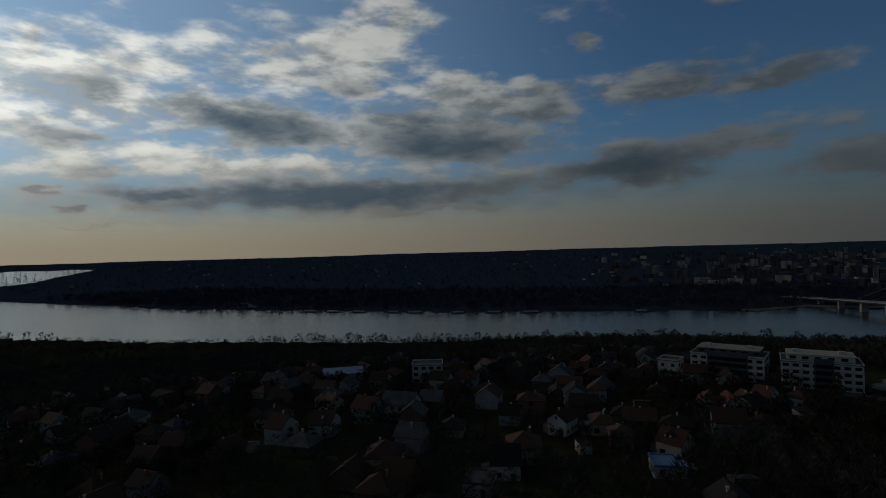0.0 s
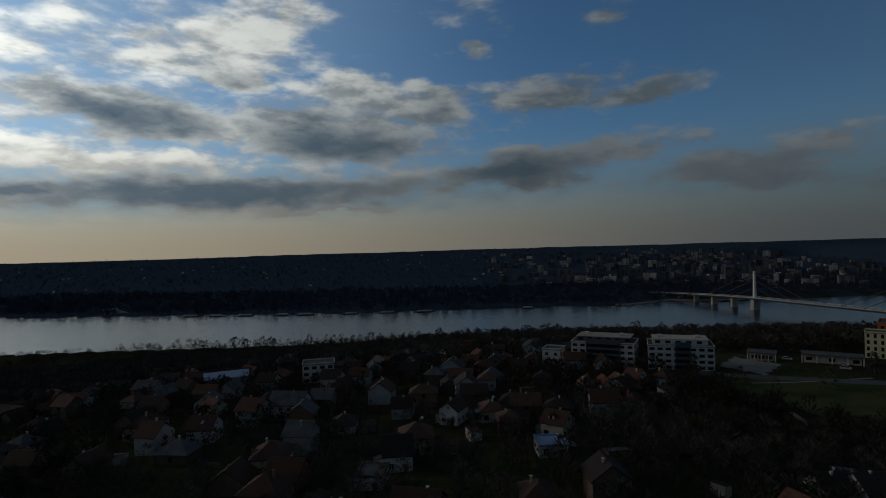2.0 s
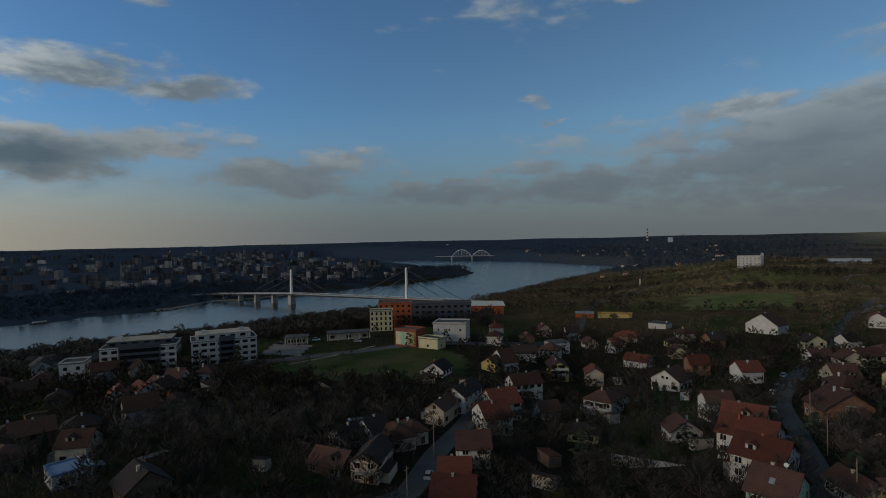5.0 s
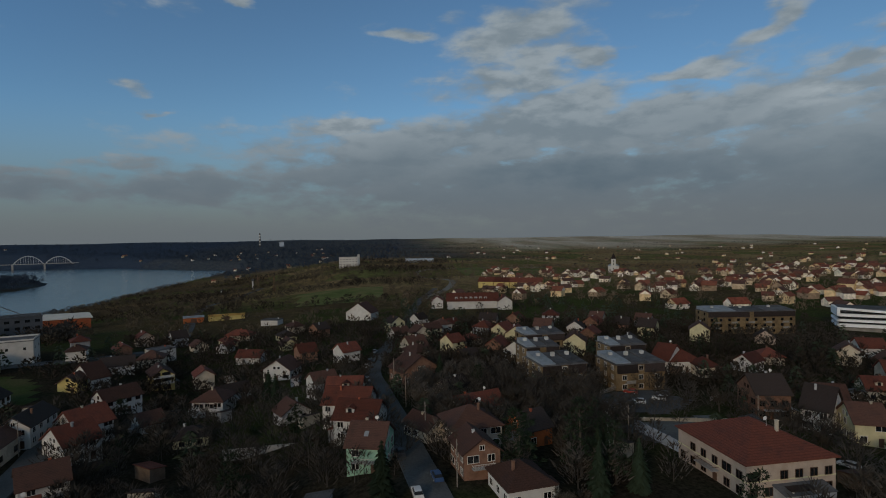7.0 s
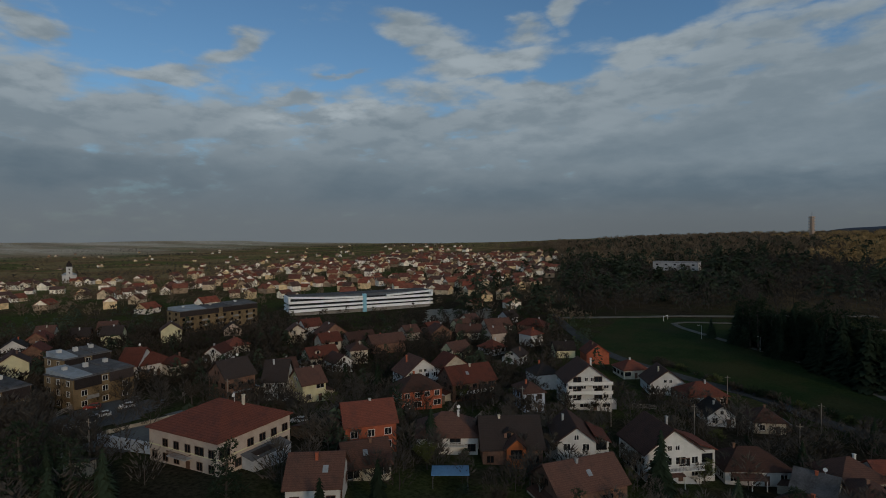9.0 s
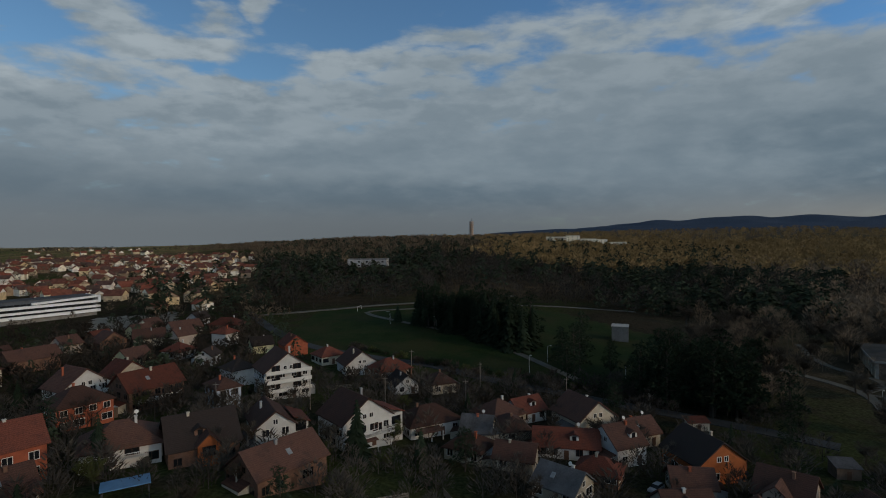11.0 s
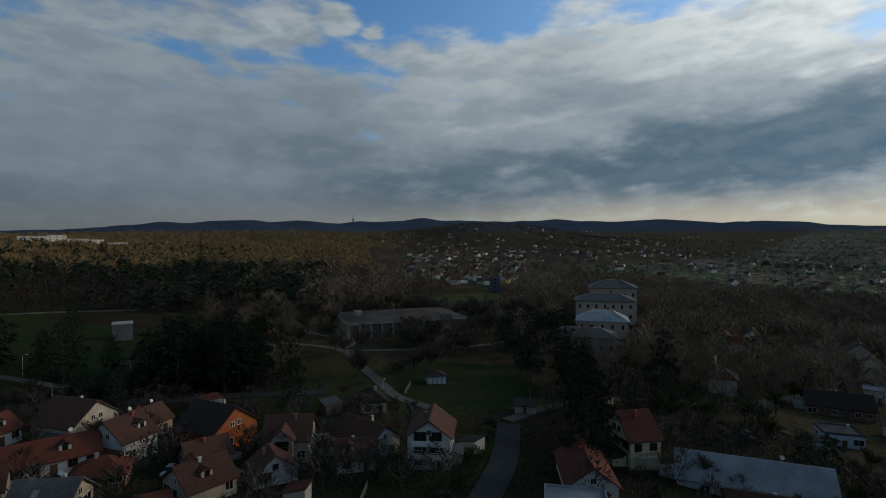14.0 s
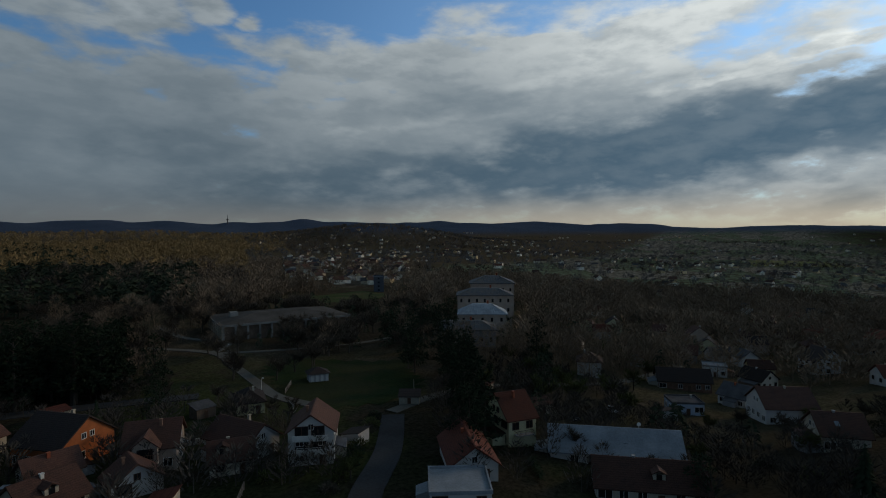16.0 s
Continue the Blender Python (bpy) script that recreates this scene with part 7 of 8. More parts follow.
village(96, -46, 28, 105, 305, 11.5, -20, 1, ("grey", "brown", "brick", "grey", "brick", "brown", "beige"), ("brown", "dark", "brown", "dark", "grey"))
village(30, 62, 100, 150, 330, 15, -60, 3)
TAKEN += [(x, y) for x in range(190, 330, 12) for y in range(-330, -200, 12)]
village(36, 100, 160, 190, 330, 15, -120, 4)
village(16, 255, 282, 160, 340, 17, 100, 6)


def sheds(n, h0, h1, r0, r1, seed):
    """Small outbuildings in the gardens."""
    rnd = random.Random(seed)
    for _ in range(n * 10):
        if n <= 0:
            break
        h, r = radians(rnd.uniform(h0, h1)), rnd.uniform(r0, r1)
        x, y = r * math.sin(h), r * math.cos(h)
        if not free(x, y, 8.5) or not clear_of_road(x, y, 7):
            continue
        TAKEN.append((x, y))
        n -= 1
        wall, roof = rnd.choice(("grey", "brown", "beige", "white")), rnd.choice(("grey", "brown", "red", "dark"))
        s = thing("garden_shed", round(x, 1), round(y, 1), rnd.uniform(0, 180), f"small {WALLS[wall][1]} garden shed with {ROOFS[roof][1]} lean-to roof", "shed", "garden sheds")
        w, d, e = rnd.uniform(1.6, 2.8), rnd.uniform(1.4, 2.2), rnd.uniform(2.0, 2.6)
        b = Shape()
        b.solid([(-w, -d, -0.8), (w, -d, -0.8), (w, d, -0.8), (-w, d, -0.8)], [(-w, -d, e), (w, -d, e), (w, d, e + 0.7), (-w, d, e + 0.7)])
        b.part("wall", WALLS[wall][0], s)
        b = Shape()
        b.solid([(-w - 0.3, -d - 0.3, e - 0.03), (w + 0.3, -d - 0.3, e - 0.03), (w + 0.3, d + 0.3, e + 0.82), (-w - 0.3, d + 0.3, e + 0.82)], [(-w - 0.3, -d - 0.3, e + 0.1), (w + 0.3, -d - 0.3, e + 0.1), (w + 0.3, d + 0.3, e + 0.95), (-w - 0.3, d + 0.3, e + 0.95)])
        b.part("roof", ROOFS[roof][0], s)
        b = Shape()
        b.box(-0.45, -d - 0.06, 0, 0.45, -d - 0.005, 1.9)
        b.part("door", DARKFRAME, s)


def hedges(n, h0, h1, r0, r1, grid, seed):
    """Clipped boundary hedges and board fences between the plots."""
    rnd = random.Random(seed)
    for _ in range(n * 8):
        if n <= 0:
            break
        h, r = radians(rnd.uniform(h0, h1)), rnd.uniform(r0, r1)
        x, y = r * math.sin(h), r * math.cos(h)
        if not free(x, y, 7.5) or not clear_of_road(x, y, 7):
            continue
        TAKEN.append((x, y))
        n -= 1
        turn, length = grid + rnd.choice((0, 90)) + rnd.uniform(-8, 8), rnd.uniform(6, 12)
        if rnd.random() < 0.5:
            t = thing("fence", round(x, 1), round(y, 1), turn, "weathered board fence between two gardens", "fence", "garden fences")
            for i in range(int(length / 2) + 1):
                b = Shape()
                u = -length / 2 + i * 2
                b.box(u - 0.06, -0.06, -0.8, u + 0.06, 0.06, 1.5)
                b.part("post", WOODPOLE, t)
            for z in (0.35, 0.85, 1.3):
                b = Shape()
                b.box(-length / 2, -0.1, z - 0.16, length / 2, -0.06, z + 0.16)
                b.part("rail", WOODPOLE, t)
        else:
            t = thing("hedge", round(x, 1), round(y, 1), turn, "dense dark evergreen garden hedge", "hedge", "garden hedges")
            b = Shape()
            for _ in range(520):
                p = Vector((rnd.uniform(-length / 2, length / 2), rnd.uniform(-0.55, 0.55), rnd.uniform(-0.3, 1.7)))
                d = Vector((rnd.gauss(0, 1), rnd.gauss(0, 1), rnd.gauss(0, 1))).normalized()
                q = d.cross(Vector((0.3, 0.5, 0.8))).normalized() * 0.13
                b.face(p - q, p + q, p + d * 0.4)
            b.part("foliage", NEEDLE, t)


sheds(20, -44, 60, 100, 220, 31)
sheds(18, 60, 150, 95, 230, 32)
sheds(12, 180, 280, 90, 170, 33)
hedges(8, -40, 60, 95, 210, -20, 34)
hedges(12, 60, 125, 95, 220, -60, 35)
hedges(14, 125, 180, 95, 190, 15, 36)
hedges(12, 182, 282, 88, 170, 30, 37)


def far_houses(name, places, label, seed, tall=(4, 7), walls_=None, roofs_=None):
    """Distant dwellings, each with walls and a pitched roof, joined."""
    r2 = np.random.RandomState(seed)
    walls, roofs = Shape(), Shape()
    zs = land(places[:, 0], places[:, 1])
    for (x, y), z in zip(places, zs):
        w, d, e, a = r2.uniform(3.6, 6.6), r2.uniform(3.4, 5.4), r2.uniform(*tall) * 0.85, r2.uniform(0, 3.14)
        c, s = math.cos(a), math.sin(a)

        def at(u, v, k):
            return (x + u * c - v * s, y + u * s + v * c, z + k)

        walls.solid([at(-w, -d, -2), at(w, -d, -2), at(w, d, -2), at(-w, d, -2)], [at(-w, -d, e), at(w, -d, e), at(w, d, e), at(-w, d, e)])
        walls.face(at(-w, -d, e), at(-w, d, e), at(-w, 0, e + d * 0.7))
        walls.face(at(w, -d, e), at(w, 0, e + d * 0.7), at(w, d, e))
        for k in (-1, 1):
            q = [at(-w - 0.5, k * (d + 0.5), e - 0.3), at(w + 0.5, k * (d + 0.5), e - 0.3), at(w + 0.5, 0, e + d * 0.7), at(-w - 0.5, 0, e + d * 0.7)]
            roofs.solid([(p[0], p[1], p[2] + 0.02) for p in q], [(p[0], p[1], p[2] + 0.3) for p in q])
    o = tagged(walls.part(name, walls_ or FARWALL, None), label, "houses", kind="stuff")
    roofs.part("roofs", roofs_ or FARROOF, o)


def island_material(name, colours, rough=0.85):
    m = bpy.data.materials.new(name)
    m.use_nodes = True
    n = Nodes(m.node_tree)
    g = n.add("ShaderNodeNewGeometry")
    chance = g.outputs["Random Per Island"]
    col = colours[0]
    for i, c in enumerate(colours[1:]):
        col = n.mix(n.math("GREATER_THAN", chance, (i + 1) / len(colours)), col, c)
    grain = n.noise(g.outputs["Position"], 0.4, 3.0)
    p = n.add("ShaderNodeBsdfPrincipled")
    n.put(p.inputs["Base Color"], n.scaled(col, n.ramp(grain, 0.3, 0.7, 0.75, 1.2)))
    n.put(p.inputs["Roughness"], rough)
    n.put(p.inputs["Specular IOR Level"], 0.08)
    n.t.links.new(p.outputs[0], n.add("ShaderNodeOutputMaterial").inputs[0])
    return m


# wall tones raised and warmed so that the far houses look sunlit
FARWALL = island_material("sunlit_distant_walls", [(0.82, 0.75, 0.60), (0.50, 0.40, 0.27), (0.80, 0.74, 0.64), (0.30, 0.22, 0.15), (0.68, 0.52, 0.30)])
FARROOF = island_material("distant_roofs", [(0.22, 0.07, 0.045), (0.14, 0.06, 0.045), (0.10, 0.06, 0.05), (0.20, 0.075, 0.05)])
# darker, greyer set of wall and roof tones
DIMWALL = island_material("dim_walls", [(0.30, 0.28, 0.26), (0.20, 0.18, 0.16), (0.44, 0.42, 0.39), (0.14, 0.10, 0.08)])
DIMROOF = island_material("dim_roofs", [(0.085, 0.052, 0.042), (0.060, 0.050, 0.046), (0.11, 0.055, 0.042), (0.075, 0.075, 0.078)])
far_houses("distant_village", np.concatenate([sector(rng, 190, 101, 152, 520, 960), sector(rng, 170, 126, 157, 470, 1000), sector(rng, 110, 146, 161, 520, 1050), sector(rng, 45, 122, 152, 1000, 1500), sector(rng, 70, 96, 152, 1700, 3300)]), "distant village houses with red roofs", 1)
far_houses("hillside_village", np.concatenate([sector(rng, 150, 225.5, 238, 560, 1020), sector(rng, 70, 226, 246, 1000, 1700), sector(rng, 90, 222, 252, 1600, 2700), sector(rng, 150, 245, 285, 450, 1800), sector(rng, 120, 240, 285, 1800, 3600)]), "distant houses scattered over the hillside", 2, (4, 7), None, DIMROOF)
far_houses("slope_houses", sector(rng, 110, -46, 26, 290, 440), "dim-toned houses among the gardens above the river", 7, (3.4, 5.5), DIMWALL, DIMROOF)
far_houses("outer_houses", np.concatenate([sector(rng, 40, 98, 150, 400, 620), sector(rng, 26, 143, 159, 350, 620), sector(rng, 14, 256, 284, 340, 460)]), "plain village houses at the edge of the gardens", 6)
bank = sector(rng, 900, -42, 62, 1500, 4300)
bank = bank[shore_distance(bank[:, 0], bank[:, 1]) > 220]
bank = np.concatenate([bank[:80], sector(np.random.RandomState(59), 70, 58, 86, 1500, 3400)])
bank = bank[shore_distance(bank[:, 0], bank[:, 1]) > 60]
far_houses("suburb_houses", bank, "low houses of the far suburbs", 4)


def city():
    """Blocks of flats across the river: the nearer ones as things, the rest joined."""
    rnd = random.Random(11)
    rest = Shape()
    made = 0
    for i in range(560):
        h, r = radians(rnd.triangular(14, 60, 42)), rnd.uniform(1750, 3900)
        x, y = r * math.sin(h), r * math.cos(h)
        if float(shore_distance(np.array([x]), np.array([y]))[0]) < 160:
            continue
        w, d, top, a = rnd.uniform(14, 46), rnd.uniform(11, 16), rnd.choice((9, 12, 12, 15, 18, 24, 32)), rnd.choice((-38, 52)) + rnd.uniform(-5, 5)
        if made < 60 and r < 2700:
            b = thing("apartment_block", x, y, a, "far pale apartment block across the river", "apartment block", "city blocks")
            s = Shape()
            s.box(-w / 2, -d / 2, -3, w / 2, d / 2, top)
            s.part("wall", CITYWALL, b)
            s = Shape()
            s.box(-w / 2 - 0.3, -d / 2 - 0.3, top, w / 2 + 0.3, d / 2 + 0.3, top + 0.8)
            s.part("roof", ROOFS["grey"][0], b)
            made += 1
            continue
        z = height(x, y)
        c, s_ = math.cos(radians(a)), math.sin(radians(a))
        ring = [(x + u * c - v * s_, y + u * s_ + v * c) for u, v in ((-w / 2, -d / 2), (w / 2, -d / 2), (w / 2, d / 2), (-w / 2, d / 2))]
        rest.solid([(*p, z - 3) for p in ring], [(*p, z + top) for p in ring])
    tagged(rest.part("city", CITYWALL, None), "far city blocks beyond the river", "city", kind="stuff")


def city_material():
    m = bpy.data.materials.new("city_facade")
    m.use_nodes = True
    n = Nodes(m.node_tree)
    g = n.add("ShaderNodeNewGeometry")
    x, y, z = n.xyz(g.outputs["Position"])
    floors = n.ramp(n.math("FRACT", n.math("MULTIPLY", z, 1 / 3.0)), 0.4, 0.55, 0.45, 1.0)
    bays = n.ramp(n.math("FRACT", n.math("MULTIPLY", n.math("ADD", x, y), 0.22)), 0.4, 0.5, 0.6, 1.0)
    chance = n.math("FRACT", n.math("ADD", g.outputs["Random Per Island"], n.add("ShaderNodeObjectInfo").outputs["Random"]))
    col = n.mix(n.math("POWER", chance, 2.5), (0.085, 0.085, 0.09), (0.62, 0.58, 0.54))
    col = n.scaled(col, n.math("MULTIPLY", floors, bays))
    p = n.add("ShaderNodeBsdfPrincipled")
    n.put(p.inputs["Base Color"], col)
    n.put(p.inputs["Roughness"], 0.85)
    n.put(p.inputs["Specular IOR Level"], 0.08)
    n.t.links.new(p.outputs[0], n.add("ShaderNodeOutputMaterial").inputs[0])
    return m


CITYWALL = city_material()
city()


def keep(p, gap=0, shore=6):
    """Places that stand on dry land, clear of roads and buildings."""
    p = p[shore_distance(p[:, 0], p[:, 1]) > shore]
    if gap:
        t = np.array(TAKEN)
        d = np.min((p[:, None, 0] - t[None, :, 0]) ** 2 + (p[:, None, 1] - t[None, :, 1]) ** 2, 1)
        p = p[d > gap * gap]
        t = np.array(ROADS)
        d = np.min((p[:, None, 0] - t[None, :, 0]) ** 2 + (p[:, None, 1] - t[None, :, 1]) ** 2, 1)
        p = p[d > 36]
    return p


def outside(p, ring):
    ring = np.array(ring, float)
    inside = np.zeros(len(p), bool)
    for (ax, ay), (bx, by) in zip(ring, np.roll(ring, -1, 0)):
        inside ^= ((ay > p[:, 1]) != (by > p[:, 1])) & (p[:, 0] < (bx - ax) * (p[:, 1] - ay) / (by - ay + 1e-9) + ax)
    return p[~inside]


MEADOW = [(150, 190), (186, 190), (222, 150), (205, 118), (180, 104), (150, 130), (140, 165)]
YARD = [(140, 260), (260, 250), (320, 150), (260, 100), (150, 180)]
LAWNS = [(45, -215), (10, -205), (-40, -180), (-95, -200), (-110, -270), (-70, -330), (20, -350), (80, -335), (80, -260)]
slope = keep(np.concatenate([sector(rng, 3600, -46, 36, 330, 800), sector(rng, 3200, -46, -10, 740, 1320), sector(rng, 1100, 36, 62, 300, 720)]), 9)
slope = outside(slope, YARD)
by_water = shore_distance(slope[:, 0], slope[:, 1]) < 190
woods("bank_scrub", slope[by_water], 5.0, WOOD_DARK, "low bare scrub above the river bank", seed=21, facets=36)
woods("bank_woods", slope[~by_water], 8, WOOD_BANK, "bare brown trees on the slope down to the river", seed=1, facets=36)
shore = sector(rng, 9000, -46, 60, 600, 900)
ds = shore_distance(shore[:, 0], shore[:, 1])
woods("shore_trees", shore[(ds > 4) & (ds < 22)][:120], 12, WOOD_DARK, "line of bare trees along the near bank", seed=2, facets=70)
far = sector(rng, 14000, -44, 60, 1150, 2300)
df = shore_distance(far[:, 0], far[:, 1])
far = far[(df > 5) & (df < 560) & (np.hypot(far[:, 0], far[:, 1]) > 1150) & (far[:, 1] > 950)]
woods("far_bank_woods", far[:4600], 15, WOOD_HAZED, "dense bare woodland along the far bank", seed=3, facets=24)
plain = np.concatenate([sector(rng, 4700, -44, 76, 1700, 4700), sector(rng, 600, 76, 92, 1500, 4700), sector(np.random.RandomState(58), 1500, 54, 88, 1600, 3600)])
woods("plain_trees", plain[shore_distance(plain[:, 0], plain[:, 1]) > 60], 13, WOOD_HAZED, "scattered trees over the far plain", seed=4, facets=20)
scrub = keep(np.concatenate([sector(rng, 3400, 60, 97, 330, 1500), sector(rng, 1200, 62, 78, 560, 2100), sector(rng, 900, 92, 150, 420, 2600)]), 10)
scrub = outside(scrub, [(490, 80), (640, 100), (640, -10), (500, -8)])
woods("scrub", scrub, 5.5, WOOD_SCRUB, "brown scrub and hedges on the open hill", seed=5, facets=30)


def tree_rows(rng, n, h0, h1, r0, r1, length, gap):
    """Hedgerows: trees in loose lines across the slope."""
    out = []
    for _ in range(n):
        h, d = rng.uniform(radians(h0), radians(h1)), math.sqrt(rng.uniform(r0 * r0, r1 * r1))
        k = int(length * rng.uniform(0.5, 1.5) / gap)
        a = h + math.pi / 2 + rng.normal(0, 0.3)
        t = (np.arange(k) - k / 2) * gap + rng.normal(0, gap * 0.3, k)
        out.append(np.stack([d * math.sin(h) + t * math.sin(a) + rng.normal(0, 1.6, k), d * math.cos(h) + t * math.cos(a) + rng.normal(0, 1.6, k)], -1))
    return keep(np.concatenate(out), 9)


rows_rng = np.random.RandomState(77)
woods("hill_hedges", tree_rows(rows_rng, 34, 62, 97, 430, 1500, 130, 6.5), 7.5, WOOD_DARK, "dark hedgerows across the open hill", seed=31, facets=40)
woods("field_hedges", np.concatenate([tree_rows(rows_rng, 60, 92, 152, 1000, 3600, 300, 12), tree_rows(rows_rng, 24, 84, 100, 1500, 3800, 300, 12)]), 7.0, WOOD_BANK, "tree lines between the far fields", seed=32, facets=24)
woods("west_hedges", np.concatenate([tree_rows(rows_rng, 40, 240, 285, 700, 3200, 220, 10)]), 8.0, WOOD_DARK, "tree lines on the western slopes", seed=33, facets=24)
hill = keep(np.concatenate([sector(rng, 5400, 161, 214, 350, 1500), sector(rng, 260, 154, 162, 1000, 1900), sector(rng, 600, 214, 222, 420, 1700), sector(rng, 2600, 165, 232, 1200, 2600)]), 12)
hill = outside(hill, LAWNS)
hill = outside(hill, [(-235, -1120), (-420, -1120), (-425, -1215), (-240, -1215)])
hill = outside(hill, [(52, -530), (105, -520), (116, -640), (46, -650)])
far_hill = np.hypot(hill[:, 0], hill[:, 1]) > 620 + 90 * waves(hill[:, 0], hill[:, 1], 300, 9)
heads = np.degrees(np.arctan2(hill[:, 0], hill[:, 1])) % 360
far_hill &= (heads + 6 * waves(hill[:, 0], hill[:, 1], 260, 4) > 184) & (heads < 226)
edge = heads > 161 + 4 * waves(hill[:, 0], hill[:, 1], 160, 6) - np.clip((np.hypot(hill[:, 0], hill[:, 1]) - 1000) / 80, 0, 6)
fringe = np.hypot(hill[:, 0], hill[:, 1]) < 640
woods("forest_edge", hill[~far_hill & edge & fringe], 12, WOOD_TWIG, "bare trees along the edge of the forest", seed=6, facets=150)
woods("hill_woods", hill[~far_hill & edge & ~fringe], 13, WOOD_BROWN, "bare brown woodland on the hill", seed=16, facets=30)
woods("oak_woods", hill[far_hill], 13, WOOD_SUNLIT, "woodland along the ridge in a golden, sunlit colour", seed=11, facets=34)
pines = keep(np.concatenate([sector(rng, 1400, 162, 210, 420, 1300), sector(rng, 300, 161, 180, 380, 700), sector(rng, 40, 150, 160, 340, 600)]), 12)
woods("pine_woods", outside(outside(pines, LAWNS), [(52, -530), (105, -520), (116, -640), (46, -650)]), 15, WOOD_GREEN, "dark pines among the bare woodland", True, 7)
GREEN = [(-62, -38), (-78, -70), (-96, -100), (-92, -140), (-128, -196), (-152, -186), (-150, -150), (-178, -118), (-150, -76), (-112, -66), (-84, -46)]
PLOTS = [(-146, 4), (-152, -24), (-176, -34), (-222, -28), (-232, -6), (-200, 22), (-172, 32), (-148, 26)]
PARK_GAPS = (GREEN, PLOTS, [(-150, -180), (-215, -140), (-250, -180), (-300, -200), (-400, -225), (-420, -310), (-285, -300), (-225, -250), (-180, -235)], [(-150, -150), (-170, -190), (-190, -240), (-260, -200), (-225, -160), (-180, -140)], LAWNS, [(-270, -270), (-410, -310), (-390, -225), (-265, -230)], [(-195, -120), (-330, -165), (-345, -115), (-200, -85)])


def parkland(p):
    for ring in PARK_GAPS:
        p = outside(p, ring)
    return p


def thinned(p, h0, h1, r0, r1, share):
    """Leaves only a share of the places in one stretch of the land."""
    h, d = np.degrees(np.arctan2(p[:, 0], p[:, 1])) % 360, np.hypot(p[:, 0], p[:, 1])
    return p[~((h > h0) & (h < h1) & (d > r0) & (d < r1)) | (np.arange(len(p)) % 100 < share * 100)]


park_far = thinned(keep(sector(rng, 3800, 222, 285, 640, 2900), 10), 225, 239, 540, 1030, 0.3)
woods("hedgerow_trees", park_far, 9, WOOD_HILL, "far hedgerows and garden trees on the hillside", seed=8, facets=26)
park_mid = thinned(parkland(keep(np.concatenate([sector(rng, 800, 206, 240, 420, 900), sector(rng, 500, 214, 241, 330, 460), sector(rng, 1300, 240, 284, 225, 640)]), 10)), 225, 239, 500, 1030, 0.3)
woods("park_woods", park_mid, 12, WOOD_PARK, "bare park trees", seed=12, facets=90)
park_near = parkland(keep(np.concatenate([sector(rng, 130, 205, 240, 180, 340), sector(rng, 150, 240, 270, 190, 260)]), 8))
woods("park_trees", park_near, 11, WOOD_PARK, "brown bare trees around the park paths", seed=13, facets=260)
gardens = keep(np.concatenate([sector(rng, 4200, -46, 62, 85, 420), sector(rng, 500, 22, 52, 90, 240), sector(rng, 2000, 62, 130, 100, 330), sector(rng, 900, 130, 161, 100, 330), sector(rng, 600, 93, 112, 120, 215), sector(rng, 500, 100, 160, 200, 420), sector(rng, 900, 160, 284, 88, 190)]), 5.0)
gardens = outside(outside(outside(outside(gardens, MEADOW), YARD), GREEN), PLOTS)
close = np.hypot(gardens[:, 0], gardens[:, 1]) < 185
woods("garden_trees", gardens[close], 6.0, WOOD_TWIG, "bare garden trees and bushes between the houses", seed=9, facets=130)
woods("plot_trees", gardens[~close], 5.2, WOOD_DARK, "dark fruit trees and bushes in the far garden plots", seed=14, facets=44)
lanes = keep(np.concatenate([sector(rng, 1500, 92, 156, 400, 1100), sector(rng, 700, 84, 150, 1000, 2600), sector(rng, 320, 150, 164, 320, 1000)]), 7)
woods("lane_trees", lanes, 6.5, WOOD_BROWN, "trees and hedges along the far village lanes", seed=15, facets=26)
evergreens = keep(np.concatenate([sector(rng, 160, 222, 272, 130, 400), sector(rng, 260, 90, 165, 110, 420), sector(rng, 90, -40, 75, 110, 330)]), 6.5)
woods("evergreens", outside(outside(evergreens, GREEN), PLOTS), 7.5, WOOD_GREEN, "dark evergreens scattered among the houses", True, 10, 80)

slope_rng = np.random.RandomState(91)
woods("slope_pines", parkland(keep(sector(slope_rng, 420, 196, 217, 340, 640), 12)), 14, WOOD_GREEN, "belt of dark pines below the golden ridge", True, 41)
woods("knoll_woods", keep(sector(slope_rng, 900, 224, 245, 1750, 2500), 12), 12, WOOD_BROWN, "bare woods over the far rounded knoll", seed=42, facets=24)

# single trees near by
rnd = random.Random(21)
count_ = 0
for h0_, h1_, r0_, r1_, n_ in ((-44, 62, 88, 200, 60), (62, 125, 85, 210, 62), (125, 182, 85, 200, 50), (182, 250, 85, 190, 48), (250, 284, 90, 180, 28)):
    for _ in range(n_):
        for _try in range(12):
            h_, r_ = radians(rnd.uniform(h0_, h1_)), rnd.uniform(r0_, r1_)
            x_, y_ = r_ * math.sin(h_), r_ * math.cos(h_)
            if free(x_, y_, 8.0) and clear_of_road(x_, y_, 6) and len(outside(np.array([(x_, y_)]), GREEN)):
                break
        else:
            continue
        kind_ = rnd.choices(("bare", "bud", "conifer", "pine", "shrub", "birch"), (48, 12, 8, 10, 16, 6))[0]
        tree(kind_, round(x_, 1), round(y_, 1), rnd.uniform(0.6, 1.0) if kind_ != "shrub" else rnd.uniform(0.8, 1.5), count_)
        TAKEN.append((x_, y_))
        count_ += 1
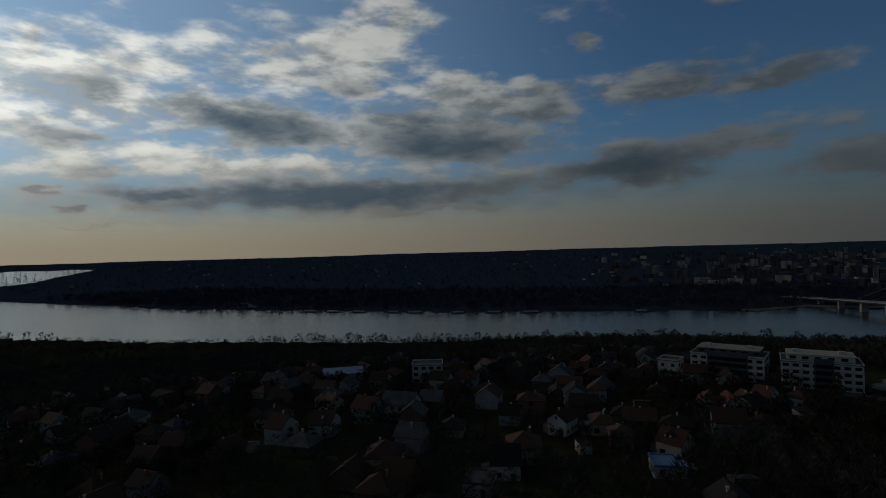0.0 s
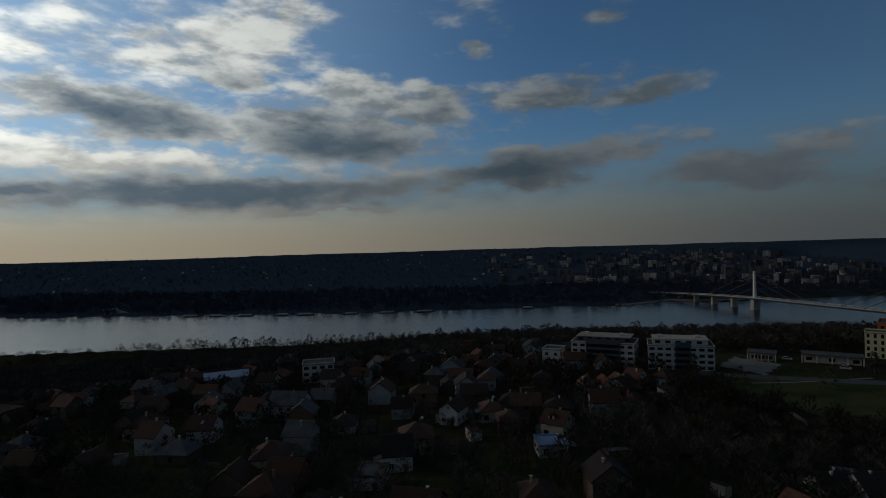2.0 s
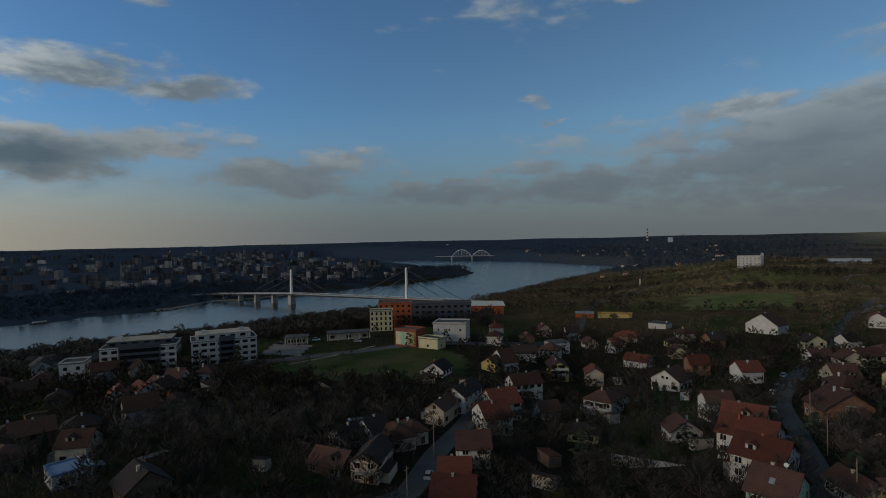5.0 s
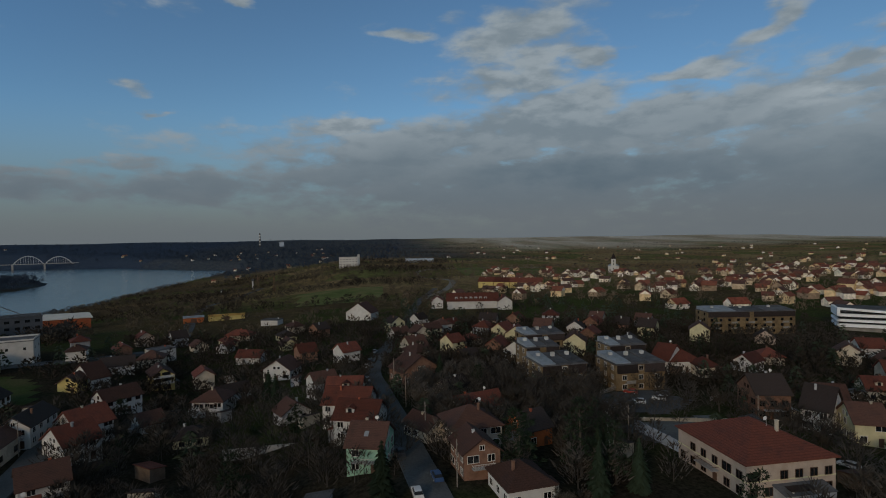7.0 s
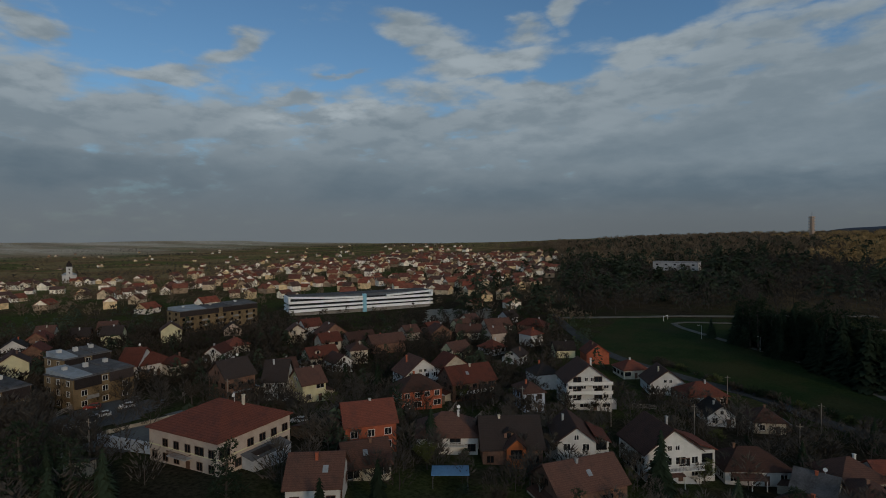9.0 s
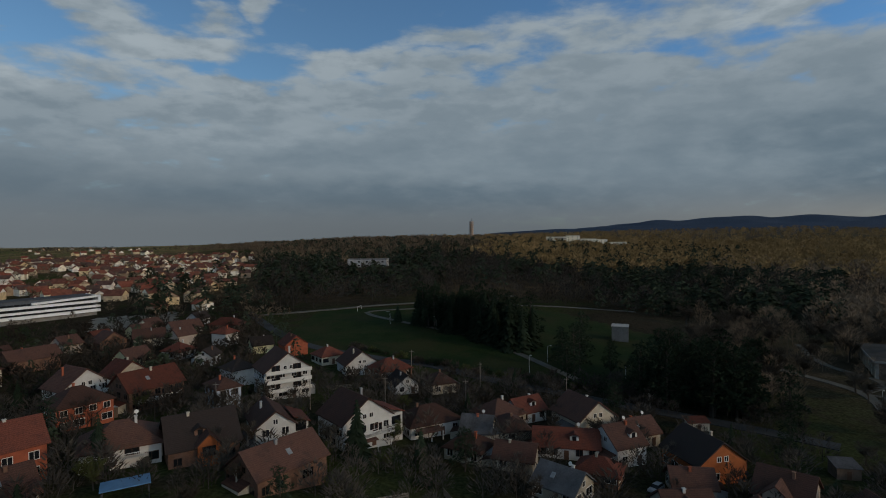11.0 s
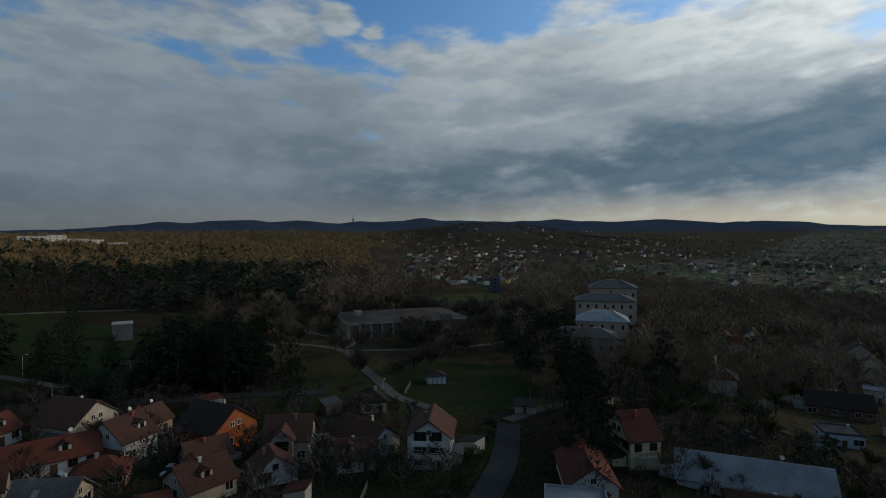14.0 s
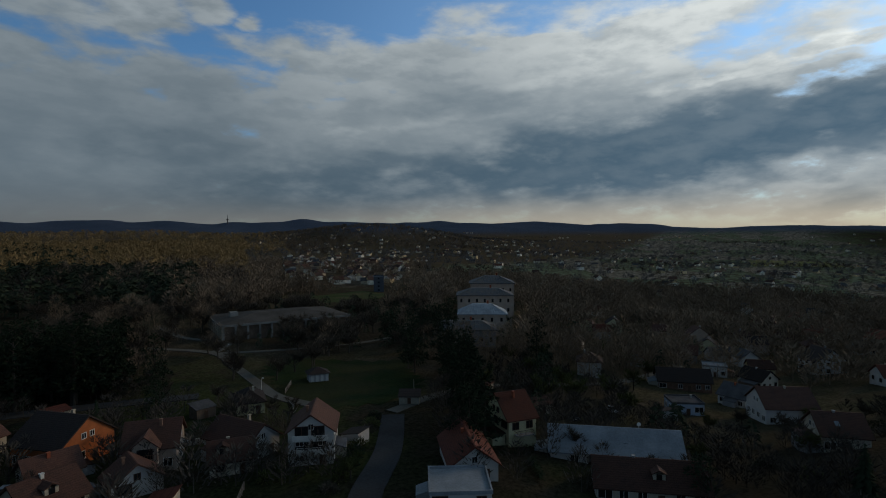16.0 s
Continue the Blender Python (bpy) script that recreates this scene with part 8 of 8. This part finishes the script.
# the hedge of bushes between road and lawn
for k_ in range(34):
    t_ = k_ / 33
    x_, y_ = 40 - 118 * t_ + rnd.uniform(-1.5, 1.5), -231 + 74 * t_ ** 0.85 + rnd.uniform(-2, 2) - 6
    tree("shrub", round(x_, 1), round(y_, 1), rnd.uniform(1.2, 2.2), rnd.randrange(99))
# clipped bushes beside the street to the park
for k_ in range(9):
    tree("shrub", round(-66 - 4.4 * k_ + rnd.uniform(-0.6, 0.6), 1), round(-60 - 2.0 * k_ + rnd.uniform(-0.5, 0.5), 1), rnd.uniform(1.2, 1.7), rnd.randrange(99))
# tall bare trees in the park
for _ in range(120):
    h_, r_ = radians(rnd.uniform(204, 240)), rnd.uniform(150, 340)
    x_, y_ = r_ * math.sin(h_), r_ * math.cos(h_)
    if free(x_, y_, 12) and clear_of_road(x_, y_, 6) and (len(outside(np.array([(x_, y_)]), GREEN)) or rnd.random() < 0.35):
        tree("bare", round(x_, 1), round(y_, 1), rnd.uniform(1.3, 1.8), rnd.randrange(99))
for _ in range(44):
    x_ = rnd.uniform(-200, -98)
    y_ = -34 + (x_ + 98) * 0.42 + rnd.uniform(-20, 14)
    if free(x_, y_, 8) and len(outside(np.array([(x_, y_)]), PLOTS)):
        tree(rnd.choice(("bare", "pine", "bare", "bud")), round(x_, 1), round(y_, 1), rnd.uniform(0.8, 1.15), rnd.randrange(99))
for _ in range(60):
    x_, y_ = rnd.uniform(-255, -112), rnd.uniform(-262, -112)
    if math.hypot(x_ + 191, y_ + 196) > 36 and free(x_, y_, 10) and clear_of_road(x_, y_, 6):
        tree("bare", round(x_, 1), round(y_, 1), rnd.uniform(1.15, 1.6), rnd.randrange(99))
for _ in range(12):
    h_, r_ = radians(rnd.uniform(237, 243.5)), rnd.uniform(150, 260)
    tree("pine", round(r_ * math.sin(h_), 1), round(r_ * math.cos(h_), 1), rnd.uniform(1.2, 1.7), rnd.randrange(99))
# the dark conifer grove on the lawn, and the single spruces
for _ in range(70):
    k_, j_ = rnd.uniform(0, 1), rnd.uniform(-1, 1)
    x_, y_ = 9 - 46 * k_ + j_ * 6, -296 + 60 * k_ + j_ * 8
    tree(rnd.choice(("pine", "conifer", "conifer")), round(x_, 1), round(y_, 1), rnd.uniform(1.5, 2.0), rnd.randrange(99))
for x0_, y0_, x1_, y1_, n_ in ((-58, -172, -70, -156, 7), (-70, -158, -100, -150, 10), (-70, -170, -95, -178, 8), (-62, -182, -88, -160, 10), (-76, -190, -112, -182, 10)):
    for _ in range(n_):
        k_ = rnd.random()
        tree("pine", round(x0_ + (x1_ - x0_) * k_ + rnd.uniform(-4, 4), 1), round(y0_ + (y1_ - y0_) * k_ + rnd.uniform(-4, 4), 1), rnd.uniform(1.2, 1.8), rnd.randrange(99))
for x_, y_, k_ in ((-42, -190, 1.3), (-46, -196, 1.5), (-50, -204, 1.4), (-52, -212, 1.3), (-44, -206, 1.2), (-56, -222, 1.5), (-60, -198, 1.2), (-48, -226, 1.1)):
    tree("pine", x_, y_, k_, rnd.randrange(99))
for x_, y_, k_ in ((100, -36, 1.15), (104, -42, 0.9), (96, -41, 0.9), (26, -296, 1.0), (74, 88, 0.9), (22, -117, 1.15), (68, -101, 1.0), (101, -24, 1.2), (92, -36, 1.0), (-108, -190, 1.2), (-100, -205, 1.1), (-96, -186, 1.1),
                   (-90, -46, 1.3), (-97, -46, 1.2), (-106, -52, 1.6), (-114, -58, 1.5), (-122, -62, 1.3), (-130, -68, 1.4), (-150, -75, 1.3), (-172, -92, 0.95), (-186, -128, 1.5), (-196, -132, 1.4), (-182, -62, 1.5), (-150, -50, 1.2)):
    tree("pine" if x_ < -80 or (x_ > 95 and k_ > 0.8) else "conifer", x_, y_, k_, rnd.randrange(99))
# pale budding trees by the warehouse
for x_, y_, k_ in ((-138, -46, 1.5), (-146, -40, 1.4), (-158, -46, 1.5), (-166, -34, 1.3), (-150, -26, 1.2), (-190, -30, 1.3), (-138, -64, 1.3), (-200, -66, 1.4), (-226, -38, 1.4), (-240, -52, 1.5), (-168, -60, 1.4), (-214, -28, 1.3)):
    tree("bud", x_, y_, k_, rnd.randrange(99))


# ---- poles, cars and small things ----
def pole(x, y, high=8.5, lamp_arm=False, turn=0):
    p = thing("street_lamp" if lamp_arm else "utility_pole", x, y, turn, "slim grey street lamp with a curved arm" if lamp_arm else "weathered utility pole with a crossarm", "street lamp" if lamp_arm else "pole", "street poles")
    s = Shape()
    s.tube((0, 0, -0.5), (0, 0, high), 0.08 if lamp_arm else 0.13, 0.06 if lamp_arm else 0.09, 6)
    s.part("post", STEEL if lamp_arm else WOODPOLE, p)
    a = Shape()
    if lamp_arm:
        a.tube((0, 0, high), (1.6, 0, high + 0.5), 0.06, 0.05, 5)
        arm = a.part("arm", STEEL, p)
        b = Shape()
        b.box(1.4, -0.16, high + 0.42, 2.2, 0.16, high + 0.58)
        b.part("head", STEEL, arm)
    else:
        a.box(-0.8, -0.06, high - 0.7, 0.8, 0.06, high - 0.58)
        arm = a.part("crossarm", WOODPOLE, p)


for x_, y_ in ((96, -11.5), (121, -8), (148, -5), (176, -2.5), (90, 69), (112, 77), (138, 86), (14, -200), (-10, -180), (-35, -163), (40, -150), (62, -140), (-4, -158), (20, -160), (118, -54), (126, -92)):
    pole(x_, y_)
for x_, y_, t_ in ((-20, -245, 90), (5, -275, 60), (-40, -215, 120), (30, -292, 40), (-62, -188, 100), (-30, -200, 100), (-100, -112, 60), (-130, -160, 60)):
    pole(x_, y_, 6.5, True, t_)

TYRE = material("tyre_rubber", (0.02, 0.02, 0.02), 0.9)
CARPAINTS = [(material("car_paint_white", (0.6, 0.6, 0.6), 0.6, vary=0.03), "white"), (material("car_paint_silver", (0.36, 0.37, 0.39), 0.6, vary=0.03), "silver"), (material("car_paint_dark", (0.03, 0.035, 0.045), 0.3, vary=0.03), "dark"),
             (material("car_paint_red", (0.25, 0.03, 0.02), 0.3, vary=0.03), "red"), (material("car_paint_blue", (0.04, 0.08, 0.18), 0.3, vary=0.03), "blue")]
CARGLASS = material("car_glass", (0.02, 0.022, 0.025), 0.45, vary=0.05, gloss=0.15)
CARMESH = {}


def car(x, y, turn, tone):
    paint, word = CARPAINTS[tone]
    c = thing("car", x, y, turn, f"parked {word} hatchback car by the street", "car", "parked cars", z=height(x, y) + 0.2)
    if not CARMESH:
        b = Shape()
        b.solid([(-2.05, -0.82, 0.28), (2.05, -0.82, 0.28), (2.05, 0.82, 0.28), (-2.05, 0.82, 0.28)], [(-2.0, -0.86, 0.7), (2.0, -0.86, 0.66), (2.0, 0.86, 0.66), (-2.0, 0.86, 0.7)])
        b.solid([(-2.0, -0.86, 0.7), (2.0, -0.86, 0.66), (2.0, 0.86, 0.66), (-2.0, 0.86, 0.7)], [(-1.95, -0.78, 0.95), (1.9, -0.76, 0.84), (1.9, 0.76, 0.84), (-1.95, 0.78, 0.95)])
        CARMESH["body"] = b
        g = Shape()
        g.solid([(-1.8, -0.74, 0.93), (1.0, -0.74, 0.90), (1.0, 0.74, 0.90), (-1.8, 0.74, 0.93)], [(-1.4, -0.6, 1.38), (0.35, -0.6, 1.40), (0.35, 0.6, 1.40), (-1.4, 0.6, 1.38)])
        CARMESH["glass"] = g.mesh("glasshouse", CARGLASS)
        r = Shape()
        r.solid([(-1.42, -0.62, 1.385), (0.38, -0.62, 1.405), (0.38, 0.62, 1.405), (-1.42, 0.62, 1.385)], [(-1.3, -0.55, 1.45), (0.25, -0.55, 1.46), (0.25, 0.55, 1.46), (-1.3, 0.55, 1.45)])
        CARMESH["roof"] = r
        w = Shape()
        w.tube((0, -0.1, 0), (0, 0.1, 0), 0.31, 0.31, 12)
        CARMESH["tyre"] = w.mesh("wheel", TYRE)
        w = Shape()
        w.tube((0, -0.115, 0), (0, 0.115, 0), 0.19, 0.19, 8)
        CARMESH["rim"] = w.mesh("rim", STEEL)
        h = Shape()
        h.box(1.95, -0.18, 0.6, 2.02, 0.18, 0.74)
        CARMESH["light"] = h.mesh("headlight", FRAME)
    for key, name in (("body", "body"), ("roof", "roof")):
        if (key, tone) not in CARMESH:
            CARMESH[key, tone] = CARMESH[key].mesh(name, paint)
        part(name, CARMESH[key, tone], None, c)
    part("glasshouse", CARMESH["glass"], None, c)
    for x_ in (-1.25, 1.3):
        for y_ in (-0.78, 0.78):
            w = part("wheel", CARMESH["tyre"], None, c)
            w.matrix_basis = pose(x_, y_, 0.31)
            part("rim", CARMESH["rim"], None, w)
    for y_ in (-0.55, 0.55):
        part("headlight", CARMESH["light"], None, c).matrix_basis = pose(0, y_, 0)


for x_, y_, t_, k_ in ((93, -4.2, 5, 0), (99, -8.2, 6, 4), (112, -2, 6, 2), (146, 1.8, 6, 1), (153, 2.5, 6, 2), (161, 3.4, 6, 2), (176, 5.5, 8, 2), (183, 6.2, 8, 1), (190, 6.6, 5, 2), (206, 7, -3, 0), (216, 6, -6, 2), (239, 4.2, -10, 1),
                       (103, 72.5, 22, 1), (140, 82, 25, 2), (150, 85, 25, 1), (144, -64, 60, 1), (147, -68, 60, 2), (149, -72, 60, 0), (146, -60, 60, 2), (152, -80, 55, 0), (157, -84, 55, 2), (160, -75, 55, 3),
                       (104, -96, 20, 0), (129, -119, 20, 0), (-15, -127, 60, 1), (-40, -108, 40, 1), (190, 225, -45, 2), (205, 215, -45, 0), (210, 190, -45, 1), (-150, -30, 40, 1), (-132, -36, 40, 2)):
    car(x_, y_, t_, k_)


def garden_wall(x, y, turn, length, high, mat, label):
    w = thing("garden_wall", x, y, turn, label, "wall", "garden walls")
    s = Shape()
    s.box(-length / 2, -0.12, -1.2, length / 2, 0.12, high)
    s.part("panel", mat, w)
    for i in range(int(length / 4) + 1):
        p = Shape()
        u = -length / 2 + i * length / int(length / 4)
        p.box(u - 0.18, -0.18, -1.2, u + 0.18, 0.18, high + 0.12)
        p.part("pier", mat, w)


garden_wall(135, 29, -84, 20, 1.6, WALLS["white"][0], "long white garden wall")
garden_wall(118, -61, 10, 16, 2.6, WALLS["bluegrey"][0], "pale painted court wall")
garden_wall(-66, -104, 150, 16, 1.2, WALLS["white"][0], "white garden wall with piers")
garden_wall(132, -72, 78, 30, 1.0, WALLS["beige"][0], "low wall beside the ball court")

tunnel = thing("greenhouse", 119, 106, -40, "small arched polytunnel greenhouse in a garden", "greenhouse")
s_ = Shape()
for k_ in range(8):
    a0_, a1_ = math.pi * k_ / 8, math.pi * (k_ + 1) / 8
    s_.face((-5, -2.4 * math.cos(a0_), 2.4 * math.sin(a0_)), (5, -2.4 * math.cos(a0_), 2.4 * math.sin(a0_)), (5, -2.4 * math.cos(a1_), 2.4 * math.sin(a1_)), (-5, -2.4 * math.cos(a1_), 2.4 * math.sin(a1_)))
s_.part("film", material("polytunnel_film", (0.17, 0.19, 0.19), 0.6, vary=0.15, gloss=0.1), tunnel)
for k_ in range(6):
    s_ = Shape()
    for j_ in range(8):
        a0_, a1_ = math.pi * j_ / 8, math.pi * (j_ + 1) / 8
        s_.tube((-5 + 2 * k_, -2.45 * math.cos(a0_), 2.45 * math.sin(a0_)), (-5 + 2 * k_, -2.45 * math.cos(a1_), 2.45 * math.sin(a1_)), 0.05, 0.05, 4)
    s_.part("hoop", STEEL, tunnel)

pier_ = thing("river_platform", -545, 1455, 20, "white landing platform on the far bank", "platform", z=0)
s_ = Shape()
s_.box(-16, -6, 12, 16, 6, 15)
s_.part("deck", WALLS["white"][0], pier_)
for x_ in (-13, 0, 13):
    s_ = Shape()
    s_.box(x_ - 1.2, -3, -4, x_ + 1.2, 3, 12)
    s_.part("leg", WALLS["white"][0], pier_)
s_ = Shape()
s_.solid([(14, -3, 0), (40, -3, 0), (40, 3, 0), (14, 3, 0)], [(14, -3, 13), (40, -3, 1.5), (40, 3, 1.5), (14, 3, 13)])
s_.part("ramp", WALLS["white"][0], pier_)
for x_, y_, l_, t_ in ((-330, 1325, 40, -18), (-270, 1304, 34, -18), (-205, 1285, 40, -16), (-120, 1258, 30, -15), (-70, 1243, 44, -12), (30, 1216, 36, -12), (110, 1200, 40, -10), (190, 1183, 46, -8), (420, 1146, 30, -10)):
    b_ = thing("barge", x_, y_, t_, "low moored houseboat along the far bank", "boat", "moored boats", z=0)
    s_ = Shape()
    s_.solid([(-l_ / 2, -3, -0.6), (l_ / 2, -3, -0.6), (l_ / 2, 3, -0.6), (-l_ / 2, 3, -0.6)], [(-l_ / 2 - 1, -3.4, 1.5), (l_ / 2 + 1, -3.4, 1.5), (l_ / 2 + 1, 3.4, 1.5), (-l_ / 2 - 1, 3.4, 1.5)])
    s_.part("hull", DARKSTEEL, b_)
    s_ = Shape()
    s_.box(-l_ * 0.35, -2.4, 1.5, l_ * 0.35, 2.4, 4.2)
    s_.part("cabin", WALLS["white"][0], b_)
RIVER_ARM = [(-2021, 2273), (-2009, 2432), (-1993, 2613), (-2094, 2994), (-2234, 3467), (-2424, 3467), (-2531, 3320), (-2655, 3217), (-2786, 3136)]
patch("river_arm", RIVER_ARM, WATER, "far pale arm of the river behind the woods", "river", 1.2, 25.0)
# the pale beach by the bridge
patch("beach", [(600, 1112), (640, 1085), (780, 1130), (850, 1068), (960, 1080), (860, 1105), (780, 1170), (640, 1125)], GRAVEL, "pale sandy beach on the far bank", "beach", 0.4, 6.0)


# ---- yards and small buildings ----
def warehouse(x, y, turn, w, d, high, roof, wall, label):
    """A plain long shed with a low pitched sheet roof and a wide door."""
    b = thing("warehouse", x, y, turn, label, "warehouse", "warehouses")
    s = Shape()
    s.box(-w / 2, -d / 2, -1.5, w / 2, d / 2, high)
    s.part("wall", wall, b)
    for k in (-1, 1):
        r = Shape()
        q = [(-w / 2 - 0.4, k * (d / 2 + 0.4), high - 0.05), (w / 2 + 0.4, k * (d / 2 + 0.4), high - 0.05), (w / 2 + 0.4, 0, high + d * 0.1), (-w / 2 - 0.4, 0, high + d * 0.1)]
        if k > 0:
            q = q[::-1]
        r.solid([(p[0], p[1], p[2] + 0.06) for p in q], [(p[0], p[1], p[2] + 0.25) for p in q])
        r.part("roof", roof, b)
    g = Shape()
    g.box(-2, -d / 2 - 0.1, 0, 2, -d / 2 - 0.01, 3.2)
    g.part("door", DARKFRAME, b)
    return b


YELLOWROOF = material("ochre_sheet_roof", (0.42, 0.26, 0.07), 0.7, vary=0.15, scale=0.3, gloss=0.08)
warehouse(-60, 312, 12, 22, 18, 5, ROOFS["blue"][0], WALLS["grey"][0], "long warehouse with a light blue sheet roof")
warehouse(428, 142, -70, 14, 9, 4, ROOFS["metal"][0], WALLS["orange"][0], "short shed with a pale roof and orange end")
warehouse(436, 120, -75, 26, 8, 3.6, YELLOWROOF, WALLS["yellow"][0], "long low shed with an ochre sheet roof")
BLUETARP = material("blue_tarpaulin", (0.10, 0.22, 0.38), 0.45, vary=0.12, scale=0.8)
cover_ = thing("pool_cover", 55.5, -88, 30, "blue tarpaulin roof over a garden terrace", "canopy")
s_ = Shape()
s_.solid([(-3.6, -2.6, 2.5), (3.6, -2.6, 2.5), (3.6, 2.6, 2.9), (-3.6, 2.6, 2.9)], [(-3.6, -2.6, 2.62), (3.6, -2.6, 2.62), (3.6, 2.6, 3.02), (-3.6, 2.6, 3.02)])
s_.part("canopy", BLUETARP, cover_)
for x_ in (-3.3, 3.3):
    for y_ in (-2.3, 2.3):
        s_ = Shape()
        s_.box(x_ - 0.06, y_ - 0.06, -0.6, x_ + 0.06, y_ + 0.06, 2.56)
        s_.part("post", DARKSTEEL, cover_)
goal = thing("goal_frame", 52.7, -334, 80, "white football goal frame on the lawn", "goal")
for a_, b_ in (((-3.6, 0, 0), (-3.6, 0, 2.6)), ((3.6, 0, 0), (3.6, 0, 2.6)), ((-3.6, 0, 2.6), (3.6, 0, 2.6))):
    s_ = Shape()
    s_.tube(a_, b_, 0.14, 0.14, 6)
    s_.part("post" if a_[2] < 1 else "crossbar", STEEL, goal)
